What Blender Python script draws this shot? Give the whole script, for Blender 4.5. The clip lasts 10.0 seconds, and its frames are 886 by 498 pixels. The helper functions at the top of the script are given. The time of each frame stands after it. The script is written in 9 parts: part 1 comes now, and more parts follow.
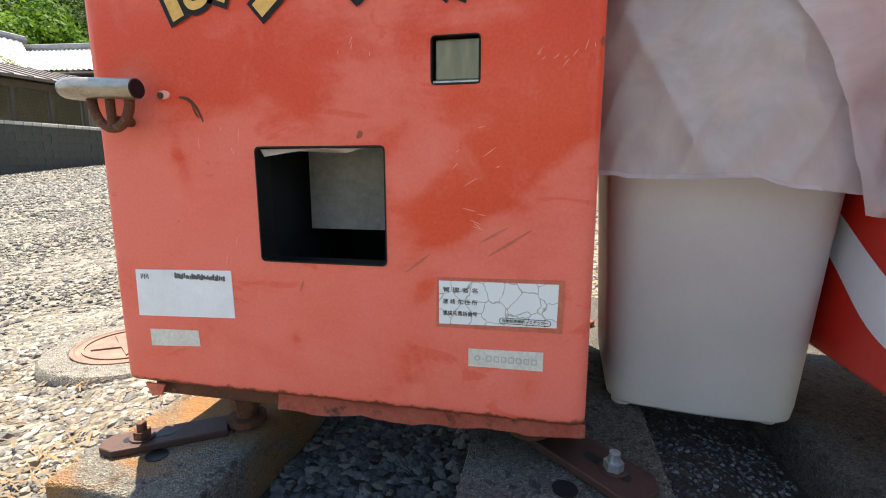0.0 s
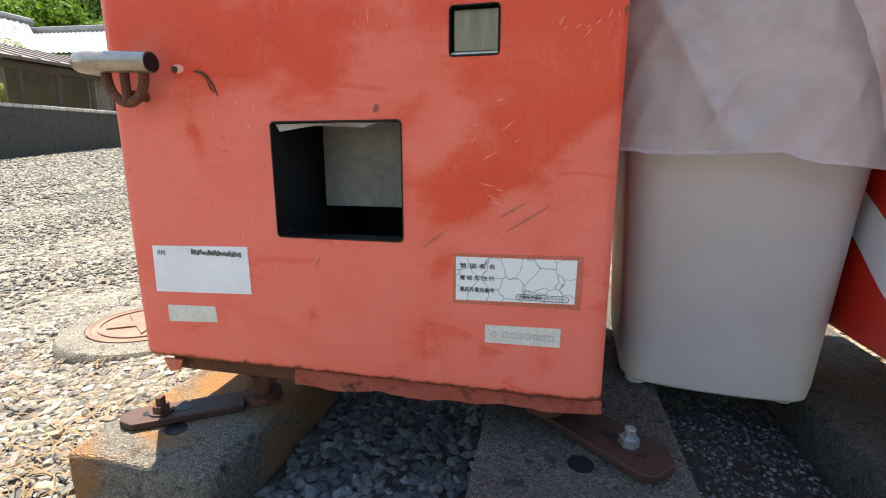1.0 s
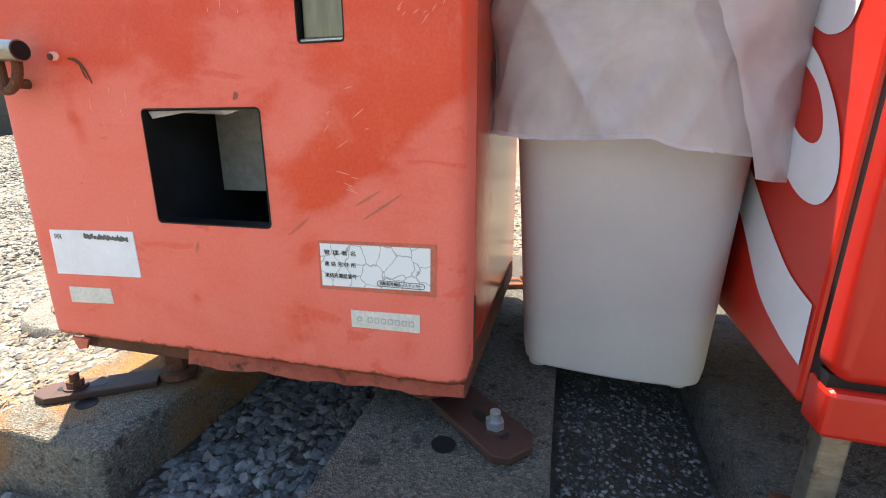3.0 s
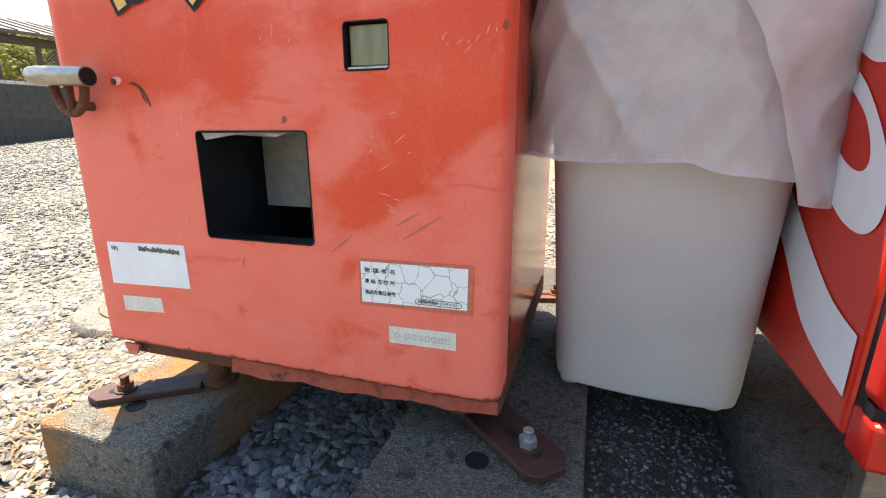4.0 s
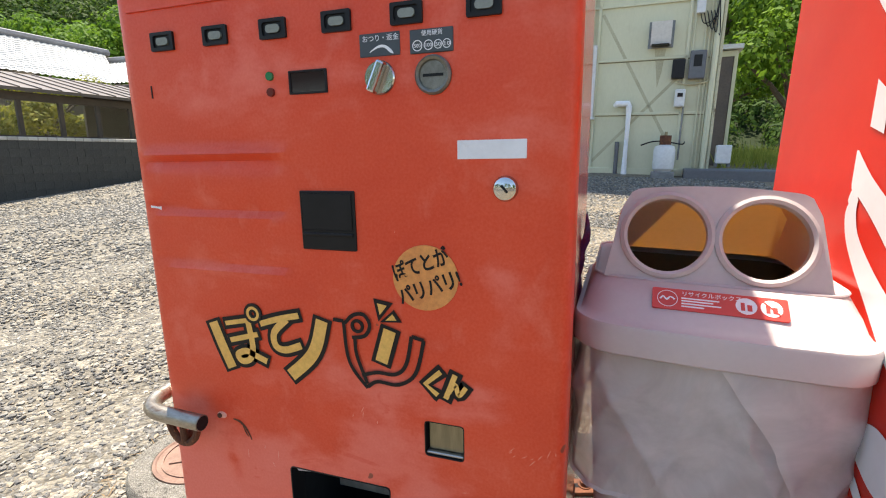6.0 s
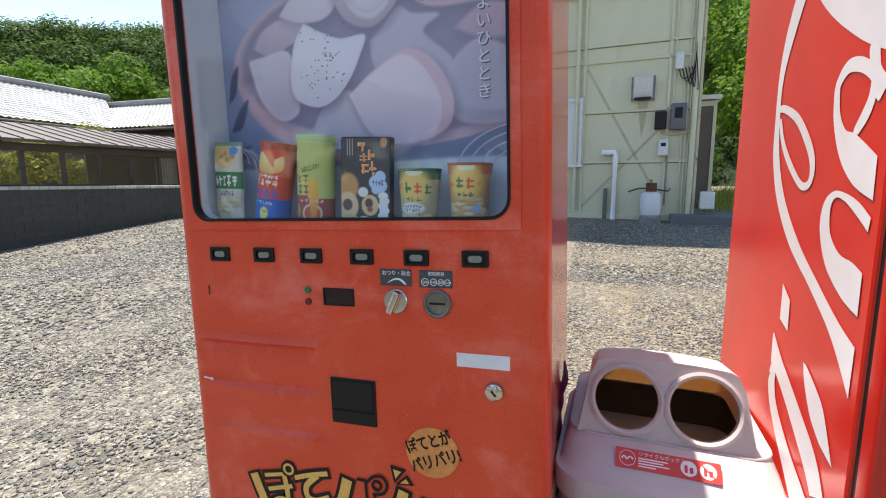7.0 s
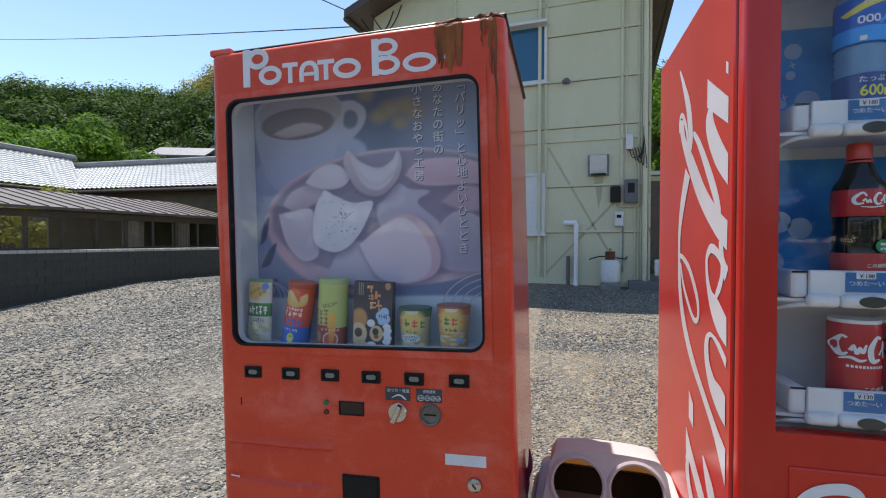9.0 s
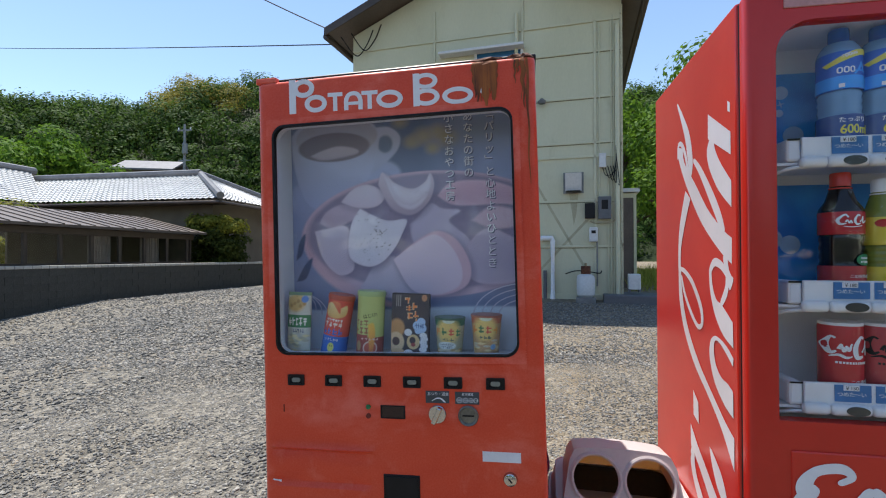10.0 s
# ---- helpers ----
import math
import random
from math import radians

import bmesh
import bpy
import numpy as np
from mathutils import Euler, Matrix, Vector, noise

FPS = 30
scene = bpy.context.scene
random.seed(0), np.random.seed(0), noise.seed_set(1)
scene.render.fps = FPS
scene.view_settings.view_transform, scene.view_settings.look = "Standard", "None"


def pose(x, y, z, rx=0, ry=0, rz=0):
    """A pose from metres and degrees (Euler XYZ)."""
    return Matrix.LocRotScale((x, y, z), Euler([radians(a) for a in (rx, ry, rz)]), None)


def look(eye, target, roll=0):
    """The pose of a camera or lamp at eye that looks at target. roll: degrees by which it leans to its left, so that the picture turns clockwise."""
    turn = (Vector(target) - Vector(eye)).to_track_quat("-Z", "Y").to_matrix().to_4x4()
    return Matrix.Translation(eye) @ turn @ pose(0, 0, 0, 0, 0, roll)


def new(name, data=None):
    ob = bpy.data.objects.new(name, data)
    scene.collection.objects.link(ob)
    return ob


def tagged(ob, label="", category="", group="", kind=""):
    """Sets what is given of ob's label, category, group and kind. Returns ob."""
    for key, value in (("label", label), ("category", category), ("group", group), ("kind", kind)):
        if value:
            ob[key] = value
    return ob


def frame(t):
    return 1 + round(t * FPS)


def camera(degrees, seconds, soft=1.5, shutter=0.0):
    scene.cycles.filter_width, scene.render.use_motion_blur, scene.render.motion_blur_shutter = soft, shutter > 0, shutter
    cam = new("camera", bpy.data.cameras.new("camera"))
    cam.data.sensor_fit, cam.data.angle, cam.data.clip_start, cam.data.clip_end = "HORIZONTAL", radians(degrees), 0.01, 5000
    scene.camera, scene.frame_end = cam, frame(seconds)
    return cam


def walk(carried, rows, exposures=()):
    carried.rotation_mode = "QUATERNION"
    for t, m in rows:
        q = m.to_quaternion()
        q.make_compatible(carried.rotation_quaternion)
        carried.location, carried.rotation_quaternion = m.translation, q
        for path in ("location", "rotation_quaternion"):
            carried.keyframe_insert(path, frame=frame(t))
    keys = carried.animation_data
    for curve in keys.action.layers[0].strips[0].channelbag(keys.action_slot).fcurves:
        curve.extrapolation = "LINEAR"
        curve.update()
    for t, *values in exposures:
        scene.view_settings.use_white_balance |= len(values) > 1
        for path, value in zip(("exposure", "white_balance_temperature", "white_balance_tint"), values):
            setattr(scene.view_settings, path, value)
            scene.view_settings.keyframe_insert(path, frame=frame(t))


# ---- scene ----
cam = camera(86.4, 10.0, soft=1.1)
PATH = [
    (0, (0.134, -0.593, 0.57), (-0.268, 1.334, 0.214), 1.5),
    (0.5, (0.129, -0.592, 0.558), (-0.287, 1.324, 0.163), 1.6),
    (1, (0.121, -0.594, 0.558), (-0.305, 1.314, 0.136), 1.5),
    (1.5, (0.135, -0.591, 0.557), (-0.287, 1.312, 0.112), 1.4),
    (2, (0.219, -0.574, 0.573), (-0.192, 1.324, 0.098), 1.3),
    (2.2, (0.259, -0.568, 0.578), (-0.153, 1.326, 0.083), 1.4),
    (3.3, (0.318, -0.547, 0.584), (-0.2, 1.309, 0.047), 1.3),
    (3.5, (0.301, -0.553, 0.59), (-0.243, 1.295, 0.051), 1.4),
    (4, (0.303, -0.563, 0.605), (-0.279, 1.279, 0.09), 1.4),
    (4.5, (0.291, -0.562, 0.624), (-0.3, 1.283, 0.127), 1.4),
    (5, (0.228, -0.545, 0.711), (-0.366, 1.301, 0.221), 1.3),
    (5.5, (0.211, -0.563, 0.876), (-0.392, 1.288, 0.419), 0.9),
    (6, (0.212, -0.601, 1.12), (-0.4, 1.259, 0.71), 0.6),
    (6.2, (0.225, -0.622, 1.207), (-0.39, 1.242, 0.821), 0.4),
    (7.3, (0.241, -0.779, 1.458), (-0.352, 1.117, 1.223), -0.1),
    (7.5, (0.236, -0.811, 1.482), (-0.35, 1.091, 1.277), 0.1),
    (8, (0.235, -0.872, 1.527), (-0.327, 1.042, 1.386), 0.1),
    (8.5, (0.245, -0.917, 1.568), (-0.282, 1.01, 1.485), 0.1),
    (9, (0.27, -0.99, 1.595), (-0.207, 0.952, 1.56), 0.1),
    (9.5, (0.259, -1.049, 1.605), (-0.161, 0.906, 1.604), 0.1),
    (10, (0.144, -1.122, 1.595), (-0.218, 0.845, 1.624), -0.0),
]
EXPOSURES = [(0, 1.97, 7950, 10), (2.0, 2.07, 7950, 10), (3.5, 2.40, 8000, 10), (4.5, 2.10, 7950, 10), (5.5, 1.83, 7850, 10), (6.2, 1.72, 7650, 10), (7.5, 1.32, 7050, 10), (8.5, 1.06, 6800, 10), (10, 0.95, 6700, 10)]
walk(cam, [(t, look(eye, target, roll)) for t, eye, target, roll in PATH], EXPOSURES)

# ---- world and sun ----
SUN_ELEV, SUN_AZ = 71.0, 135.0   # azimuth counted from +x towards +y
world = bpy.data.worlds.new("sky")
scene.world = world
world.use_nodes = True
wn = world.node_tree
sky = wn.nodes.new("ShaderNodeTexSky")
sky.sky_type = "NISHITA"
sky.sun_disc = False
sky.sun_elevation = radians(SUN_ELEV)
sky.sun_rotation = radians(90 - SUN_AZ)
sky.air_density, sky.dust_density, sky.ozone_density = 1.0, 0.0, 1.6
wn.links.new(sky.outputs[0], wn.nodes["Background"].inputs[0])
wn.nodes["Background"].inputs[1].default_value = 0.118
sun_data = bpy.data.lights.new("sun", "SUN")
sun_data.energy, sun_data.angle, sun_data.color = 3.9, radians(0.55), (1.0, 0.965, 0.915)
to_sun = Vector((math.cos(radians(SUN_ELEV)) * math.cos(radians(SUN_AZ)), math.cos(radians(SUN_ELEV)) * math.sin(radians(SUN_AZ)), math.sin(radians(SUN_ELEV))))
sun = new("sun", sun_data)
sun.matrix_world = look(tuple(to_sun * 40), (0, 0, 0))


# ---- materials ----
def node_mat(name, rough=0.6, metal=0.0):
    m = bpy.data.materials.new(name)
    m.use_nodes = True
    b = m.node_tree.nodes["Principled BSDF"]
    b.inputs["Roughness"].default_value = rough
    b.inputs["Metallic"].default_value = metal
    return m, m.node_tree.nodes, m.node_tree.links, b


def coords(n, l, scale=1.0, stretch=(1, 1, 1), kind="Object"):
    tc, mp = n.new("ShaderNodeTexCoord"), n.new("ShaderNodeMapping")
    mp.inputs["Scale"].default_value = [scale * s for s in stretch]
    l.new(tc.outputs[kind], mp.inputs[0])
    return mp.outputs[0]


def noise_tex(n, l, vec, scale, detail=4.0, rough=0.55, distort=0.0):
    t = n.new("ShaderNodeTexNoise")
    t.inputs["Scale"].default_value, t.inputs["Detail"].default_value = scale, detail
    t.inputs["Roughness"].default_value, t.inputs["Distortion"].default_value = rough, distort
    l.new(vec, t.inputs["Vector"])
    return t.outputs["Fac"]


def ramp(n, l, fac, stops):
    r = n.new("ShaderNodeValToRGB")
    e = r.color_ramp.elements
    while len(e) < len(stops):
        e.new(0.5)
    for k, (p, c) in zip(e, stops):
        k.position, k.color = p, (*c, 1) if len(c) == 3 else c
    l.new(fac, r.inputs[0])
    return r.outputs[0]


def mix(n, l, fac, a, b, mode="MIX"):
    m = n.new("ShaderNodeMix")
    m.data_type, m.blend_type = "RGBA", mode
    for sock, v in ((m.inputs[0], fac), (m.inputs[6], a), (m.inputs[7], b)):
        if isinstance(v, (int, float)):
            sock.default_value = v
        elif isinstance(v, tuple):
            sock.default_value = (*v, 1)
        else:
            l.new(v, sock)
    return m.outputs[2]


def bump(n, l, b, height, strength=0.3, dist=0.01):
    k = n.new("ShaderNodeBump")
    k.inputs["Strength"].default_value, k.inputs["Distance"].default_value = strength, dist
    l.new(height, k.inputs["Height"])
    l.new(k.outputs[0], b.inputs["Normal"])


def grainy(name, c1, c2, scale=8.0, rough=0.6, metal=0.0, fine=60.0, bumpy=0.15, dist=0.004, c3=None, stretch=(1, 1, 1), vary=0.0, grain=0.35, patch=2.3):
    """Two scales of variation: soft stains of c1 to c2, fine grain, a little relief."""
    m, n, l, b = node_mat(name, rough, metal)
    v = coords(n, l, 1.0, stretch)
    big, small = noise_tex(n, l, v, scale, 5.0), noise_tex(n, l, v, fine, 7.0, 0.7)
    col = ramp(n, l, big, [(0.35, c1), (0.65, c2)])
    col = mix(n, l, grain, col, ramp(n, l, small, [(0.3, tuple(0.55 * k for k in c1)), (0.7, tuple(min(1, 1.3 * k) for k in c2))]))
    if c3:
        spots = ramp(n, l, noise_tex(n, l, v, scale * patch, 6.0, 0.7), [(0.58, (0, 0, 0)), (0.7, (1, 1, 1))])
        col = mix(n, l, spots, col, c3)
    if vary:
        oi = n.new("ShaderNodeObjectInfo")
        hv = n.new("ShaderNodeHueSaturation")
        mr = n.new("ShaderNodeMapRange")
        mr.inputs[3].default_value, mr.inputs[4].default_value = 1 - vary, 1 + vary
        l.new(oi.outputs["Random"], mr.inputs[0])
        l.new(mr.outputs[0], hv.inputs["Value"])
        l.new(col, hv.inputs["Color"])
        col = hv.outputs[0]
    l.new(col, b.inputs["Base Color"])
    bump(n, l, b, small, bumpy, dist)
    return m


def plain(name, c, rough=0.5, metal=0.0, grain=0.12, scale=25.0):
    m, n, l, b = node_mat(name, rough, metal)
    v = coords(n, l)
    f = noise_tex(n, l, v, scale, 5.0)
    l.new(ramp(n, l, f, [(0.3, tuple(k * (1 - grain) for k in c)), (0.7, tuple(min(1, k * (1 + grain)) for k in c))]), b.inputs["Base Color"])
    return m


def wear(x, z):
    """How the door has faded: above 0 chalky pink, below 0 still deep red."""
    def patch(cx, cz, rx, rz, turn=0.0, soft=0.9):
        c, k = math.cos(radians(turn)), math.sin(radians(turn))
        u, v = (x - cx) * c + (z - cz) * k, (z - cz) * c - (x - cx) * k
        return max(0.0, min(1.0, (1.0 + soft - math.hypot(u / rx, v / rz)) / (2 * soft) if soft else 0.0))
    w = 1.25 * min(1.0, max(0.0, (0.58 - z) / 0.36)) - 0.40
    for cx, cz, rx, rz, turn in ((-0.12, 0.455, 0.13, 0.050, 8), (0.235, 0.345, 0.165, 0.034, 34), (0.24, 0.435, 0.11, 0.035, 10), (0.19, 0.27, 0.10, 0.018, 36), (-0.231, 0.336, 0.012, 0.035, 10), (-0.065, 0.083, 0.010, 0.013, 0), (0.268, 0.042, 0.012, 0.018, 20), (0.13, 0.17, 0.03, 0.014, 50)):
        w -= 0.80 * patch(cx, cz, rx, rz, turn, 0.55)
    for cx, cz, rx, rz, turn in ((0.045, 0.415, 0.045, 0.045, 0), (0.33, 0.30, 0.045, 0.06, 0), (-0.30, 0.30, 0.07, 0.07, 0), (0.12, 0.335, 0.04, 0.03, 40)):
        w += 0.55 * patch(cx, cz, rx, rz, turn, 0.5)
    return w


def faded_red():
    """Old orange-red enamel: chalky pink where it has faded and been rubbed below, with scratches and rust specks."""
    m, n, l, b = node_mat("faded_red_enamel", 0.42)
    b.inputs["Specular IOR Level"].default_value = 0.3
    v = coords(n, l)
    sep = n.new("ShaderNodeSeparateXYZ")
    l.new(v, sep.inputs[0])
    # wiping has faded the enamel in long slanting sweeps
    tilt = n.new("ShaderNodeMapping")
    tilt.inputs["Rotation"].default_value = (0.0, radians(38), 0.0)
    tilt.inputs["Scale"].default_value = (0.75, 1.0, 2.1)
    l.new(v, tilt.inputs[0])
    sweeps = noise_tex(n, l, tilt.outputs[0], 3.4, 6.0, 0.6, 0.55)
    cloud = noise_tex(n, l, coords(n, l, 1.0, (1.0, 1.0, 1.2)), 5.2, 7.0, 0.6, 0.3)
    add = n.new("ShaderNodeMath")
    add.operation = "ADD"
    l.new(cloud, add.inputs[0])
    l.new(sweeps, add.inputs[1])
    mul = n.new("ShaderNodeMath")
    mul.operation = "MULTIPLY_ADD"
    worn = n.new("ShaderNodeAttribute")
    worn.attribute_name = "wear"
    l.new(worn.outputs["Fac"], mul.inputs[0])
    mul.inputs[1].default_value = 0.30
    l.new(add.outputs[0], mul.inputs[2])
    half = n.new("ShaderNodeMath")
    half.operation = "MULTIPLY"
    half.inputs[1].default_value = 0.5
    l.new(mul.outputs[0], half.inputs[0])
    fade = ramp(n, l, half.outputs[0], [(0.46, (0, 0, 0)), (0.51, (0.30, 0.30, 0.30)), (0.555, (0.70, 0.70, 0.70)), (0.66, (1, 1, 1))])
    deep = ramp(n, l, cloud, [(0.28, (0.66, 0.048, 0.013)), (0.5, (0.72, 0.064, 0.020)), (0.72, (0.75, 0.086, 0.034))])
    col = mix(n, l, fade, deep, (0.82, 0.170, 0.118))
    # sharper rubbed islands where the top coat still holds
    isle = noise_tex(n, l, tilt.outputs[0], 8.5, 5.0, 0.62, 0.9)
    col = mix(n, l, ramp(n, l, isle, [(0.63, (0, 0, 0)), (0.66, (0.45, 0.45, 0.45))]), col, (0.72, 0.062, 0.020))
    chalk = noise_tex(n, l, coords(n, l, 1.0, (1.0, 1.0, 0.6)), 14.0, 6.0, 0.65, 0.4)
    col = mix(n, l, ramp(n, l, chalk, [(0.57, (0, 0, 0)), (0.72, (0.28, 0.28, 0.28))]), col, (0.85, 0.25, 0.18))
    fine = noise_tex(n, l, v, 240.0, 3.0)
    col = mix(n, l, 0.10, col, ramp(n, l, fine, [(0.3, (0.45, 0.05, 0.03)), (0.7, (0.8, 0.3, 0.25))]))
    scr = noise_tex(n, l, coords(n, l, 1.0, (9.0, 1.0, 1.6)), 13.0, 8.0, 0.65, 0.8)
    col = mix(n, l, ramp(n, l, scr, [(0.735, (0, 0, 0)), (0.76, (0.6, 0.6, 0.6))]), col, (0.80, 0.42, 0.36))
    speck = noise_tex(n, l, v, 34.0, 2.0, 0.4)
    col = mix(n, l, ramp(n, l, speck, [(0.775, (0, 0, 0)), (0.79, (0.8, 0.8, 0.8))]), col, (0.16, 0.06, 0.035))
    eat = n.new("ShaderNodeMath")
    eat.operation = "MULTIPLY_ADD"
    l.new(noise_tex(n, l, v, 26.0, 6.0, 0.7), eat.inputs[0])
    eat.inputs[1].default_value = -0.034
    up = n.new("ShaderNodeMath")
    up.operation = "ADD"
    up.inputs[1].default_value = 0.0205
    l.new(sep.outputs[2], up.inputs[0])
    l.new(up.outputs[0], eat.inputs[2])
    col = mix(n, l, ramp(n, l, eat.outputs[0], [(0.0, (0.85, 0.85, 0.85)), (0.003, (0, 0, 0))]), col, (0.11, 0.038, 0.018))
    l.new(col, b.inputs["Base Color"])
    rr = ramp(n, l, fade, [(0.0, (0.36, 0.36, 0.36)), (1.0, (0.62, 0.62, 0.62))])
    l.new(rr, b.inputs["Roughness"])
    bump(n, l, b, noise_tex(n, l, v, 7.0, 3.0), 0.06, 0.01)
    return m


def gravel_mat():
    m, n, l, b = node_mat("gravel", 0.85)
    v = coords(n, l)
    vo = n.new("ShaderNodeTexVoronoi")
    vo.inputs["Scale"].default_value = 46.0
    vo.inputs["Randomness"].default_value = 1.0
    l.new(v, vo.inputs["Vector"])
    sep = n.new("ShaderNodeSeparateColor")
    l.new(vo.outputs["Color"], sep.inputs[0])
    stone = ramp(n, l, sep.outputs[0], [(0.0, (0.022, 0.022, 0.022)), (0.35, (0.075, 0.074, 0.070)), (0.7, (0.18, 0.172, 0.158)), (1.0, (0.40, 0.38, 0.335))])
    big = noise_tex(n, l, v, 0.7, 5.0)
    dirt = ramp(n, l, big, [(0.42, (0, 0, 0)), (0.68, (1, 1, 1))])
    fine = noise_tex(n, l, v, 90.0, 3.0)
    v2 = n.new("ShaderNodeTexVoronoi")
    v2.inputs["Scale"].default_value = 15.0
    l.new(v, v2.inputs["Vector"])
    s2 = n.new("ShaderNodeSeparateColor")
    l.new(v2.outputs["Color"], s2.inputs[0])
    stone = mix(n, l, 0.45, stone, ramp(n, l, s2.outputs[1], [(0.0, (0.03, 0.03, 0.03)), (0.5, (0.16, 0.156, 0.146)), (1.0, (0.48, 0.46, 0.42))]))
    stone = mix(n, l, 0.2, stone, ramp(n, l, fine, [(0.3, (0.12, 0.12, 0.115)), (0.7, (0.46, 0.445, 0.41))]))
    f2 = n.new("ShaderNodeMath")
    f2.operation = "MULTIPLY"
    f2.inputs[1].default_value = 0.14
    l.new(dirt, f2.inputs[0])
    col = mix(n, l, f2.outputs[0], stone, (0.27, 0.225, 0.15))
    # earthier ground in the yard behind the machines
    pos = n.new("ShaderNodeSeparateXYZ")
    l.new(v, pos.inputs[0])
    mr = n.new("ShaderNodeMapRange")
    mr.inputs[1].default_value, mr.inputs[2].default_value, mr.inputs[4].default_value = -1.2, 0.6, 1.0
    l.new(pos.outputs[0], mr.inputs[0])
    earth = n.new("ShaderNodeMath")
    earth.operation = "MULTIPLY"
    l.new(mr.outputs[0], earth.inputs[0])
    l.new(ramp(n, l, noise_tex(n, l, v, 2.6, 6.0, 0.7), [(0.3, (0.12, 0.12, 0.12)), (0.65, (0.62, 0.62, 0.62))]), earth.inputs[1])
    col = mix(n, l, earth.outputs[0], col, (0.27, 0.205, 0.12))
    col = mix(n, l, 1.0, col, (0.90, 0.85, 0.755), "MULTIPLY")
    l.new(col, b.inputs["Base Color"])
    inv = n.new("ShaderNodeMath")
    inv.operation = "SUBTRACT"
    inv.inputs[0].default_value = 1.0
    l.new(vo.outputs["Distance"], inv.inputs[1])
    bump(n, l, b, inv.outputs[0], 0.9, 0.03)
    return m


def stone_mat(name, *tones):
    m, n, l, b = node_mat(name, 0.8)
    g = n.new("ShaderNodeNewGeometry")
    col = ramp(n, l, g.outputs["Random Per Island"], list(zip((0.0, 0.35, 0.7, 0.9, 1.0), tones)))
    f = noise_tex(n, l, coords(n, l), 120.0, 4.0)
    col = mix(n, l, 0.35, col, ramp(n, l, f, [(0.3, tuple(0.8 * k for k in tones[0])), (0.7, tuple(1.6 * k for k in tones[2]))]))
    l.new(col, b.inputs["Base Color"])
    bump(n, l, b, f, 0.3, 0.003)
    return m


def leaf_mat(name, dark, light):
    m, n, l, b = node_mat(name, 0.55)
    g = n.new("ShaderNodeNewGeometry")
    col = ramp(n, l, g.outputs["Random Per Island"], [(0.0, dark), (0.6, tuple(0.5 * (a + c) for a, c in zip(dark, light))), (1.0, light)])
    big = noise_tex(n, l, coords(n, l), 0.22, 3.0)
    col = mix(n, l, ramp(n, l, big, [(0.35, (0, 0, 0)), (0.65, (0.6, 0.6, 0.6))]), col, dark)
    b.inputs["Roughness"].default_value = 0.7
    b.inputs["Specular IOR Level"].default_value = 0.15
    l.new(col, b.inputs["Base Color"])
    tl, mx = n.new("ShaderNodeBsdfTranslucent"), n.new("ShaderNodeMixShader")
    mx.inputs[0].default_value = 0.4
    l.new(mix(n, l, 0.5, col, light), tl.inputs[0])
    l.new(b.outputs[0], mx.inputs[1])
    l.new(tl.outputs[0], mx.inputs[2])
    l.new(mx.outputs[0], n["Material Output"].inputs[0])
    return m


def clear_glass(name, tint=(1, 1, 1), rough=0.0):
    m = bpy.data.materials.new(name)
    m.use_nodes = True
    n, l = m.node_tree.nodes, m.node_tree.links
    n.remove(n["Principled BSDF"])
    tr, gl, mx, lw = n.new("ShaderNodeBsdfTransparent"), n.new("ShaderNodeBsdfGlossy"), n.new("ShaderNodeMixShader"), n.new("ShaderNodeLayerWeight")
    fr = n.new("ShaderNodeMath")
    fr.operation = "POWER"
    fr.inputs[1].default_value = 4.0
    l.new(lw.outputs["Facing"], fr.inputs[0])
    sc = n.new("ShaderNodeMapRange")
    sc.inputs[3].default_value, sc.inputs[4].default_value = 0.018, 0.6
    l.new(fr.outputs[0], sc.inputs[0])
    tr.inputs[0].default_value = (*tint, 1)
    gl.inputs["Roughness"].default_value = rough
    l.new(sc.outputs[0], mx.inputs[0])
    l.new(tr.outputs[0], mx.inputs[1])
    l.new(gl.outputs[0], mx.inputs[2])
    l.new(mx.outputs[0], n["Material Output"].inputs[0])
    return m


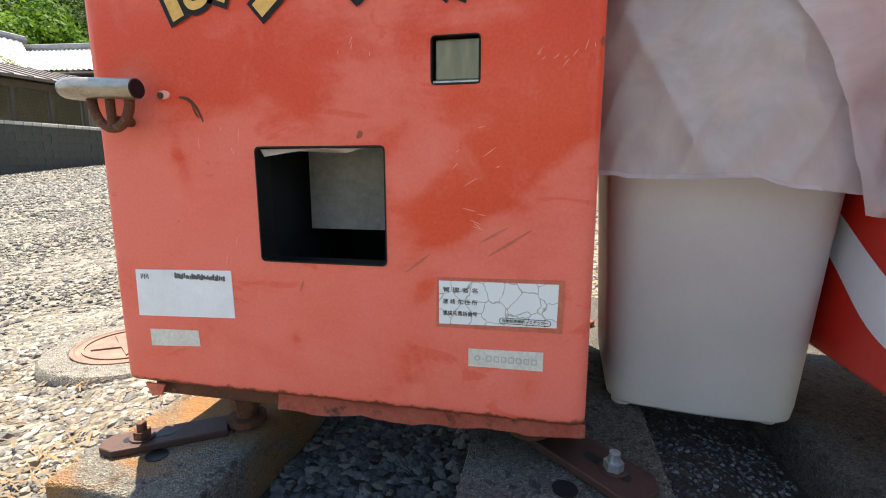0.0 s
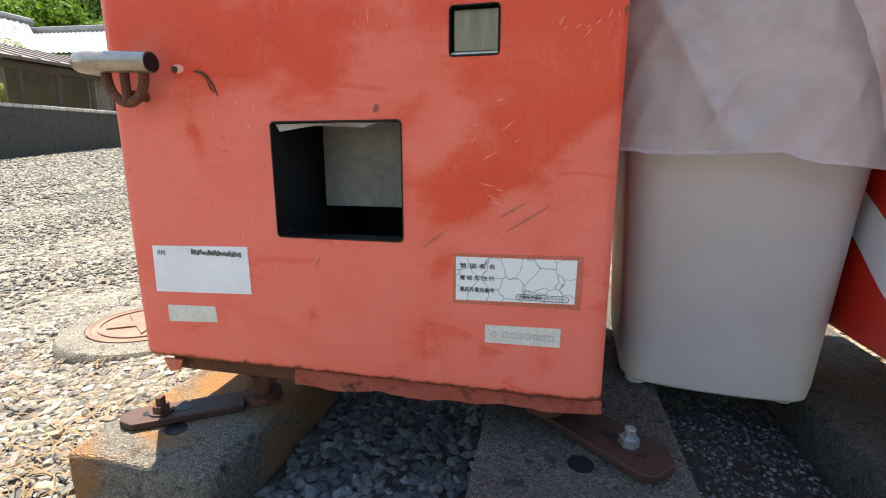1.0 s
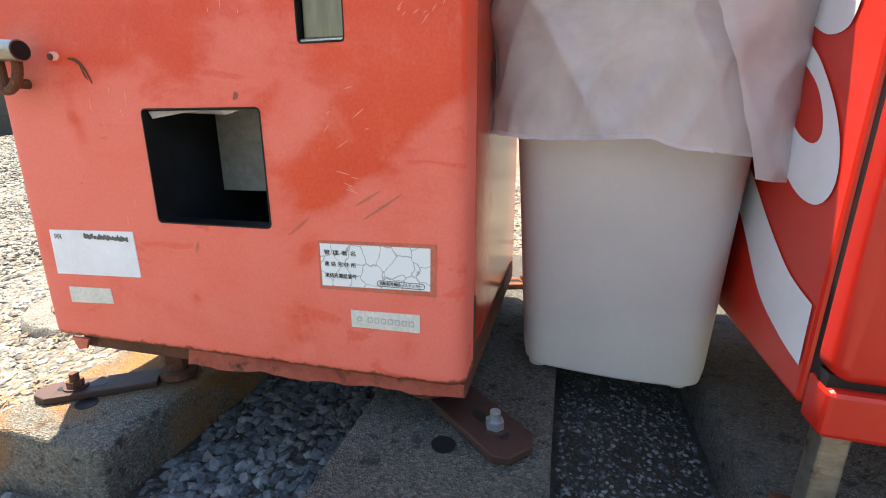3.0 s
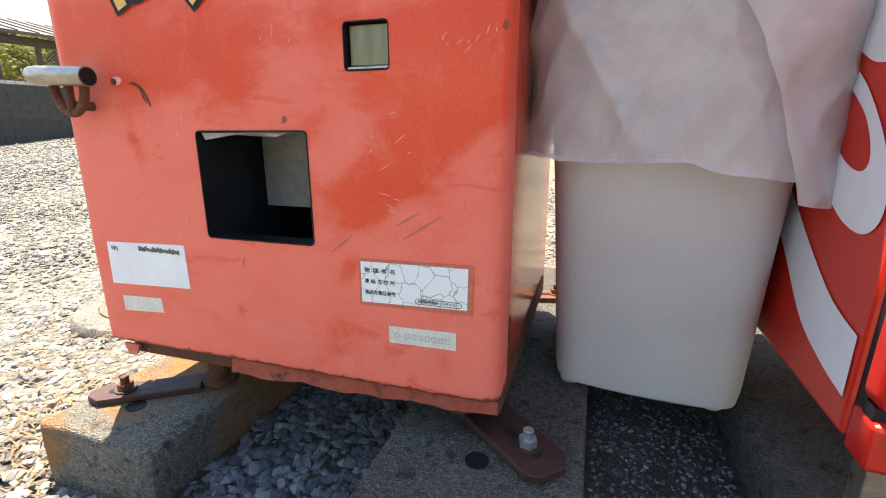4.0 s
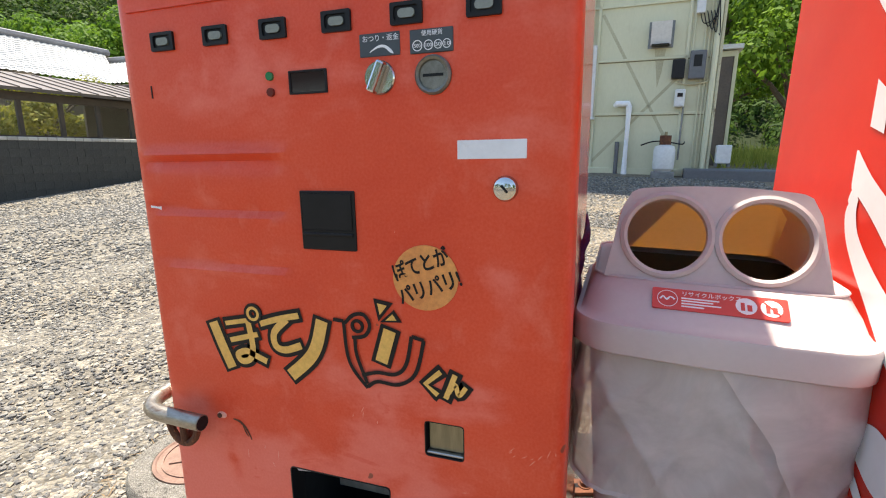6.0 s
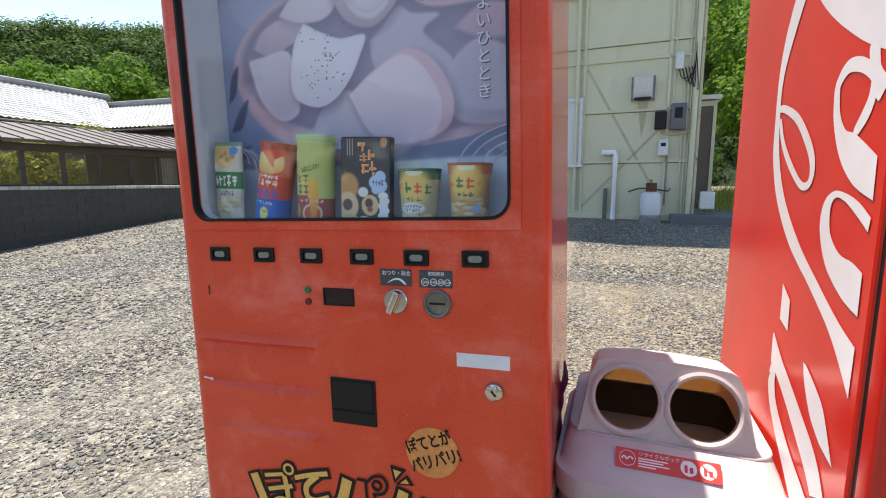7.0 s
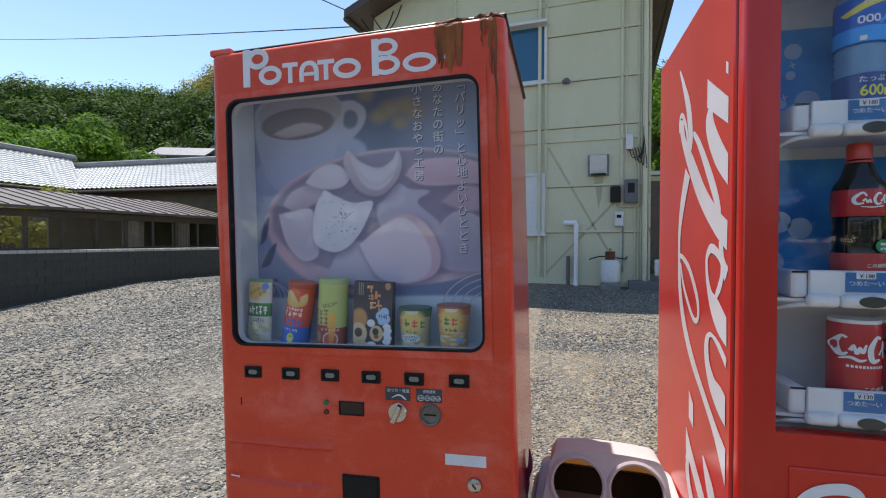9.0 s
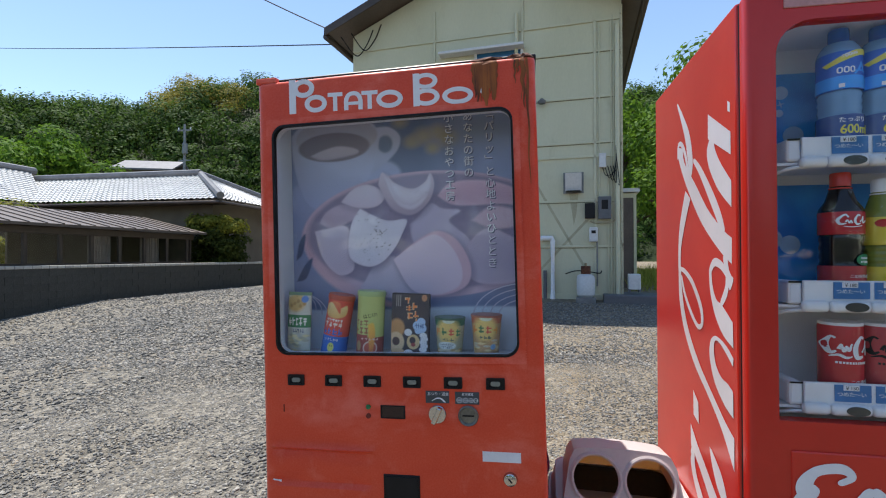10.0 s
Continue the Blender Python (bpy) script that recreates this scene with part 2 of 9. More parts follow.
def concrete(name, lo, hi, rust=0.0):
    """Worn concrete: exposed sand and grit, dark pits, damp blotches, and rust that has run over it."""
    m, n, l, b = node_mat(name, 0.93)
    v = coords(n, l)
    big, mid = noise_tex(n, l, v, 5.0, 6.0, 0.65), noise_tex(n, l, v, 38.0, 6.0, 0.7)
    col = ramp(n, l, big, [(0.32, lo), (0.68, hi)])
    vo = n.new("ShaderNodeTexVoronoi")
    vo.inputs["Scale"].default_value = 330.0
    l.new(v, vo.inputs["Vector"])
    sep = n.new("ShaderNodeSeparateColor")
    l.new(vo.outputs["Color"], sep.inputs[0])
    grit = ramp(n, l, sep.outputs[0], [(0.0, tuple(0.22 * k for k in lo)), (0.5, hi), (0.85, tuple(1.5 * k for k in hi)), (1.0, tuple(min(0.6, 2.6 * k) for k in hi))])
    col = mix(n, l, 0.45, col, grit)
    col = mix(n, l, ramp(n, l, mid, [(0.56, (0, 0, 0)), (0.64, (0.8, 0.8, 0.8))]), col, tuple(0.25 * k for k in lo))
    if rust:
        stain = noise_tex(n, l, v, 4.2, 6.0, 0.65, 0.6)
        col = mix(n, l, ramp(n, l, stain, [(0.66 - rust, (0, 0, 0)), (0.80 - rust, (0.8, 0.8, 0.8))]), col, (0.36, 0.155, 0.035))
    l.new(col, b.inputs["Base Color"])
    hgt = n.new("ShaderNodeMath")
    hgt.operation = "ADD"
    l.new(mid, hgt.inputs[0])
    l.new(vo.outputs["Distance"], hgt.inputs[1])
    bump(n, l, b, hgt.outputs[0], 0.9, 0.008)
    return m


RED = faded_red()
FLANK_RED = grainy("glossy_red_flank", (0.52, 0.045, 0.018), (0.60, 0.075, 0.035), 6, 0.15, 0, 60, 0.03, 0.002, (0.34, 0.09, 0.03), grain=0.08, patch=2.0)
FLANK_RED.node_tree.nodes["Principled BSDF"].inputs["Specular IOR Level"].default_value = 0.35
# gritty dirt, with the shade under the machines put into its colour
SHADE_DIRT = grainy("shade_dark_gritty_dirt", (0.024, 0.021, 0.017), (0.070, 0.062, 0.050), 9, 0.95, 0, 170, 1.0, 0.012, (0.12, 0.105, 0.082), grain=0.75)
RUST = grainy("rusty_steel", (0.05, 0.02, 0.012), (0.16, 0.055, 0.025), 22, 0.8, 0.2, 160, 0.5, 0.004, (0.24, 0.10, 0.04))
RUST_RED = grainy("red_paint_over_rust", (0.50, 0.075, 0.04), (0.62, 0.16, 0.10), 14, 0.55, 0, 120, 0.3, 0.003, (0.10, 0.035, 0.02))
OXIDE = grainy("oxide_red_primer_steel", (0.024, 0.010, 0.008), (0.055, 0.019, 0.013), 20, 0.62, 0.1, 150, 0.4, 0.003, (0.05, 0.02, 0.015))
STEEL = grainy("worn_steel", (0.35, 0.33, 0.30), (0.55, 0.53, 0.5), 18, 0.32, 0.9, 200, 0.1, 0.002, (0.20, 0.09, 0.04))
CHROME = plain("chrome", (0.52, 0.52, 0.51), 0.16, 1.0, 0.03)
GALV = grainy("galvanised_sheet", (0.13, 0.14, 0.145), (0.24, 0.25, 0.25), 9, 0.5, 0.35, 90, 0.1, 0.002)
BRASSY = grainy("dull_olive_steel_flap", (0.16, 0.14, 0.09), (0.28, 0.25, 0.17), 6, 0.35, 0.7, 70, 0.1, 0.002, None, (1, 1, 0.15))
BLACK = plain("black_plastic", (0.012, 0.012, 0.013), 0.4, 0, 0.2)
# near black: the shade inside openings is in this colour
CAVITY_SHADE = plain("cavity_shade_black", (0.015, 0.018, 0.022), 0.7, 0, 0.2)
INK = plain("black_print", (0.014, 0.012, 0.012), 0.5, 0, 0.15)
for k in (INK, BLACK, CAVITY_SHADE):
    k.node_tree.nodes["Principled BSDF"].inputs["Specular IOR Level"].default_value = 0.2
YELLOW = grainy("faded_yellow_print", (0.72, 0.37, 0.075), (0.80, 0.45, 0.12), 12, 0.5, 0, 120, 0.05, 0.001)
WHITE = grainy("white_print", (0.72, 0.72, 0.74), (0.80, 0.80, 0.82), 10, 0.45, 0, 90, 0.03, 0.001, grain=0.08)
LABEL = grainy("worn_white_sticker", (0.66, 0.66, 0.68), (0.76, 0.76, 0.78), 16, 0.5, 0, 140, 0.05, 0.001, (0.60, 0.58, 0.56), grain=0.08)
SMUDGE = plain("worn_dark_print", (0.10, 0.10, 0.10), 0.6, 0, 0.5, 300)
BIN = grainy("grey_plastic", (0.50, 0.49, 0.485), (0.56, 0.55, 0.54), 5, 0.45, 0, 120, 0.03, 0.002, grain=0.06)
LIDM = grainy("pinkish_grey_plastic", (0.47, 0.40, 0.40), (0.53, 0.46, 0.455), 6, 0.42, 0, 110, 0.03, 0.002, grain=0.06)
CONC = concrete("weathered_concrete", (0.045, 0.043, 0.037), (0.125, 0.117, 0.10))
CONC_RUST = concrete("rust_stained_concrete", (0.080, 0.076, 0.065), (0.20, 0.186, 0.155), 0.18)
CONC_PALE = concrete("pale_concrete", (0.15, 0.142, 0.122), (0.30, 0.28, 0.24), 0.03)
BLOCKW = grainy("old_concrete_block", (0.026, 0.026, 0.023), (0.082, 0.080, 0.072), 0.9, 0.92, 0, 40, 0.5, 0.01, (0.016, 0.016, 0.014), (1, 1, 0.35), 0.06, patch=2.4)
CAPST = grainy("pale_cap_block", (0.36, 0.34, 0.31), (0.48, 0.46, 0.42), 4, 0.9, 0, 60, 0.5, 0.01, None, (1, 1, 1), 0.15)
GRAVEL = gravel_mat()
STONE = stone_mat("gravel_stone", (0.035, 0.038, 0.041), (0.10, 0.097, 0.09), (0.195, 0.185, 0.165), (0.42, 0.395, 0.34), (0.31, 0.235, 0.15))
# blue-grey stone whose tones also carry the shade under the machines
STONE_BLUE_SHADE = stone_mat("shade_dark_blue_grey_stone", (0.018, 0.022, 0.026), (0.052, 0.060, 0.066), (0.118, 0.130, 0.137), (0.25, 0.25, 0.24), (0.17, 0.14, 0.10))
COKE = grainy("glossy_red_vinyl", (0.56, 0.022, 0.012), (0.62, 0.030, 0.016), 3, 0.22, 0, 40, 0.02, 0.002, grain=0.05)
COKE_DOOR = grainy("red_door_enamel", (0.50, 0.018, 0.010), (0.56, 0.024, 0.014), 3, 0.25, 0, 50, 0.02, 0.002, grain=0.05)
STUCCO = grainy("cream_green_siding", (0.50, 0.49, 0.34), (0.57, 0.56, 0.41), 0.7, 0.8, 0, 30, 0.05, 0.004, (0.46, 0.445, 0.31), (1, 1, 0.35), grain=0.1)
TILE = grainy("silver_grey_roof_tile", (0.46, 0.46, 0.455), (0.58, 0.58, 0.565), 1.2, 0.35, 0, 15, 0.1, 0.01, None, (1, 1, 1), 0.1)
TILE_DARK = grainy("dark_ridge_tile", (0.09, 0.09, 0.095), (0.16, 0.16, 0.165), 2, 0.5, 0, 20, 0.1, 0.01)
BROWN = grainy("brown_metal_frame", (0.035, 0.024, 0.018), (0.065, 0.045, 0.034), 3, 0.5, 0, 40, 0.05, 0.003)
BROWN_ROOF = grainy("brown_sheet_roof", (0.070, 0.052, 0.042), (0.11, 0.083, 0.068), 2, 0.5, 0, 30, 0.05, 0.003)
TANWALL = grainy("tan_house_wall", (0.12, 0.097, 0.070), (0.17, 0.14, 0.105), 1.5, 0.85, 0, 30, 0.1, 0.005)
PVC = plain("white_pvc", (0.74, 0.75, 0.76), 0.4, 0, 0.06)
PALEGREY = plain("pale_grey_enamel", (0.56, 0.57, 0.57), 0.45, 0, 0.08)
DKGREY = plain("dark_grey_plastic", (0.10, 0.105, 0.115), 0.5, 0, 0.1)
# the blue base colour paints in the sky's reflection
WINGLASS = plain("sky_tinted_window_glass", (0.02, 0.10, 0.20), 0.06, 0, 0.1)
CURTAIN = plain("dull_beige_curtain", (0.21, 0.175, 0.15), 0.8, 0, 0.12, 4)
GLASS = clear_glass("clear_glass")
LEAF_FAR = leaf_mat("hill_foliage", (0.024, 0.058, 0.012), (0.095, 0.165, 0.030))
LEAF_LIGHT = leaf_mat("light_foliage", (0.035, 0.10, 0.010), (0.16, 0.28, 0.03))
LEAF_YEL = leaf_mat("bamboo_foliage", (0.12, 0.13, 0.025), (0.36, 0.30, 0.065))
LEAF_HEDGE = leaf_mat("hedge_foliage", (0.012, 0.026, 0.008), (0.05, 0.075, 0.02))
LEAF_CLIPPED = leaf_mat("clipped_hedge_foliage", (0.020, 0.036, 0.008), (0.13, 0.15, 0.03))
# yellow leaves; on the hedge this yellow is painted sunlight
LEAF_HEDGE_Y = leaf_mat("yellow_hedge_foliage", (0.10, 0.13, 0.02), (0.30, 0.28, 0.04))
ASPHALT = grainy("asphalt", (0.04, 0.04, 0.042), (0.065, 0.065, 0.066), 2, 0.9, 0, 90, 0.4, 0.006)
BARK = grainy("bark", (0.05, 0.04, 0.03), (0.10, 0.08, 0.06), 6, 0.9, 0, 40, 0.6, 0.01)


# ---- building helpers ----
def mesh_of(bm, name, mat, smooth=False, angle=35):
    me = bpy.data.meshes.new(name)
    bm.normal_update()
    bm.to_mesh(me)
    bm.free()
    for k in mat if isinstance(mat, (list, tuple)) else [mat]:
        me.materials.append(k)
    if smooth:
        me.shade_smooth()
        me.set_sharp_from_angle(angle=radians(angle))
    return me


def part(name, bm, material, parent=None, label="", smooth=False, at=None):
    """Links a bmesh as one mesh object, under a thing or a part."""
    ob = new(name, mesh_of(bm, name, material, smooth))
    if parent is not None:
        ob.parent = parent
    if at is not None:
        ob.matrix_basis = at
    return tagged(ob, label)


def thing(name, label, category, m=None, group="", kind=""):
    ob = new(name)
    ob.empty_display_size = 0.1
    if m is not None:
        ob.matrix_basis = m
    return tagged(ob, label, category, group, kind)


def box(x0, x1, y0, y1, z0, z1, bevel=0.0, seg=2, bm=None):
    own = bmesh.new()
    bmesh.ops.create_cube(own, size=1, matrix=Matrix.LocRotScale(((x0 + x1) / 2, (y0 + y1) / 2, (z0 + z1) / 2), None, (abs(x1 - x0), abs(y1 - y0), abs(z1 - z0))))
    if bevel:
        bmesh.ops.bevel(own, geom=own.edges[:], offset=bevel, segments=seg, profile=0.5, affect="EDGES")
    return join(bm, own)


def join(bm, own):
    if bm is None:
        return own
    me = bpy.data.meshes.new("tmp")
    own.to_mesh(me)
    own.free()
    bm.from_mesh(me)
    bpy.data.meshes.remove(me)
    return bm


def rod(a, b, r, r2=None, seg=16, bm=None, bevel=0.0):
    own = bmesh.new()
    a, b = Vector(a), Vector(b)
    d = b - a
    bmesh.ops.create_cone(own, cap_ends=True, segments=seg, radius1=r, radius2=r if r2 is None else r2, depth=d.length,
                          matrix=Matrix.Translation((a + b) / 2) @ d.to_track_quat("Z", "Y").to_matrix().to_4x4())
    if bevel:
        caps = [e for e in own.edges if len([f for f in e.link_faces if len(f.verts) > 4]) == 1]
        bmesh.ops.bevel(own, geom=caps, offset=bevel, segments=2, profile=0.5, affect="EDGES")
    return join(bm, own)


def sweep(path, r, seg=10, bm=None, closed=False):
    """A round tube along a path of points."""
    bm = bm or bmesh.new()
    pts = [Vector(p) for p in path]
    rings = []
    n = len(pts)
    for i, p in enumerate(pts):
        d = (pts[(i + 1) % n] if closed or i + 1 < n else p) - (pts[i - 1] if closed or i else p)
        q = d.to_track_quat("Z", "Y")
        rr = r[i] if isinstance(r, (list, tuple)) else r
        rings.append([bm.verts.new(p + q @ Vector((rr * math.cos(2 * math.pi * k / seg), rr * math.sin(2 * math.pi * k / seg), 0))) for k in range(seg)])
    pairs = list(zip(rings, rings[1:])) + ([(rings[-1], rings[0])] if closed else [])
    for a, b in pairs:
        for k in range(seg):
            bm.faces.new((a[k], a[(k + 1) % seg], b[(k + 1) % seg], b[k]))
    if not closed:
        bm.faces.new(rings[0][::-1])
        bm.faces.new(rings[-1])
    return bm


def lathe(profile, seg=28, bm=None, caps=True):
    """Turns (radius, height) pairs round z."""
    bm = bm or bmesh.new()
    rings = [[bm.verts.new((r * math.cos(2 * math.pi * k / seg), r * math.sin(2 * math.pi * k / seg), z)) for k in range(seg)] for r, z in profile]
    for a, b in zip(rings, rings[1:]):
        for k in range(seg):
            bm.faces.new((a[k], a[(k + 1) % seg], b[(k + 1) % seg], b[k]))
    if caps:
        bm.faces.new(rings[0][::-1])
        bm.faces.new(rings[-1])
    return bm


def rounded(w, h, r, seg=6, cx=0.0, cz=0.0):
    """Outline of a rounded rectangle in x, z."""
    out = []
    for sx, sz, a0 in ((1, 1, 0), (-1, 1, 90), (-1, -1, 180), (1, -1, 270)):
        for k in range(seg + 1):
            a = radians(a0 + 90 * k / seg)
            out.append((cx + sx * (w / 2 - r) + r * math.cos(a), cz + sz * (h / 2 - r) + r * math.sin(a)))
    return out


def ellipse(cx, cz, rx, rz, n=32, turn=0.0):
    c, s = math.cos(radians(turn)), math.sin(radians(turn))
    return [(cx + rx * math.cos(2 * math.pi * k / n) * c - rz * math.sin(2 * math.pi * k / n) * s, cz + rx * math.cos(2 * math.pi * k / n) * s + rz * math.sin(2 * math.pi * k / n) * c) for k in range(n)]


def slab(outline, y0, y1, bm=None):
    """An outline in x, z given thickness from y0 (front) to y1."""
    bm = bm or bmesh.new()
    f = [bm.verts.new((x, y0, z)) for x, z in outline]
    g = [bm.verts.new((x, y1, z)) for x, z in outline]
    n = len(f)
    front, back = bm.faces.new(f), bm.faces.new(g[::-1])
    for k in range(n):
        bm.faces.new((f[k], g[k], g[(k + 1) % n], f[(k + 1) % n]))
    return bm


def ring_slab(outer, inner, y0, y1, bm=None):
    """A frame between two outlines of equal count, with thickness."""
    bm = bm or bmesh.new()
    n = len(outer)
    a, b, c, d = ([bm.verts.new((x, y, z)) for x, z in o] for o, y in ((outer, y0), (inner, y0), (outer, y1), (inner, y1)))
    for k in range(n):
        j = (k + 1) % n
        bm.faces.new((a[k], a[j], b[j], b[k]))
        bm.faces.new((c[k], d[k], d[j], c[j]))
        bm.faces.new((a[k], c[k], c[j], a[j]))
        bm.faces.new((b[k], b[j], d[j], d[k]))
    return bm


def smooth_line(pts, steps=6):
    """Catmull-Rom through points of any dimension."""
    out = []
    for i in range(len(pts) - 1):
        p0, p1, p2, p3 = pts[max(i - 1, 0)], pts[i], pts[i + 1], pts[min(i + 2, len(pts) - 1)]
        for k in range(steps):
            t = k / steps
            out.append(tuple(0.5 * (2 * b + (c - a) * t + (2 * a - 5 * b + 4 * c - d) * t * t + (3 * b - a - 3 * c + d) * t ** 3) for a, b, c, d in zip(p0, p1, p2, p3)))
    return out + [tuple(pts[-1])]


def stroke(pts, width, y, thick=0.0006, bm=None):
    """A flat painted stroke along x, z points; a third number in a point is its own width."""
    bm = bm or bmesh.new()
    n = len(pts)
    left, right = [], []
    for i, p in enumerate(pts):
        a, b = pts[max(i - 1, 0)], pts[min(i + 1, n - 1)]
        dx, dz = b[0] - a[0], b[1] - a[1]
        d = math.hypot(dx, dz) or 1
        w = (p[2] if len(p) > 2 else width) / 2
        left.append(bm.verts.new((p[0] - dz / d * w, y, p[1] + dx / d * w)))
        right.append(bm.verts.new((p[0] + dz / d * w, y, p[1] - dx / d * w)))
    for i in range(n - 1):
        bm.faces.new((left[i], right[i], right[i + 1], left[i + 1]))
    return bm


def lettering(body, size, mat, parent, m, name="lettering", label="", vertical=False, align="LEFT", width=None, bold=0.0):
    """Words in the built-in font as a thin mesh on the plane of m (x right, z up, facing -y)."""
    cu = bpy.data.curves.new("words", "FONT")
    cu.body = "\n".join(body) if vertical else body
    cu.size, cu.align_x, cu.extrude, cu.offset = size, align, 0.0002, bold
    if vertical:
        cu.space_line = 1.10
    ob = bpy.data.objects.new("words", cu)
    scene.collection.objects.link(ob)
    me = bpy.data.meshes.new_from_object(ob.evaluated_get(bpy.context.evaluated_depsgraph_get()))
    bpy.data.objects.remove(ob)
    if width and len(me.vertices):
        xs = [v.co.x for v in me.vertices]
        k = width / (max(xs) - min(xs))
        for v in me.vertices:
            v.co.x *= k
    me.materials.clear()
    me.materials.append(mat)
    o = new(name, me)
    o.parent = parent
    o.matrix_basis = m @ pose(0, 0, 0, 90, 0, 0)
    return tagged(o, label)


def ground_z(x, y):
    """The yard: it falls gently to one side and rises towards the workshop behind."""
    k = math.log1p(math.exp(-8 * (x + 0.45))) / 8 if x > -3 else -(x + 0.45)
    side = -0.108 * k if k < 1.25 else -0.135 - 0.052 * (min(k, 24) - 1.25)
    q = y - 1.1
    gy = math.log1p(math.exp(4 * q)) / 4 if q < 4 else q
    return -0.012 + 0.1 * min(gy, 9.6) + side


# ---- ground ----
def make_ground():
    bm = bmesh.new()
    def axis(lo, hi, near, step):
        vals, v, s = [0.0], 0.0, step
        while v < hi:
            s = step if v < near else s * 1.35
            v += s
            vals.append(v)
        v, s = 0.0, step
        while v > lo:
            s = step if v > -near else s * 1.35
            v -= s
            vals.append(v)
        return sorted(vals)
    xs, ys = axis(-900, 900, 14, 0.4), axis(-900, 900, 14, 0.4)
    grid = [[bm.verts.new((x, y, ground_z(x, y) + (0.012 * noise.noise((x * 1.3, y * 1.3, 0)) if abs(x) < 16 and abs(y) < 16 else 0))) for y in ys] for x in xs]
    for i in range(len(xs) - 1):
        for j in range(len(ys) - 1):
            bm.faces.new((grid[i][j], grid[i + 1][j], grid[i + 1][j + 1], grid[i][j + 1]))
    ob = part("ground", bm, GRAVEL, smooth=True)
    tagged(ob, "grey crushed-stone gravel yard sloping gently to one side", "ground", kind="structure")


make_ground()


def make_wall():
    """Low concrete block wall with a row of pale cap blocks."""
    a, b = Vector((-14.0, 0.0, 0)), Vector((-11.3, 18.9, 0))
    n = int((b - a).length / 0.4)
    d = (b - a).normalized()
    side = Vector((-d.y, d.x, 0))
    turn = math.atan2(d.y, d.x)
    root = thing("wall_west", "old grey concrete block wall with pale cap blocks", "wall", kind="structure")
    core = bmesh.new()
    box(0, (b - a).length, 0.01, 0.11, -1.2, 1.25, 0, bm=core)
    part("wall_core", core, BLOCKW, root, at=Matrix.Translation(a) @ pose(0, 0, 0, 0, 0, math.degrees(turn)))
    blk = mesh_of(box(0.0015, 0.3985, 0.0, 0.12, 0.0015, 0.1985, 0.003, 1), "block", BLOCKW)
    cap = mesh_of(box(0.004, 0.196, -0.015, 0.135, 0.0, 0.085, 0.012, 1), "cap", CAPST)
    base = Matrix.Translation(a) @ pose(0, 0, 0, 0, 0, math.degrees(turn))
    for i in range(n):
        for k in range(8):
            z = 1.25 - 0.2 * (k + 1)
            g = ground_z(*(a + d * (0.4 * i + 0.2)).xy)
            if z + 0.2 < g - 0.05 or i * 0.4 < 4.4:
                continue
            o = new("block", blk)
            o.parent = root
            o.matrix_basis = base @ pose(0.4 * i + (0.2 if k % 2 else 0), 0.004 * ((i * 7 + k * 3) % 3 - 1), z)
        for h in range(2):
            if i * 0.4 < 4.4:
                continue
            o = new("cap_block", cap)
            o.parent = root
            o.matrix_basis = base @ pose(0.4 * i + 0.2 * h, 0, 1.25)


def slope_roof(p0, p1, p2, p3, step, lift, bm, cross=0.3):
    """A tiled slope over the quad p0 p1 (eave) p2 p3 (ridge): wavy courses with steps."""
    p0, p1, p2, p3 = map(Vector, (p0, p1, p2, p3))
    nu, nv = max(2, int((p1 - p0).length / step * 4)), max(2, int((p3 - p0).length / cross))
    nrm = (p1 - p0).cross(p3 - p0).normalized()
    if nrm.z < 0:
        nrm.negate()
    rows = []
    for j in range(nv):
        for e in (0, 1):
            v = (j + e * 0.98) / nv
            row = []
            for i in range(nu + 1):
                u = i / nu
                p = (p0 * (1 - u) + p1 * u) * (1 - v) + (p3 * (1 - u) + p2 * u) * v
                h = lift * (0.5 + 0.5 * math.sin(2 * math.pi * i / 4)) + (0.035 if e == 0 else 0.0)
                row.append(bm.verts.new(p + nrm * h))
            rows.append(row)
    for r, s in zip(rows, rows[1:]):
        for i in range(nu):
            bm.faces.new((r[i], r[i + 1], s[i + 1], s[i]))
    return bm


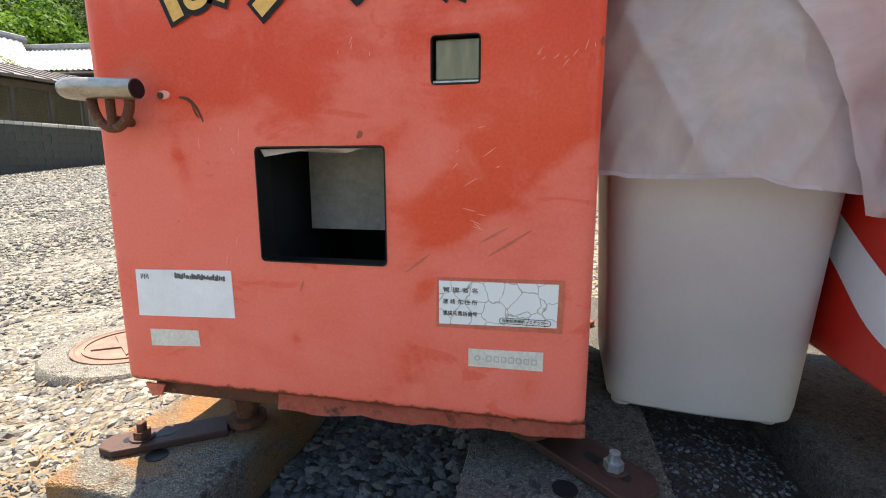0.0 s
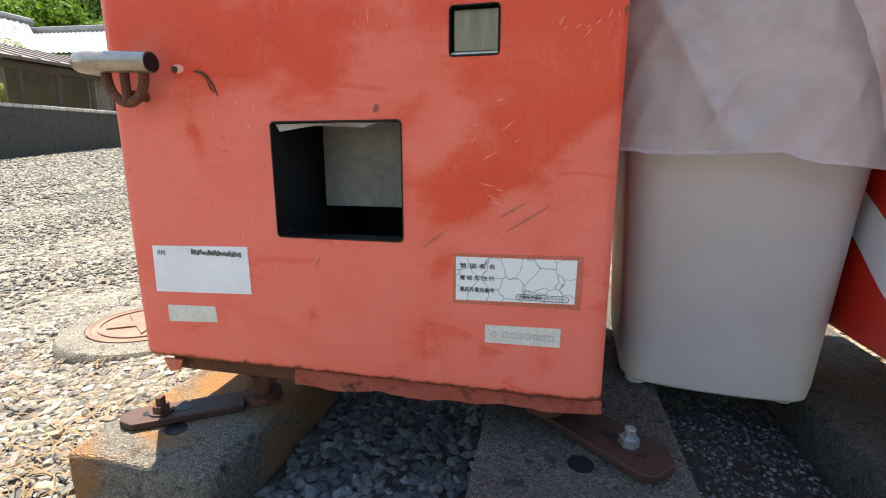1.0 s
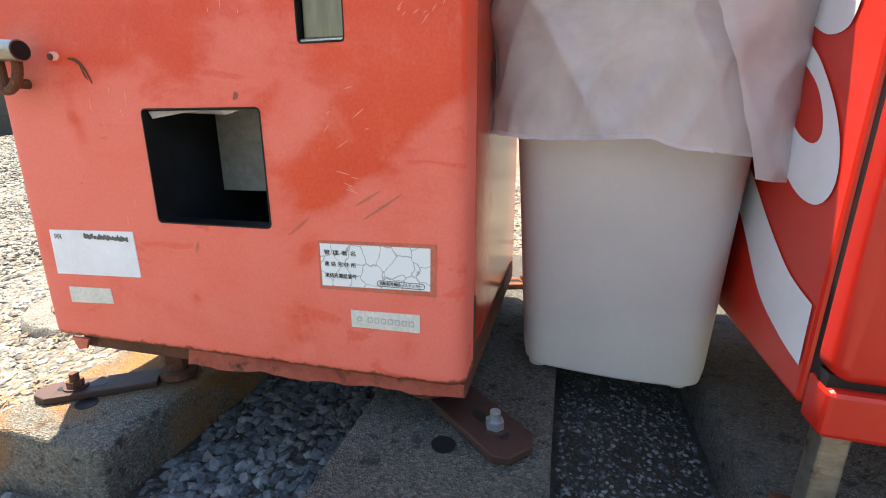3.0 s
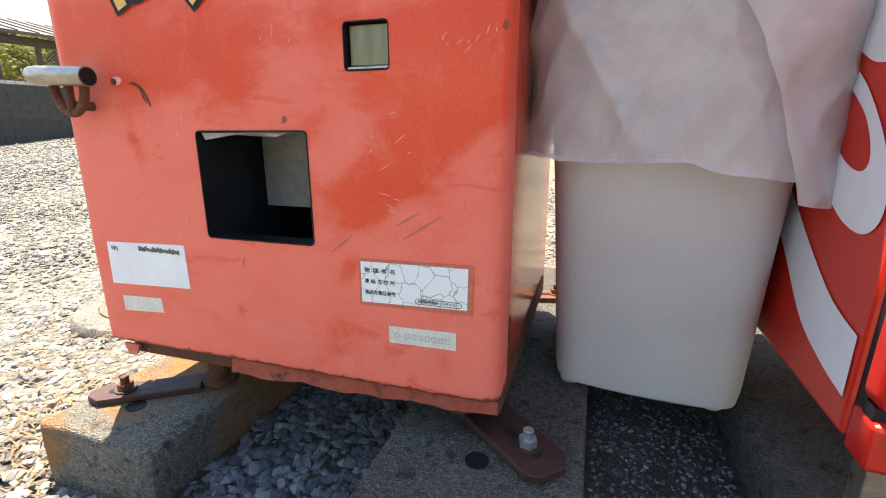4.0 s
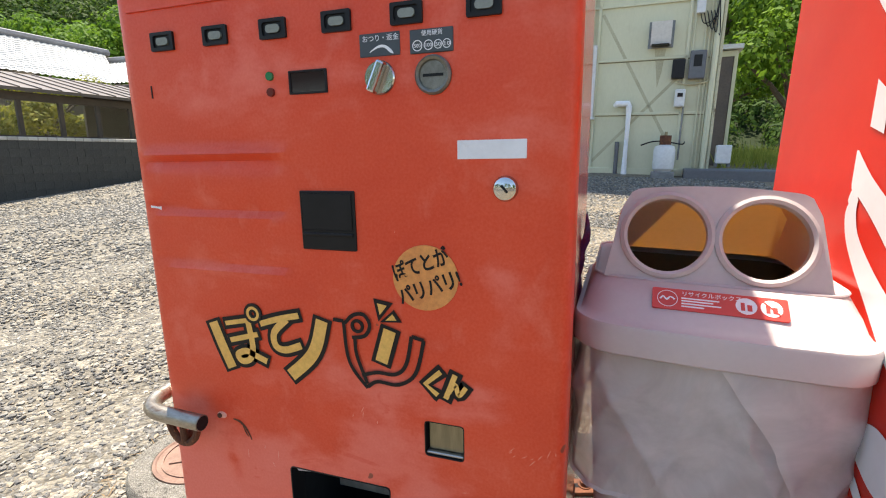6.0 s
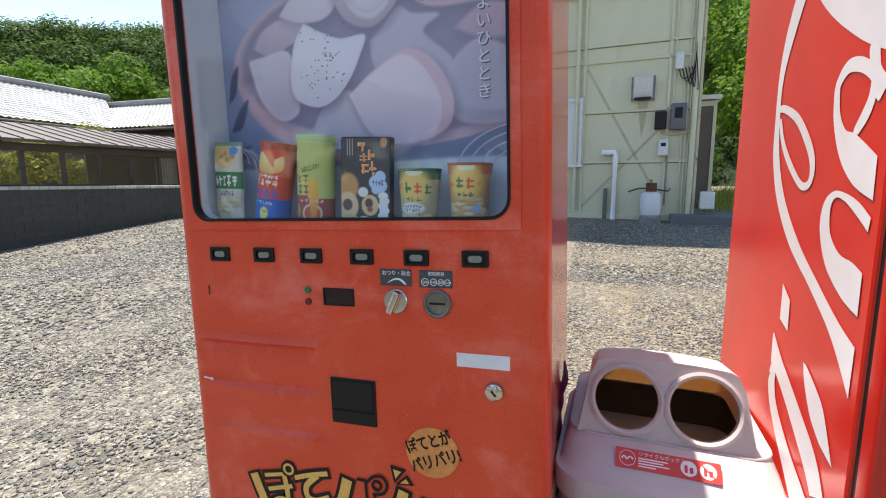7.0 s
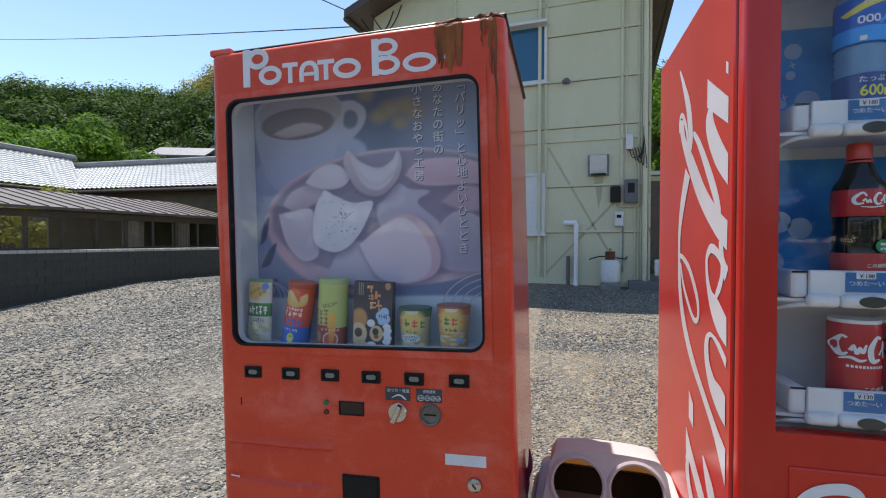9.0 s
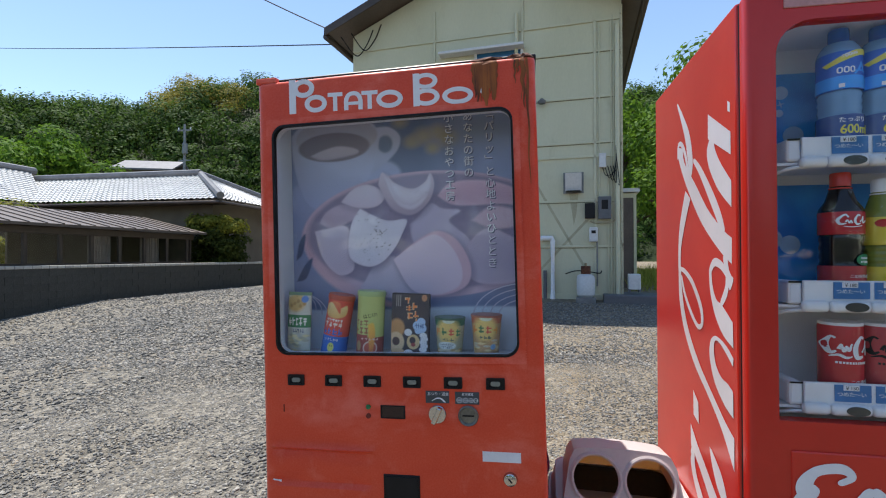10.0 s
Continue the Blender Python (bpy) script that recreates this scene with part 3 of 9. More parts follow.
def make_house():
    """The tiled house past the wall, an L of two hipped roofs."""
    root = thing("house", "low Japanese house with pale silver-grey tiled hipped roof", "house")
    ze, zr = 3.9, 5.45
    x1, y0, y1 = -12.2, 16.0, 22.0
    part("wall", box(-30, x1 - 0.9, y0 + 0.8, y1 - 0.8, -1.0, ze), TANWALL, root, "tan plastered house wall")
    ridge_r, ridge_l = (x1 - 3.2, 19.0, zr), (-25.3, 19.0, zr)
    part("roof", slope_roof((-23, y0, ze), (x1, y0, ze), ridge_r, ridge_l, 0.27, 0.05, bmesh.new()), TILE, root, "sunlit pale tiles")
    part("roof", slope_roof((x1, y0, ze), (x1, y1, ze), ridge_r, ridge_r, 0.27, 0.05, bmesh.new()), TILE, root)
    part("roof", slope_roof((x1, y1, ze), (-23, y1, ze), ridge_l, ridge_r, 0.6, 0.05, bmesh.new()), TILE, root)
    part("ridge", sweep([(-25.3, 19, zr + 0.1), (x1 - 3.2, 19, zr + 0.1)], 0.2, 8), TILE_DARK, root)
    part("ridge", sweep([(x1 - 3.2, 19, zr + 0.08), (x1 + 0.1, y0 - 0.1, ze + 0.14)], 0.15, 8), TILE_DARK, root)
    part("ridge", sweep([(x1 - 3.2, 19, zr + 0.08), (x1 + 0.1, y1 + 0.1, ze + 0.14)], 0.15, 8), TILE_DARK, root)
    part("gutter", sweep([(-23, y0 - 0.05, ze - 0.12), (x1 + 0.05, y0 - 0.05, ze - 0.12)], 0.07, 8), BROWN, root)
    part("gutter", sweep([(x1 + 0.05, y0 - 0.05, ze - 0.12), (x1 + 0.05, y1, ze - 0.12)], 0.07, 8), BROWN, root)
    part("eave_board", box(-23, x1 - 0.1, y0 + 0.1, y0 + 0.9, ze - 0.14, ze - 0.06), BROWN, root)
    # the wing that runs towards the road
    part("wall", box(-29, -22.4, 3, y0, -1.0, ze), TANWALL, root)
    part("roof", slope_roof((-21.4, 2, ze), (-21.4, 16.6, ze), (-25.3, 19, 5.9), (-25.3, 4.5, 5.9), 0.27, 0.05, bmesh.new()), TILE, root)
    part("roof", slope_roof((-30, 16, ze), (-30, 2, ze), (-25.3, 4.5, 5.9), (-25.3, 19, 5.9), 0.6, 0.05, bmesh.new()), TILE, root)
    part("ridge", sweep([(-25.3, 4, 6.0), (-25.3, 19.2, 6.0)], 0.2, 8), TILE_DARK, root)
    part("gutter", sweep([(-21.3, 2, ze - 0.12), (-21.3, 16.4, ze - 0.12)], 0.07, 8), BROWN, root)


def make_sunroom():
    """Brown framed veranda right behind the wall."""
    root = thing("sunroom", "long brown metal-framed veranda with sliding glass panes", "veranda")
    a, b = Vector((-13.95, 3.0, 0)), Vector((-12.75, 15.2, 0))
    d = (b - a).normalized()
    base = Matrix.Translation(a) @ pose(0, 0, 0, 0, 0, math.degrees(math.atan2(d.y, d.x)))
    L = (b - a).length
    part("sill_wall", box(0, L, 0, 0.1, -0.8, 1.30), BROWN, root, at=base)
    part("back_wall", box(L * 0.62, L, 2.6, 2.7, -0.8, 3.0), TANWALL, root, at=base)
    part("floor", box(0, L, 0.1, 2.6, 0.3, 0.42), TANWALL, root, at=base)
    part("end_wall", box(L - 0.08, L, 0.1, 2.6, -0.8, 2.45), BROWN, root, at=base)
    part("top_rail", box(0, L, -0.02, 0.1, 2.22, 2.42, 0.01), BROWN, root, at=base)
    part("bottom_rail", box(0, L, -0.02, 0.1, 1.28, 1.38, 0.01), BROWN, root, at=base)
    roof = bmesh.new()
    for x, y, z in ((-0.3, -0.35, 2.42), (L + 0.3, -0.35, 2.42), (L + 0.3, 2.75, 3.1), (-0.3, 2.75, 3.1)):
        roof.verts.new((x, y, z))
    top = [roof.verts.new(v.co + Vector((0, 0, 0.08))) for v in roof.verts[:]]
    roof.verts.ensure_lookup_table()
    lo = roof.verts[:4]
    roof.faces.new(lo[::-1])
    roof.faces.new(top)
    for k in range(4):
        roof.faces.new((lo[k], lo[(k + 1) % 4], top[(k + 1) % 4], top[k]))
    deck = part("roof", roof, BROWN_ROOF, root, "brown standing-seam sheet roof", at=base)
    for k in range(int(L / 0.45) + 1):
        own = box(k * 0.45 - 0.015, k * 0.45 + 0.015, -0.36, 2.75, 0.0, 0.03)
        bmesh.ops.rotate(own, verts=own.verts, cent=(0, -0.35, 0), matrix=Matrix.Rotation(math.atan2(0.68, 3.1), 3, "X"))
        bmesh.ops.translate(own, verts=own.verts, vec=(0, 0, 2.5))
        part("seam", own, BROWN_ROOF, deck)
    step = 0.92
    for k in range(int(L / step) + 1):
        part("post", box(k * step - 0.05, k * step + 0.05, -0.01, 0.09, 1.35, 2.25, 0.005, 1), BROWN, root, at=base)
        if k < int(L / step):
            part("pane", box(k * step + 0.05, (k + 1) * step - 0.05, 0.035, 0.043, 1.38, 2.22), GLASS, root, at=base)
            if k > 7 and k % 2:
                cur = bmesh.new()
                pts = [(k * step + 0.06 + 0.8 * i / 24, 0.3 + 0.03 * math.sin(i * 1.9)) for i in range(25)]
                lo = [cur.verts.new((x, y, 0.9)) for x, y in pts]
                hi = [cur.verts.new((x, y, 2.25)) for x, y in pts]
                for i in range(24):
                    cur.faces.new((lo[i], lo[i + 1], hi[i + 1], hi[i]))
                part("curtain", cur, CURTAIN, root, at=base)


def make_workshop():
    """Two-storey cream building with a gable, its pipes and boxes."""
    turn = math.degrees(math.atan2(-0.1, 1.0))
    base = Matrix.Translation((1.0, 8.6, 0)) @ pose(0, 0, 0, 0, 0, turn)
    root = thing("workshop_building", "two-storey cream-green panelled building with a gable roof", "building")
    w0, w1, dep, z0, zt, zap = -4.85, 0.92, 9.0, 0.3, 6.62, 7.85
    xm = (w0 + w1) / 2
    wall = slab([(w0, z0), (w1, z0), (w1, zt), (xm, zap), (w0, zt)], 0.0, dep)
    part("wall", wall, STUCCO, root, "weathered cream-green panel wall", at=base)
    for sgn, xe in ((-1, w0 - 0.42), (1, w1 + 0.42)):
        ze = zt - 0.42 * (zap - zt) / ((w1 - w0) / 2)
        r = bmesh.new()
        q = [(xe, ze + 0.03), (xm, zap + 0.03), (xm, zap + 0.2), (xe, ze + 0.2)]
        slab(q if sgn < 0 else q[::-1], -0.55, dep + 0.4, r)
        part("roof", r, BROWN_ROOF, root, at=base)
        part("gutter", sweep([(xe, -0.5, ze + 0.02), (xe, dep, ze + 0.02)], 0.07, 8), BROWN, root, at=base)
        part("bargeboard", slab([(xe, ze + 0.0), (xm, zap + 0.0), (xm, zap + 0.16), (xe, ze + 0.16)][::sgn], -0.58, -0.553), BROWN, root, at=base)
    # horizontal and upright joint battens
    for z in (1.78, 2.68, 3.56, 3.84, 4.74, 5.65, 6.25):
        part("batten", box(w0, w1, -0.03, -0.002, z - 0.022, z + 0.022, 0.004, 1), STUCCO, root, at=base)
    for x in (-2.9, -1.0, 0.42):
        part("batten", box(x - 0.025, x + 0.025, -0.03, -0.002, 0.75, 6.9 if x == -2.9 else 7.0 if x == -1.0 else 6.3, 0.004, 1), STUCCO, root, at=base)
    # thin dark strips: joint line and the battens' shadow in one colour
    for z in (1.78, 2.68, 3.84, 4.74, 5.65):
        part("joint", box(w0, w1, -0.006, -0.002, z - 0.034, z - 0.022), JOINT_SHADOW, root, at=base)
    for a, b2 in (((-0.95, 3.45), (0.42, 1.0)), ((0.40, 2.45), (-0.98, 0.95))):
        part("brace_stain", stroke([a, ((a[0] + b2[0]) / 2, (a[1] + b2[1]) / 2), b2], 0.05, -0.0015), STUCCO_STAIN, root, at=base)
    part("plinth", box(w0, w1 + 0.02, -0.05, -0.002, 0.55, 0.84, 0.006, 1), STUCCO, root, at=base)
    part("corner_strip", box(w1 - 0.035, w1 + 0.012, -0.045, 0.03, 0.80, 6.5, 0.004, 1), RUSTY_CREAM, root, "cream corner strip flaking to rust", at=base)
    for x in (0.66, 0.72, 0.77):
        part("conduit", sweep([(x, -0.03, 0.85), (x, -0.03, 3.3 + 3.0 * (x > 0.7))], 0.012, 8), STUCCO, root, at=base)
    part("conduit", sweep(smooth_line([(0.32, -0.05, 2.28), (0.45, -0.05, 2.24), (0.70, -0.05, 2.25), (0.79, -0.05, 2.3)], 5), 0.015, 8), STUCCO_STAIN, root, at=base)
    part("downpipe", sweep([(0.83, -0.07, 0.8), (0.83, -0.07, 6.1)], 0.045, 10), STUCCO, root, at=base)
    part("downpipe", sweep([(-1.12, -0.06, 0.9), (-1.12, -0.06, 6.6)], 0.035, 10), STUCCO, root, at=base)
    for x0, x1, za, zb, gl in ((-1.95, -1.03, 4.8, 5.85, 0), (-1.95, -1.06, 1.78, 2.9, 1)):
        win = part("window", box(x0, x1, -0.03, 0.0, za, zb, 0.004, 1), BLACK, root, at=base)
        part("frame", ring_slab([(x0 - 0.05, za - 0.05), (x1 + 0.05, za - 0.05), (x1 + 0.05, zb + 0.05), (x0 - 0.05, zb + 0.05)], [(x0, za), (x1, za), (x1, zb), (x0, zb)], -0.07, -0.002), PALEGREY, win, "pale aluminium frame")
        part("pane", box(x0, x1, -0.045, -0.035, za, zb), (PALEGREY if gl else WINGLASS), win)
        part("sill", box(x0 - 0.08, x1 + 0.08, -0.1, -0.002, za - 0.09, za - 0.05, 0.005, 1), PALEGREY, win)
    part("window_hood", box(-2.75, -0.95, -0.25, -0.003, 5.86, 5.92, 0.01), PALEGREY, root, at=base)
    part("conduit", sweep([(0.5, -0.03, 2.3), (0.5, -0.03, 6.2)], 0.012, 8), STUCCO, root, at=base)
    part("conduit", sweep([(0.45, -0.03, 1.0), (0.45, -0.03, 1.9)], 0.015, 8), GALV, root, at=base)
    hood = bmesh.new()
    slab([(-0.15, 2.88), (0.16, 2.88), (0.16, 3.22), (-0.15, 3.22)], -0.22, -0.002, hood)
    for v in hood.verts:
        if v.co.y < -0.1 and v.co.z < 3.0:
            v.co.y = -0.10
    vh = part("vent_hood", hood, PALEGREY, root, "dull metal vent hood with its shaded underside coloured black", at=base)
    # black sheet that gives the hood's underside its shade
    part("opening", box(-0.13, 0.14, -0.20, -0.01, 2.862, 2.878), BLACK, vh)
    part("flange", ring_slab([(-0.19, 2.84), (0.20, 2.84), (0.20, 3.26), (-0.19, 3.26)], [(-0.15, 2.88), (0.16, 2.88), (0.16, 3.22), (-0.15, 3.22)], -0.02, -0.002), GALV, vh)
    part("stain", slab([(-0.08, 2.84), (0.1, 2.84), (0.06, 2.45), (0.01, 2.2), (-0.03, 2.5)], -0.004, -0.001), STUCCO_STAIN, vh)
    mb = part("meter_box", box(0.47, 0.71, -0.14, -0.002, 2.31, 2.75, 0.015), DKGREY, root, "grey electricity meter box", at=base)
    part("window", box(0.53, 0.65, -0.146, -0.139, 2.5, 2.68, 0.003, 1), BLACK, mb)
    part("switch_box", box(0.22, 0.41, -0.12, -0.002, 2.33, 2.63, 0.012), BLACK, root, at=base)
    gm = part("gas_meter", box(0.30, 0.46, -0.16, -0.01, 1.87, 2.15, 0.02), PALEGREY, root, at=base)
    part("dial", box(0.34, 0.42, -0.166, -0.158, 2.03, 2.09), BLACK, gm)
    part("junction_box", box(0.49, 0.62, -0.1, -0.002, 3.32, 3.6, 0.01), PALEGREY, root, at=base)
    part("wall_lamp", lathe([(0.0, 0), (0.07, 0.0), (0.08, 0.05), (0.03, 0.1), (0.0, 0.1)], 14), DKGREY, root, at=base @ pose(-0.6, -0.12, 4.66))
    part("vent_pipe", sweep([(-0.62, -0.05, 1.93)] + [(-0.62 + 0.21 * k / 1, -0.08, 1.95) for k in (0, 1)] + [(-0.40, -0.08, 1.9), (-0.40, -0.08, 0.72)], 0.05, 12), PVC, root, "white PVC standpipe", at=base)
    part("vent_pipe", sweep([(-0.55, -0.06, 0.72), (-0.55, -0.06, 1.3)], 0.035, 10), DKGREY, root, at=base)
    for k in range(5):
        pts = [(0.55 + 0.05 * k, -0.05, 3.35), (0.62 + 0.06 * k, -0.12, 3.15 - 0.05 * k), (0.8, -0.1, 3.25 + 0.1 * k), (0.84, -0.06, 3.5 + 0.12 * k)]
        part("cable", sweep(smooth_line(pts, 6), 0.008, 6), BLACK, root, at=base)
    for k, (x, y, z) in enumerate(((w0 + 0.1, -0.3, 6.55), (w0 - 0.1, -0.4, 6.45))):
        part("cable", sweep(smooth_line([(x, y, z), (x + 0.25, -0.15, z - 0.35), (x + 0.45, -0.05, z - 0.1), (x + 0.6, -0.02, z + 0.25)], 6), 0.012, 6), BLACK, root, at=base)
    # things that stand at its foot
    tank = thing("gas_cylinder", "short white gas cylinder on a stand by the building", "gas cylinder", base @ pose(0.23, -0.28, 0.80))
    part("shell", lathe([(0.0, 0), (0.12, 0.0), (0.165, 0.05), (0.17, 0.12), (0.17, 0.36), (0.15, 0.42), (0.06, 0.46), (0.0, 0.46)], 20), PALEGREY, tank, smooth=True)
    part("collar", lathe([(0.09, 0.44), (0.09, 0.6), (0.08, 0.6), (0.08, 0.44)], 16), RUST, tank)
    part("valve", rod((0, 0, 0.45), (0, 0, 0.66), 0.025), BRASSY, tank)
    part("stand", box(-0.18, 0.18, -0.16, 0.16, -0.12, 0.0, 0.01), GALV, tank)
    part("hose", sweep(smooth_line([(-0.38, 0.2, 0.44), (-0.2, 0.05, 0.5), (0, 0, 0.5), (0.25, 0.1, 0.46), (0.3, 0.24, 0.5)], 6), 0.012, 6), BLACK, tank)
    ac = thing("outdoor_unit", "small white boxed unit beside the building corner", "outdoor unit", base @ pose(1.12, -0.05, 0.92))
    body = part("body", box(-0.11, 0.11, -0.1, 0.1, 0.03, 0.33, 0.02), PALEGREY, ac)
    part("grille", ring_slab(ellipse(0.02, 0.2, 0.085, 0.085, 20), ellipse(0.02, 0.2, 0.02, 0.02, 20), -0.106, -0.098), PALEGREY, body)
    for x in (-0.09, 0.09):
        part("foot", box(x - 0.02, x + 0.02, -0.09, 0.09, -0.02, 0.05), DKGREY, ac)
    shed = thing("shed", "brown doored lean-to at the building's flank", "shed", base @ pose(1.5, 1.6, 0.6))
    part("door", box(-0.50, -0.22, -0.04, 0.0, 0.2, 2.3, 0.01), BROWN_ROOF, shed)
    part("frame", ring_slab([(-0.56, 0.1), (-0.16, 0.1), (-0.16, 2.4), (-0.56, 2.4)], [(-0.50, 0.2), (-0.22, 0.2), (-0.22, 2.3), (-0.50, 2.3)], -0.06, 0.3), STUCCO, shed)
    part("roof", box(-0.6, -0.1, -0.15, 1.2, 2.42, 2.5), PALEGREY, shed)
    step = part("doorstep", box(0.55, 1.9, -0.35, 0.5, 0.5, 0.86, 0.02), DKGREY, None, at=base)
    tagged(step, "dark stone step at the building corner", "step")


# ---- hill, trees, wires ----
def clump(bm_lists, c, r, n, rng, leaf, flat=0.7, loose=0.6):
    """A crown of small leaf faces scattered on an uneven ball."""
    vs, fs = bm_lists
    for _ in range(n):
        th, ph = rng.uniform(0, 2 * math.pi), math.acos(rng.uniform(-0.55, 1))
        d = Vector((math.sin(ph) * math.cos(th), math.sin(ph) * math.sin(th), math.cos(ph)))
        k = r * (0.72 + 0.36 * noise.noise(d * 2.1 + Vector(c) * 0.7) + rng.uniform(-0.1, 0.14))
        p = Vector(c) + Vector((d.x * k, d.y * k, d.z * k * flat))
        nrm = (d + Vector((rng.uniform(-loose, loose), rng.uniform(-loose, loose), rng.uniform(-0.2, 0.7) * loose / 0.6))).normalized()
        t = nrm.orthogonal().normalized()
        b = nrm.cross(t)
        a = rng.uniform(0, 6.28)
        t, b = t * math.cos(a) + b * math.sin(a), b * math.cos(a) - t * math.sin(a)
        s = leaf * rng.uniform(0.6, 1.3)
        i = len(vs)
        vs += [p + t * s, p + b * s * 0.55, p - t * s, p - b * s * 0.55]
        fs.append((i, i + 1, i + 2, i + 3))


def leaf_mesh(name, lists, mat):
    me = bpy.data.meshes.new(name)
    me.from_pydata([tuple(v) for v in lists[0]], [], lists[1])
    me.materials.append(mat)
    return me


def hill_top(az):
    """Crest height by compass angle from +y towards -x, degrees."""
    crest = np.interp(az, (-60, -12, 20, 33, 39, 43, 47, 54, 70, 95), (28, 32.6, 35.4, 35.0, 32.4, 28.2, 28.0, 24.8, 22.0, 19.0))
    return float(crest) + 0.5 * math.sin(radians(az * 21)) + 0.4 * math.sin(radians(az * 47))


def make_hill():
    bm = bmesh.new()
    az = [a for a in range(-60, 96, 3)]
    rs = [56, 62, 70, 80, 92, 110, 150]
    def hz(a, r):
        top = hill_top(a)
        k = min(max((r - 54) / (98 - 54), 0), 1)
        return 0.5 + (top - 3.0) * (k * k * (3 - 2 * k)) - max(r - 110, 0) * 0.2
    g = [[bm.verts.new((-r * math.sin(radians(a)), r * math.cos(radians(a)), hz(a, r))) for r in rs] for a in az]
    for i in range(len(az) - 1):
        for j in range(len(rs) - 1):
            bm.faces.new((g[i][j], g[i][j + 1], g[i + 1][j + 1], g[i + 1][j]))
    ob = part("hill", bm, LEAF_HEDGE, smooth=True)
    tagged(ob, "steep wooded hillside behind the houses", "hill", kind="structure")
    rng = random.Random(5)
    far, bam = ([], []), ([], [])
    for k in range(1250):
        a, r = rng.uniform(-28, 70), 57 + 48 * rng.random() ** 0.8
        c = (-r * math.sin(radians(a)), r * math.cos(radians(a)), hz(a, r) + 0.8)
        yel = 33 < a < 42 and 84 < r < 98 and noise.noise((a * 0.35, r * 0.2, 3)) > -0.15
        clump(bam if yel else far, c, rng.uniform(2.0, 4.2), 330, rng, 0.26 if not yel else 0.22, 1.0, 0.28)
    o = new("hill_woods", leaf_mesh("hill_woods", far, LEAF_FAR))
    tagged(o, "dense dark green woods covering the hillside", "woods", kind="stuff")
    if bam[0]:
        o = new("bamboo_grove", leaf_mesh("bamboo_grove", bam, LEAF_YEL))
        tagged(o, "yellowish bamboo grove high on the hillside", "bamboo", kind="stuff")


def make_tree(x, y, z, h, spread, mat, seed, label, leaves=2600, leaf=0.2):
    rng = random.Random(seed)
    root = thing("tree", label, "tree", pose(x, y, z))
    tr = sweep(smooth_line([(0, 0, -0.3), (0.1, 0.05, h * 0.3), (-0.05, 0.1, h * 0.6), (0.05, 0, h * 0.85)], 4), [h * 0.035 * (1 - 0.8 * k / 12) for k in range(13)], 8)
    crown = ([], [])
    n = 16
    for k in range(n):
        a, q = rng.uniform(0, 6.28), rng.uniform(0.25, 1.0)
        zz = h * rng.uniform(0.35, 0.95)
        rr = spread * (1.1 - 0.7 * abs(zz / h - 0.55)) * q
        c = (rr * math.cos(a), rr * math.sin(a), zz)
        sweep([(0, 0, zz * 0.6), (c[0] * 0.5, c[1] * 0.5, zz * 0.85), c], [h * 0.014, h * 0.009, h * 0.004], 5, tr)
        clump(crown, c, spread * rng.uniform(0.32, 0.5), leaves // n, rng, leaf, 0.8)
    part("trunk", tr, BARK, root)
    o = new("crown", leaf_mesh("crown", crown, mat))
    o.parent = root


def make_hedge():
    rng = random.Random(9)
    low, top = ([], []), ([], [])
    for k in range(60):
        x, y = rng.uniform(-13.5, -12.0), rng.uniform(15.9, 17.3)
        clump(low, (x, y, rng.uniform(0.9, 2.6)), 0.5, 150, rng, 0.075)
        # upper clumps are yellower, to show sun on the hedge top
        clump(top, (x, y, rng.uniform(2.60, 3.10)), 0.42, 130, rng, 0.07)
    root = thing("hedge", "dark clipped hedge, its top coloured yellow for the sunlight", "hedge", pose(0, 0, 0))
    for nm, li, mt in (("foliage", low, LEAF_CLIPPED), ("shoot_foliage", top, LEAF_HEDGE_Y)):
        o = new(nm, leaf_mesh(nm, li, mt))
        o.parent = root
    part("stems", sweep([(-12.8, 16.6, -0.5), (-12.8, 16.6, 1.6)], 0.06, 6), BARK, root)


def make_pole():
    root = thing("utility_pole", "grey concrete utility pole with crossarm among the trees", "utility pole", pose(-30.15, 36.0, 0.75))
    part("pole", rod((0, 0, 0), (0, 0, 12.6), 0.17, 0.1, 12), GALV, root)
    part("crossarm", box(-0.7, 0.7, -0.05, 0.05, 12.0, 12.12), GALV, root)
    part("transformer", rod((0.25, -0.25, 9.9), (0.25, -0.25, 10.8), 0.22), GALV, root)
    for k in (-0.6, 0.0, 0.6):
        part("insulator", rod((k, 0, 12.12), (k, 0, 12.32), 0.05), PVC, root)
    part("crossarm", box(-0.6, 0.6, -0.05, 0.05, 9.3, 9.4), GALV, root)


def wire(a, b, sag, r, label):
    a, b = Vector(a), Vector(b)
    pts = [a.lerp(b, k / 24) - Vector((0, 0, sag * 4 * (k / 24) * (1 - k / 24))) for k in range(25)]
    o = part("overhead_wire", sweep(pts, r, 6), BLACK)
    tagged(o, label, "wire", "overhead wires")


def make_far_house():
    root = thing("house", "small grey-roofed house high among the trees", "house", pose(-33.6, 36.5, 6.0, 0, 0, 20))
    part("wall", box(-2.2, 2.2, -2, 2, -4.0, 3.2), TANWALL, root)
    r = slab([(-2.7, 3.0), (0.0, 4.1), (2.7, 3.0), (2.7, 3.15), (0, 4.28), (-2.7, 3.15)], -2.5, 2.5)
    part("roof", r, TILE_DARK, root, at=pose(0, 0, 0, 0, 0, 90))
    part("window", box(-1.0, 0.2, -2.04, -2.0, 1.6, 2.6), WINGLASS, root)


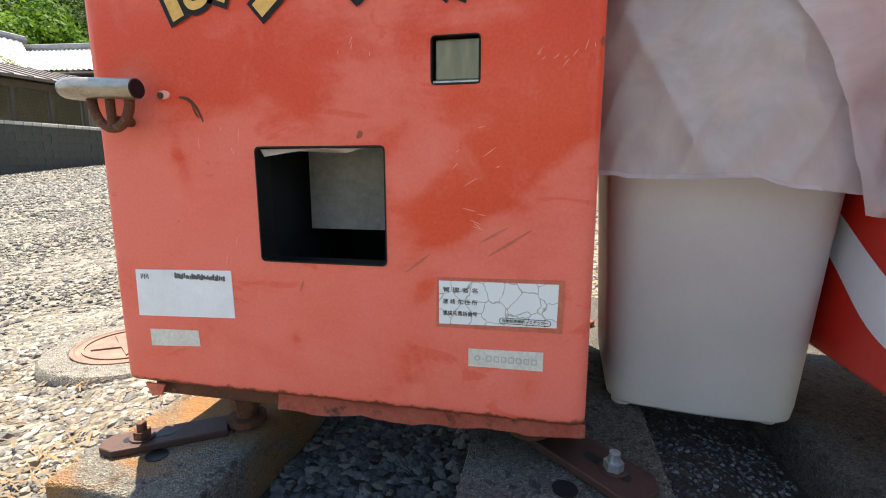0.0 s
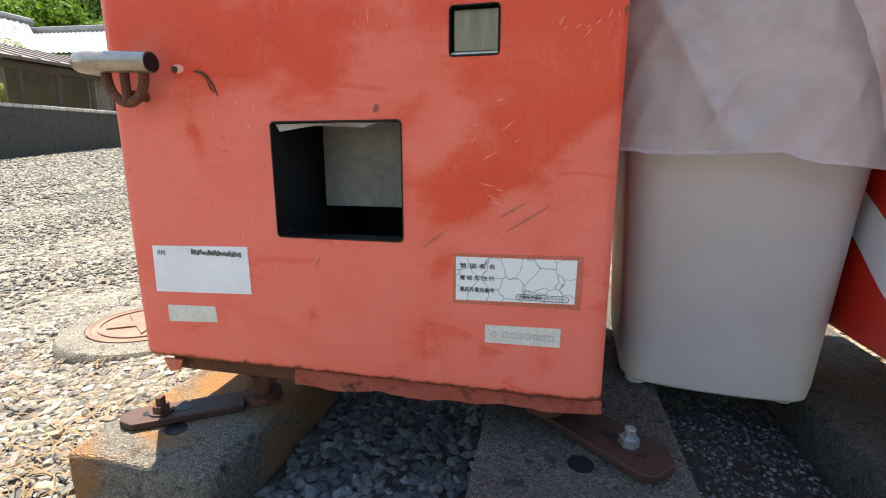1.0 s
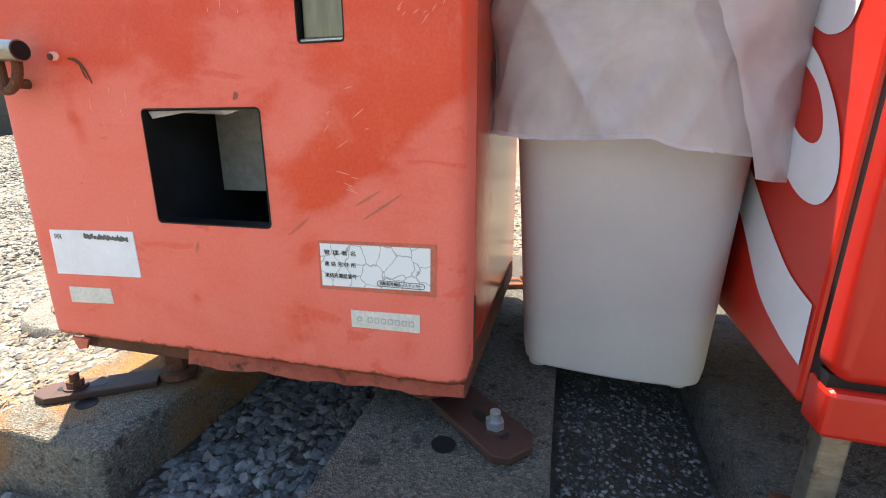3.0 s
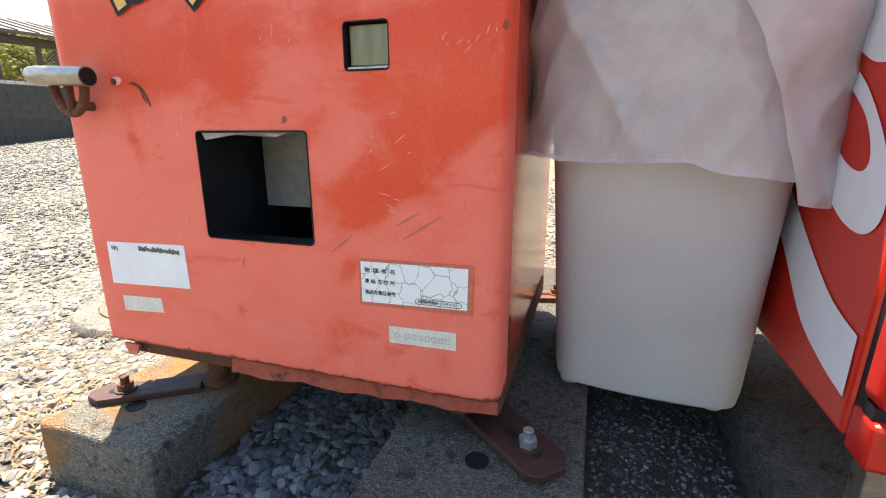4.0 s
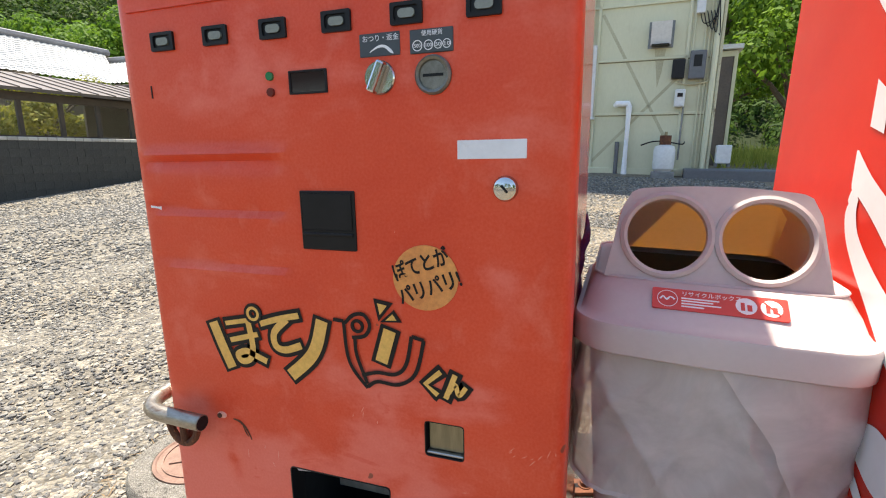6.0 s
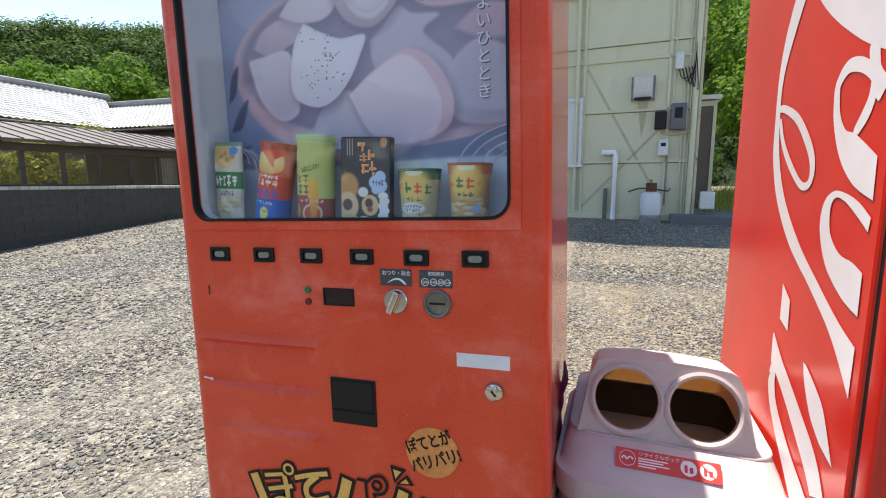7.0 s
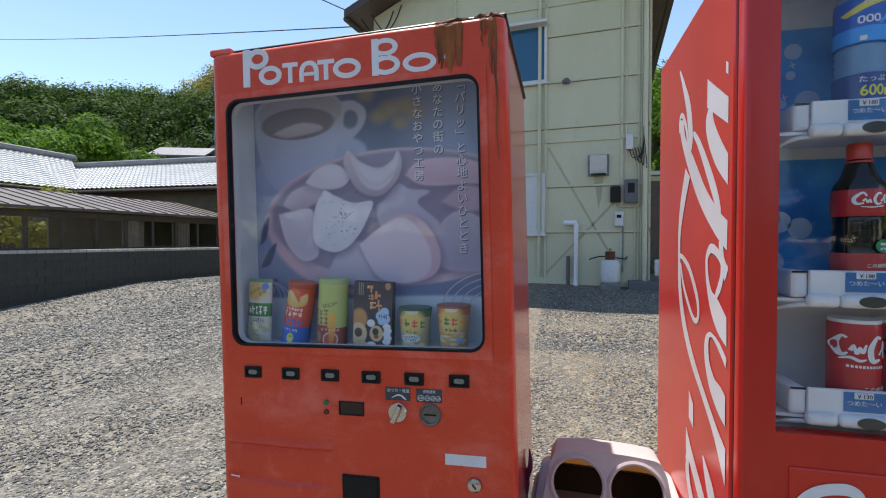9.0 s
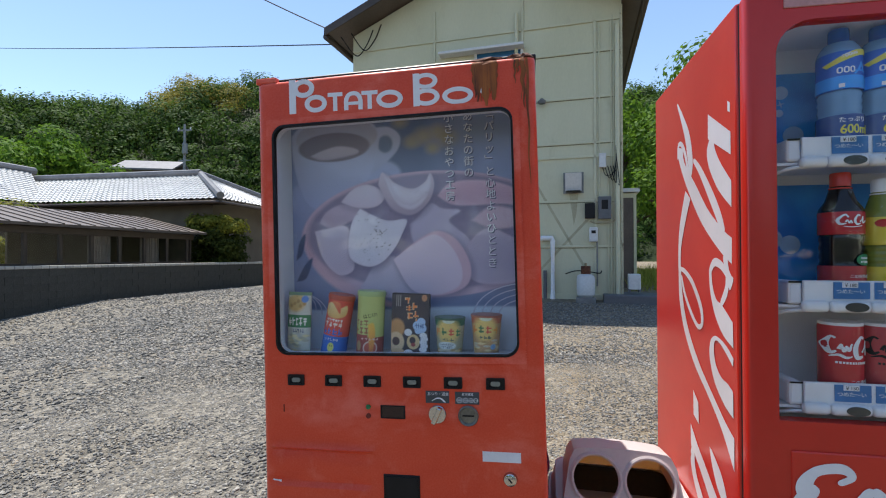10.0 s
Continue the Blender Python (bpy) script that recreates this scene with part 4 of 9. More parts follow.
def make_unseen_road():
    # road and woods stay out of view; added to darken the glass reflections
    bm = bmesh.new()
    n = 40
    a, b = [], []
    for k in range(n + 1):
        x = -80 + 160 * k / n
        a.append(bm.verts.new((x, -11.5, ground_z(x, -11.5) + 0.006)))
        b.append(bm.verts.new((x, -4.6, ground_z(x, -4.6) + 0.006)))
    for k in range(n):
        bm.faces.new((a[k], a[k + 1], b[k + 1], b[k]))
    tagged(part("road", bm, ASPHALT), "grey asphalt road in front of the machines, unseen, added to darken reflections", "road", kind="structure")
    rng = random.Random(15)
    low = ([], [])
    for k in range(150):
        x, y = rng.uniform(-34, 34), rng.uniform(-19, -14)
        clump(low, (x, y, rng.uniform(0.6, 5.6)), rng.uniform(1.1, 2.0), 90, rng, 0.32)
    o = new("roadside_woods", leaf_mesh("roadside_woods", low, LEAF_FAR))
    tagged(o, "dark green woods across the road, unseen, added to darken reflections", "woods", kind="stuff")


# colour of the joint lines with the shadow below each batten
JOINT_SHADOW = grainy("wall_joint_shadow", (0.16, 0.155, 0.11), (0.22, 0.21, 0.15), 6, 0.9)
RUSTY_CREAM = grainy("flaking_cream_paint", (0.44, 0.41, 0.28), (0.52, 0.50, 0.36), 5, 0.8, 0, 40, 0.3, 0.004, (0.10, 0.05, 0.025), (1, 1, 0.5), patch=1.6)
STUCCO_STAIN = grainy("dirty_siding_stain", (0.36, 0.33, 0.22), (0.44, 0.42, 0.29), 3, 0.85, 0, 40, 0.05, 0.003)
make_unseen_road()
make_wall()
make_house()
make_sunroom()
make_workshop()
make_hill()
make_hedge()
make_pole()
make_far_house()


# ---- the snack machine ----
MACHINE = pose(-0.1375, 0, 0.231, 0, -1.6, 0)
HW, HT, DEPTH = 0.3595, 1.828, 0.60      # half width, height, depth
XC = -0.0145                             # middle of the cabinet
XL, XR = XC - HW, XC + HW
WIN = (-0.330, 0.290, 1.118, 1.712)
SLOT = (-0.109, 0.076, 0.200, 0.357)
COIN = (0.140, 0.200, 0.431, 0.487)


def front_y(x, z):
    """Shape of the pressed steel door: rounded edges, a bulge, old dents."""
    def edge(d, r):
        return r - math.sqrt(max(r * r - (r - min(d, r)) ** 2, 0)) if d < r else 0.0
    y = edge(HW - abs(x - XC), 0.022) + edge(HT - z, 0.012) + edge(z + 0.010, 0.014)
    k = 1 / (1 + math.exp((x + 0.075) * 120)) * (1 / (1 + math.exp(-(x + 0.35) * 200)))
    for zc, amp, w in ((0.886, -0.0026, 0.006), (0.872, 0.0022, 0.010), (0.80, 0.0024, 0.012), (0.786, -0.0012, 0.010), (0.712, 0.0022, 0.010), (0.70, -0.001, 0.01)):
        y += 3.4 * k * amp * math.exp(-((z - zc + 0.016 * (x + 0.2)) / w) ** 2)
    y += 0.0016 * noise.noise((x * 5, 1.7, z * 4))
    return y


def cuts(lo, hi, marks, step):
    marks = sorted({lo, hi, *marks})
    out = []
    for a, b in zip(marks, marks[1:]):
        n = max(1, round((b - a) / step))
        out += [a + (b - a) * k / n for k in range(n)]
    return out + [hi]


def make_machine():
    root = thing("snack_vending_machine", "old orange-red snack vending machine with faded, chipped paint", "vending machine", MACHINE)
    wo = (WIN[0] - 0.03, WIN[1] + 0.03, WIN[2] - 0.03, WIN[3] + 0.03)
    edge = [0.001, 0.003, 0.006, 0.010, 0.015, 0.022]
    xs = cuts(XL, XR, [*WIN[:2], *SLOT[:2], *COIN[:2], *[XL + e for e in edge], *[XR - e for e in edge]], 0.011)
    zs = cuts(-0.010, HT, [*WIN[2:], *SLOT[2:], *COIN[2:], *[e - 0.010 for e in edge[:5]], *[HT - e for e in edge[:5]]], 0.011)
    holes = (WIN, SLOT, COIN)
    bm = bmesh.new()
    vs = [[bm.verts.new((x, front_y(x, z), z)) for z in zs] for x in xs]
    for i in range(len(xs) - 1):
        for j in range(len(zs) - 1):
            cx, cz = (xs[i] + xs[i + 1]) / 2, (zs[j] + zs[j + 1]) / 2
            if not any(a < cx < b and c < cz < d for a, b, c, d in holes):
                bm.faces.new((vs[i][j], vs[i + 1][j], vs[i + 1][j + 1], vs[i][j + 1]))
    rim = [e for e in bm.edges if e.is_boundary]
    ext = bmesh.ops.extrude_edge_only(bm, edges=rim)
    for v in (g for g in ext["geom"] if isinstance(g, bmesh.types.BMVert)):
        out = abs(abs(v.co.x - XC) - HW) < 1e-4 or v.co.z < 1e-4 or v.co.z > HT - 1e-4
        v.co.y = 0.075 if out else 0.03
    for v in [v for v in bm.verts if not v.link_faces]:
        bm.verts.remove(v)
    bmesh.ops.recalc_face_normals(bm, faces=bm.faces)
    door = part("door", bm, RED, root, "faded orange-red pressed steel door with old dents", smooth=True)
    at = door.data.attributes.new("wear", "FLOAT", "POINT")
    at.data.foreach_set("value", [wear(v.co.x, v.co.z) for v in door.data.vertices])
    # cabinet behind the door, a little narrower, with a dark gap between
    part("seal", ring_slab(rounded(2 * HW - 0.024, HT - 0.02, 0.004, 2, XC, HT / 2), rounded(2 * HW - 0.05, HT - 0.05, 0.004, 2, XC, HT / 2), 0.074, 0.086), BLACK, root)
    for nm, x0, x1, y0, y1, z0, z1 in (("side_panel", XL + 0.002, XL + 0.022, 0.085, DEPTH, 0.0, HT), ("side_panel", XR - 0.022, XR - 0.002, 0.085, DEPTH, 0.0, HT), ("back_panel", XL + 0.022, XR - 0.022, DEPTH - 0.02, DEPTH, 0.0, HT), ("top_panel", XL + 0.022, XR - 0.022, 0.085, DEPTH - 0.02, HT - 0.02, HT), ("bottom_panel", XL + 0.022, XR - 0.022, 0.085, DEPTH - 0.02, 0.0, 0.02)):
        part(nm, box(x0, x1, y0, y1, z0, z1, 0.003, 1), FLANK_RED if nm == "side_panel" else RED, root)
    part("roof_edge", box(XL - 0.003, XR + 0.003, 0.022, 0.62, HT + 0.001, HT + 0.013, 0.003, 1), BLACK, root)
    part("corner_cap", box(XL - 0.004, XL + 0.055, 0.006, 0.1, HT - 0.002, HT + 0.014, 0.004), RED, root)
    # rust runs at the top corner
    rng = random.Random(3)
    runs = [(0.200 + 0.062 * rng.random(), rng.uniform(0.005, 0.013), rng.uniform(0.05, 0.112)) for _ in range(15)]
    runs += [(0.228, 0.026, 0.108), (0.246, 0.016, 0.095), (0.298, 0.006, 0.06), (0.305, 0.009, 0.035), (0.318, 0.008, 0.12), (0.326, 0.006, 0.30), (0.313, 0.004, 0.10)]
    for i, (x, w, ln) in enumerate(runs):
        pts = [(x + 0.0016 * math.sin(k * 1.1 + x * 190), HT - 0.004 - ln * k / 14, w * (1 - 0.8 * (k / 14) ** 2) * (1 + 0.5 * noise.noise((k * 0.9, x * 70, 0)))) for k in range(15)]
        sb = bmesh.new()
        stroke(pts, w, 0, bm=sb)
        for v in sb.verts:
            v.co.y = front_y(v.co.x, min(v.co.z, HT - 0.001)) - 0.0018 - 0.00006 * i
        part("rust_run", sb, RUST_STAIN, root)
    for x, w in ((0.232, 0.05), (0.302, 0.03), (0.324, 0.022)):
        tb = bmesh.new()
        bmesh.ops.create_icosphere(tb, subdivisions=2, radius=1)
        for v in tb.verts:
            v.co = Vector((x, 0.035, HT + 0.002)) + Vector((v.co.x * w, v.co.y * 0.035, v.co.z * 0.012)) * (1 + 0.4 * noise.noise(v.co * 3 + Vector((x * 9, 0, 0))))
        part("rust_crust", tb, RUST, root)
    # base below the door: bent red flange and rusty channel
    fl = bmesh.new()
    n = 40
    top, bot = [], []
    for k in range(n + 1):
        x = -0.105 + 0.450 * k / n
        dz = 0.006 * noise.noise((x * 16, 0, 0)) + 0.003 * noise.noise((x * 50, 2, 0))
        top.append(fl.verts.new((x, 0.012 + 0.002 * math.sin(x * 30), -0.007)))
        bot.append(fl.verts.new((x, 0.006, -0.034 + 0.008 * (k / n) + dz)))
    for k in range(n):
        fl.faces.new((bot[k], bot[k + 1], top[k + 1], top[k]))
    bmesh.ops.solidify(fl, geom=fl.faces[:], thickness=0.003)
    part("bottom_flange", fl, RUST_RED, root, "bent red flange rusting through")
    part("base_channel", box(-0.335, 0.345, 0.020, 0.58, -0.036, -0.001, 0.004), RUST, root, "rusted steel base channel")
    part("rust_edge", box(XR - 0.006, XR + 0.0008, 0.070, 0.088, -0.010, 0.095, 0.002, 1), RUST, root)
    part("rust_edge", box(XR - 0.010, XR + 0.0012, 0.080, 0.56, -0.004, 0.012, 0.002, 1), RUST, root)
    tear = slab([(-0.338, -0.012), (-0.302, -0.012), (-0.310, -0.030), (-0.328, -0.034)], 0.004, 0.008)
    part("flange_scrap", tear, RUST_RED, root)
    for x, y, z1 in ((-0.235, 0.11, -0.125), (0.27, 0.09, -0.068), (-0.255, 0.53, -0.125), (0.27, 0.53, -0.068)):
        leg = part("foot", rod((x, y, z1), (x, y, -0.028), 0.017, bevel=0.002), RUST, root)
        part("foot_pad", rod((x, y, z1), (x, y, z1 + 0.012), 0.034), RUST, leg)
        part("nut", rod((x, y, z1 + 0.03), (x, y, z1 + 0.05), 0.027, seg=6), RUST, leg)
    # window: gasket, back box, glass
    w, h = WIN[1] - WIN[0], WIN[3] - WIN[2]
    cx, cz = (WIN[0] + WIN[1]) / 2, (WIN[2] + WIN[3]) / 2
    part("window_surround", ring_slab(rounded(w + 0.03, h + 0.03, 0.003, 6, cx, cz), rounded(w - 0.004, h - 0.004, 0.032, 6, cx, cz), -0.0026, 0.028), RED, root)
    part("gasket", ring_slab(rounded(w - 0.002, h - 0.002, 0.033, 6, cx, cz), rounded(w - 0.012, h - 0.012, 0.030, 6, cx, cz), -0.0045, 0.010), BLACK, root, "black rubber gasket", smooth=True)
    part("case_lip", ring_slab(rounded(w - 0.001, h - 0.001, 0.033, 6, cx, cz), rounded(w - 0.008, h - 0.008, 0.031, 6, cx, cz), 0.0165, 0.034), CASEGREY, root)
    pane = part("glass_pane", slab(rounded(w - 0.016, h - 0.016, 0.030, 6, cx, cz), 0.012, 0.016), GLASS, root)
    pane.visible_shadow = False
    case = bmesh.new()
    box(WIN[0] - 0.014, WIN[1] + 0.02, 0.127, 0.133, WIN[2] - 0.01, WIN[3] + 0.065, bm=case)
    for x0, x1, z0, z1 in ((WIN[0] - 0.020, WIN[0] - 0.014, WIN[2] - 0.01, WIN[3] + 0.065), (WIN[1] + 0.02, WIN[1] + 0.026, WIN[2] - 0.01, WIN[3] + 0.065), (WIN[0] - 0.014, WIN[1] + 0.02, WIN[3] + 0.059, WIN[3] + 0.065), (WIN[0] - 0.006, WIN[1] + 0.02, WIN[2] - 0.012, WIN[2] - 0.006)):
        box(x0, x1, 0.032, 0.133, z0, z1, bm=case)
    part("display_case", case, CASEGREY, root, "grey sheet metal display case")
    # dispensing opening
    a, b, c, d = SLOT
    part("opening_trim", ring_slab(rounded(b - a + 0.003, d - c + 0.003, 0.007, 4, (a + b) / 2, (c + d) / 2), rounded(b - a - 0.0004, d - c - 0.0004, 0.006, 4, (a + b) / 2, (c + d) / 2), -0.0012, 0.034), BLACK, root)
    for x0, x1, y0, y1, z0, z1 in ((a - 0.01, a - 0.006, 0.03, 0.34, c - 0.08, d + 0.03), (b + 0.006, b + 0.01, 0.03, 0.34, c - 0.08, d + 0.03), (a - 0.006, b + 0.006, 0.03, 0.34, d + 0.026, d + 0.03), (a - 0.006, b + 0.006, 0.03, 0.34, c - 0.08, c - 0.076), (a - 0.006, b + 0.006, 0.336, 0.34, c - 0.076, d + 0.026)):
        part("delivery_panel", box(x0, x1, y0, y1, z0, z1), CAVITY_SHADE, root, "sheet metal of the delivery box, near black for the shade inside")
    part("delivery_flap", box(a + 0.012, b + 0.006, 0.128, 0.131, c + 0.030, d + 0.024), GALV, root, "dull galvanised inner flap", at=pose(0, 0, 0, 0, 0, 0))
    rag = slab([(a + 0.002, d - 0.002), (a + 0.008, d - 0.012), (a + 0.05, d - 0.006), (a + 0.1, d - 0.001), (a + 0.13, d - 0.008), (a + 0.15, d - 0.002)], 0.008, 0.009)
    part("film_scrap", rag, BAGM, root, "scrap of clear film")
    # coin return
    a, b, c, d = COIN
    part("coin_return_trim", ring_slab(rounded(b - a + 0.002, d - c + 0.002, 0.006, 4, (a + b) / 2, (c + d) / 2), rounded(b - a - 0.0005, d - c - 0.0005, 0.005, 4, (a + b) / 2, (c + d) / 2), -0.0012, 0.032), BLACK, root)
    cr = part("coin_return_cup", box(a - 0.004, b + 0.004, 0.026, 0.03, c - 0.004, d + 0.004), CAVITY_SHADE, root)
    part("flap", box(a + 0.003, b - 0.002, 0.009, 0.012, c + 0.006, d - 0.002, 0.001, 1), BRASSY, cr, "dull metal coin flap")
    part("lip", box(a + 0.001, b - 0.001, 0.002, 0.022, c + 0.001, c + 0.005, 0.001, 1), STEEL, cr)
    # six selection buttons
    for k in range(6):
        x, z = -0.276 + 0.1013 * k, 1.056
        bt = part("button", ring_slab(rounded(0.044, 0.027, 0.002, 3, x, z), rounded(0.034, 0.018, 0.004, 3, x, z), -0.004, 0.004), BLACK, root)
        part("recess", box(x - 0.017, x + 0.017, -0.001, 0.003, z - 0.009, z + 0.009), BLACK, bt)
        part("lens", slab(rounded(0.023, 0.011, 0.0050, 4, x, z), -0.0035, -0.0005), LENS, bt, "cloudy grey lens")
    # display, lamps, knob, coin slot, plates
    dp = part("display", ring_slab(rounded(0.062, 0.032, 0.001, 2, -0.0225, 0.982), rounded(0.056, 0.027, 0.001, 2, -0.0225, 0.982), -0.002, 0.003), BLACK, root)
    part("screen", box(-0.0505, 0.0055, -0.0005, 0.002, 0.9685, 0.9955), DARKSCREEN, dp)
    part("green_lamp", rod((-0.085, -0.004, 0.993), (-0.085, 0.003, 0.993), 0.006, 0.0065), GREENL, root)
    part("red_lamp", rod((-0.085, -0.004, 0.971), (-0.085, 0.003, 0.971), 0.006, 0.0065), REDL, root)
    kn = part("refund_knob", lathe([(0.0, 0), (0.022, 0), (0.022, 0.004), (0.0205, 0.006), (0.0, 0.006)], 28), CHROME, root, smooth=True, at=pose(0.089, 0.001, 0.980, 90))
    part("grip", box(-0.006, 0.006, -0.021, 0.021, 0.006, 0.02, 0.003), CHROME, kn, at=pose(0, 0, 0, 0, 0, -25))
    cs = part("coin_slot", lathe([(0.0, 0), (0.0245, 0), (0.0245, 0.005), (0.022, 0.008), (0.019, 0.006), (0.018, 0.003), (0.0, 0.003)], 28), AGED, root, "dull grey round coin slot", smooth=True, at=pose(0.164, 0.001, 0.979, 90))
    part("slit", box(-0.014, 0.014, -0.0018, 0.0018, 0.003, 0.0036), BLACK, cs)
    rp = part("refund_plate", box(0.061, 0.119, -0.002, 0.001, 1.007, 1.036, 0.0008, 1), SLATE, root)
    lettering("おつり・返金", 0.0088, WHITE, rp, pose(0.0655, -0.0024, 1.0262))
    part("arrow", stroke(smooth_line([(0.076, 1.0125, 0.001), (0.088, 1.0185, 0.003), (0.098, 1.0185, 0.0035), (0.106, 1.0125, 0.004), (0.110, 1.009, 0.0008)], 5), 0.002, -0.0023), WHITE, rp)
    cp = part("coin_plate", box(0.133, 0.191, -0.002, 0.001, 1.006, 1.035, 0.0008, 1), SLATE, root)
    lettering("使用硬貨", 0.0072, WHITE, cp, pose(0.149, -0.0024, 1.0272))
    for x, r, s in ((0.1435, 0.0068, "500"), (0.1585, 0.0062, "100"), (0.1715, 0.0056, "50"), (0.1830, 0.0056, "10")):
        part("coin_mark", ring_slab(ellipse(x, 1.0155, r, r, 20), ellipse(x, 1.0155, r * 0.84, r * 0.84, 20), -0.0024, -0.0018), WHITE, cp)
        lettering(s, 0.0062, WHITE, cp, pose(x, -0.0024, 1.0133), align="CENTER", width=r * 1.3)
    part("blank_sticker", box(0.195, 0.285, -0.0012, 0.002, 0.8725, 0.8965, 0.0005, 1), LABEL, root, "blank white strip sticker")
    lk = part("lock", lathe([(0.0, 0), (0.0165, 0), (0.0165, 0.004), (0.0145, 0.009), (0.009, 0.0115), (0.0, 0.012)], 24), CHROME, root, smooth=True, at=pose(0.259, 0.001, 0.835, 90))
    part("keyhole", box(-0.0016, 0.0016, -0.006, 0.006, 0.0115, 0.0128), BLACK, lk, at=pose(0, 0, 0, 0, 0, 40))
    bv = part("bill_slot", box(-0.050, 0.041, -0.003, 0.004, 0.742, 0.830, 0.0015, 1), BLACK, root, "black plastic banknote slot")
    part("ledge", box(-0.046, 0.037, -0.0055, -0.003, 0.7635, 0.768, 0.001, 1), BLACK, bv)
    part("plate", box(-0.046, 0.037, -0.0042, -0.003, 0.772, 0.826, 0.001, 1), BLACK, bv)
    part("scratch", box(-0.313, -0.311, -0.0007, 0.003, 0.974, 0.993), INK, root)
    part("paint_blob", stroke([(-0.345, 0.801, 0.004), (-0.330, 0.7995, 0.003), (-0.322, 0.7985, 0.006)], 0.004, -0.002), LABEL, root)
    # a gouge by the handle, its screw, and fine pale scratches
    def on_door(name, pts, w, mat):
        sb = stroke(smooth_line(pts, 6), w, 0)
        for v in sb.verts:
            v.co.y = front_y(v.co.x, v.co.z) - 0.0008
        part(name, sb, mat, root)
    on_door("gouge", [(-0.223, 0.427, 0.002), (-0.209, 0.424, 0.005), (-0.196, 0.412, 0.004), (-0.187, 0.393, 0.002)], 0.004, RUST)
    on_door("gouge", [(-0.205, 0.421, 0.001), (-0.198, 0.405, 0.003), (-0.193, 0.398, 0.001)], 0.002, RUST)
    part("screw", rod((-0.251, -0.003, 0.430), (-0.251, 0.003, 0.430), 0.0045), RUST, root)
    part("chip", slab(ellipse(-0.247, 0.431, 0.010, 0.006, 14), -0.0008, 0.002), SCRATCH, root)
    rng = random.Random(23)
    for cx2, cz2, spread, lean, count in ((0.030, 0.480, 0.014, 75, 4), (0.296, 0.462, 0.016, 45, 7), (-0.150, 0.372, 0.022, 85, 5), (0.17, 0.345, 0.024, 30, 6), (0.205, 0.262, 0.014, -25, 5), (-0.17, 0.215, 0.02, 80, 2), (0.33, 0.47, 0.006, 80, 2)):
        for _ in range(count):
            x, z, a, ln = cx2 + rng.gauss(0, spread), cz2 + rng.gauss(0, spread * 0.6), radians(lean + rng.uniform(-18, 18)), rng.uniform(0.002, 0.010)
            if SLOT[0] - 0.012 < x < SLOT[1] + 0.012 and SLOT[2] - 0.012 < z < SLOT[3] + 0.012:
                continue
            on_door("scratch", [(x - ln * math.cos(a), z - ln * math.sin(a), 0.0002), (x, z, 0.0008), (x + ln * math.cos(a), z + ln * math.sin(a), 0.0002)], 0.001, SCRATCH)
    for x, z, ln, lean in ((0.24, 0.235, 0.032, 33), (0.12, 0.205, 0.022, 38), (0.22, 0.245, 0.02, 30), (-0.05, 0.165, 0.008, 70)):
        a = radians(lean)
        on_door("scuff", [(x - ln * math.cos(a), z - ln * math.sin(a), 0.001), (x, z, 0.0035), (x + ln * math.cos(a), z + ln * math.sin(a), 0.001)], 0.003, GHOST)
    # handle, a bent pipe with a ring under it
    hd = part("handle", sweep(smooth_line([(-0.256, -0.036, 0.434), (-0.31, -0.037, 0.4365), (-0.362, -0.035, 0.439), (-0.388, -0.016, 0.441), (-0.396, 0.02, 0.443), (-0.39, 0.07, 0.445), (-0.36, 0.10, 0.446)], 6), 0.0140, 16), PIPE, root, "worn brownish steel pipe handle with rust", smooth=True)
    part("pipe_end", rod((-0.2555, -0.036, 0.434), (-0.2545, -0.036, 0.434), 0.0122), BLACK, hd)
    part("ring", sweep([(-0.306 - 0.031 * math.cos(a), -0.030, 0.424 - 0.040 * math.sin(a)) for a in [math.pi * k / 14 for k in range(15)]], 0.0065, 10), RUST, hd, smooth=True)
    part("stem", rod((-0.306, -0.031, 0.43), (-0.306, -0.031, 0.386), 0.006, seg=10), RUST, hd)
    part("bracket", rod((-0.306, -0.03, 0.395), (-0.306, 0.004, 0.395), 0.007, seg=10), RUST, hd)
    # stickers
    s1 = part("sticker", slab([(-0.327, 0.177), (-0.162, 0.182), (-0.161, 0.110), (-0.329, 0.104)], -0.0012, 0.002), LABEL, root, "worn white sticker with rubbed print")
    rng = random.Random(11)
    for k in range(26):
        x = -0.258 + 0.082 * k / 25
        part("rubbed_print", box(x, x + 0.0022 + 0.002 * rng.random(), -0.0018, -0.0012, 0.1655 + 0.002 * rng.random(), 0.1715 + 0.004 * rng.random()), SMUDGE, s1)
    for k in range(5):
        x = -0.318 + 0.003 * k
        part("rubbed_print", box(x, x + 0.0012, -0.0018, -0.0012, 0.163 + 0.002 * (k % 2), 0.171), SMUDGE, s1)
    part("sticker", slab([(-0.312, 0.083), (-0.226, 0.086), (-0.225, 0.061), (-0.312, 0.056)], -0.0012, 0.002), LABEL2, root, "small blank cream sticker")
    part("sticker_ghost", slab([(0.146, 0.187), (0.310, 0.190), (0.309, 0.121), (0.145, 0.119)], -0.0008, 0.002), GHOST, root)
    s2 = part("sticker", slab([(0.149, 0.183), (0.303, 0.185), (0.302, 0.128), (0.149, 0.124)], -0.0014, 0.002), CRACKED, root, "cracked white notice sticker")
    for body, z, wd in (("管 理 者 名", 0.1690, 0.046), ("連 絡 先 住 所", 0.1530, 0.046), ("連絡先電話番号", 0.1370, 0.046)):
        lettering(body, 0.0072, INK, s2, pose(0.154, -0.0018, z), width=wd)
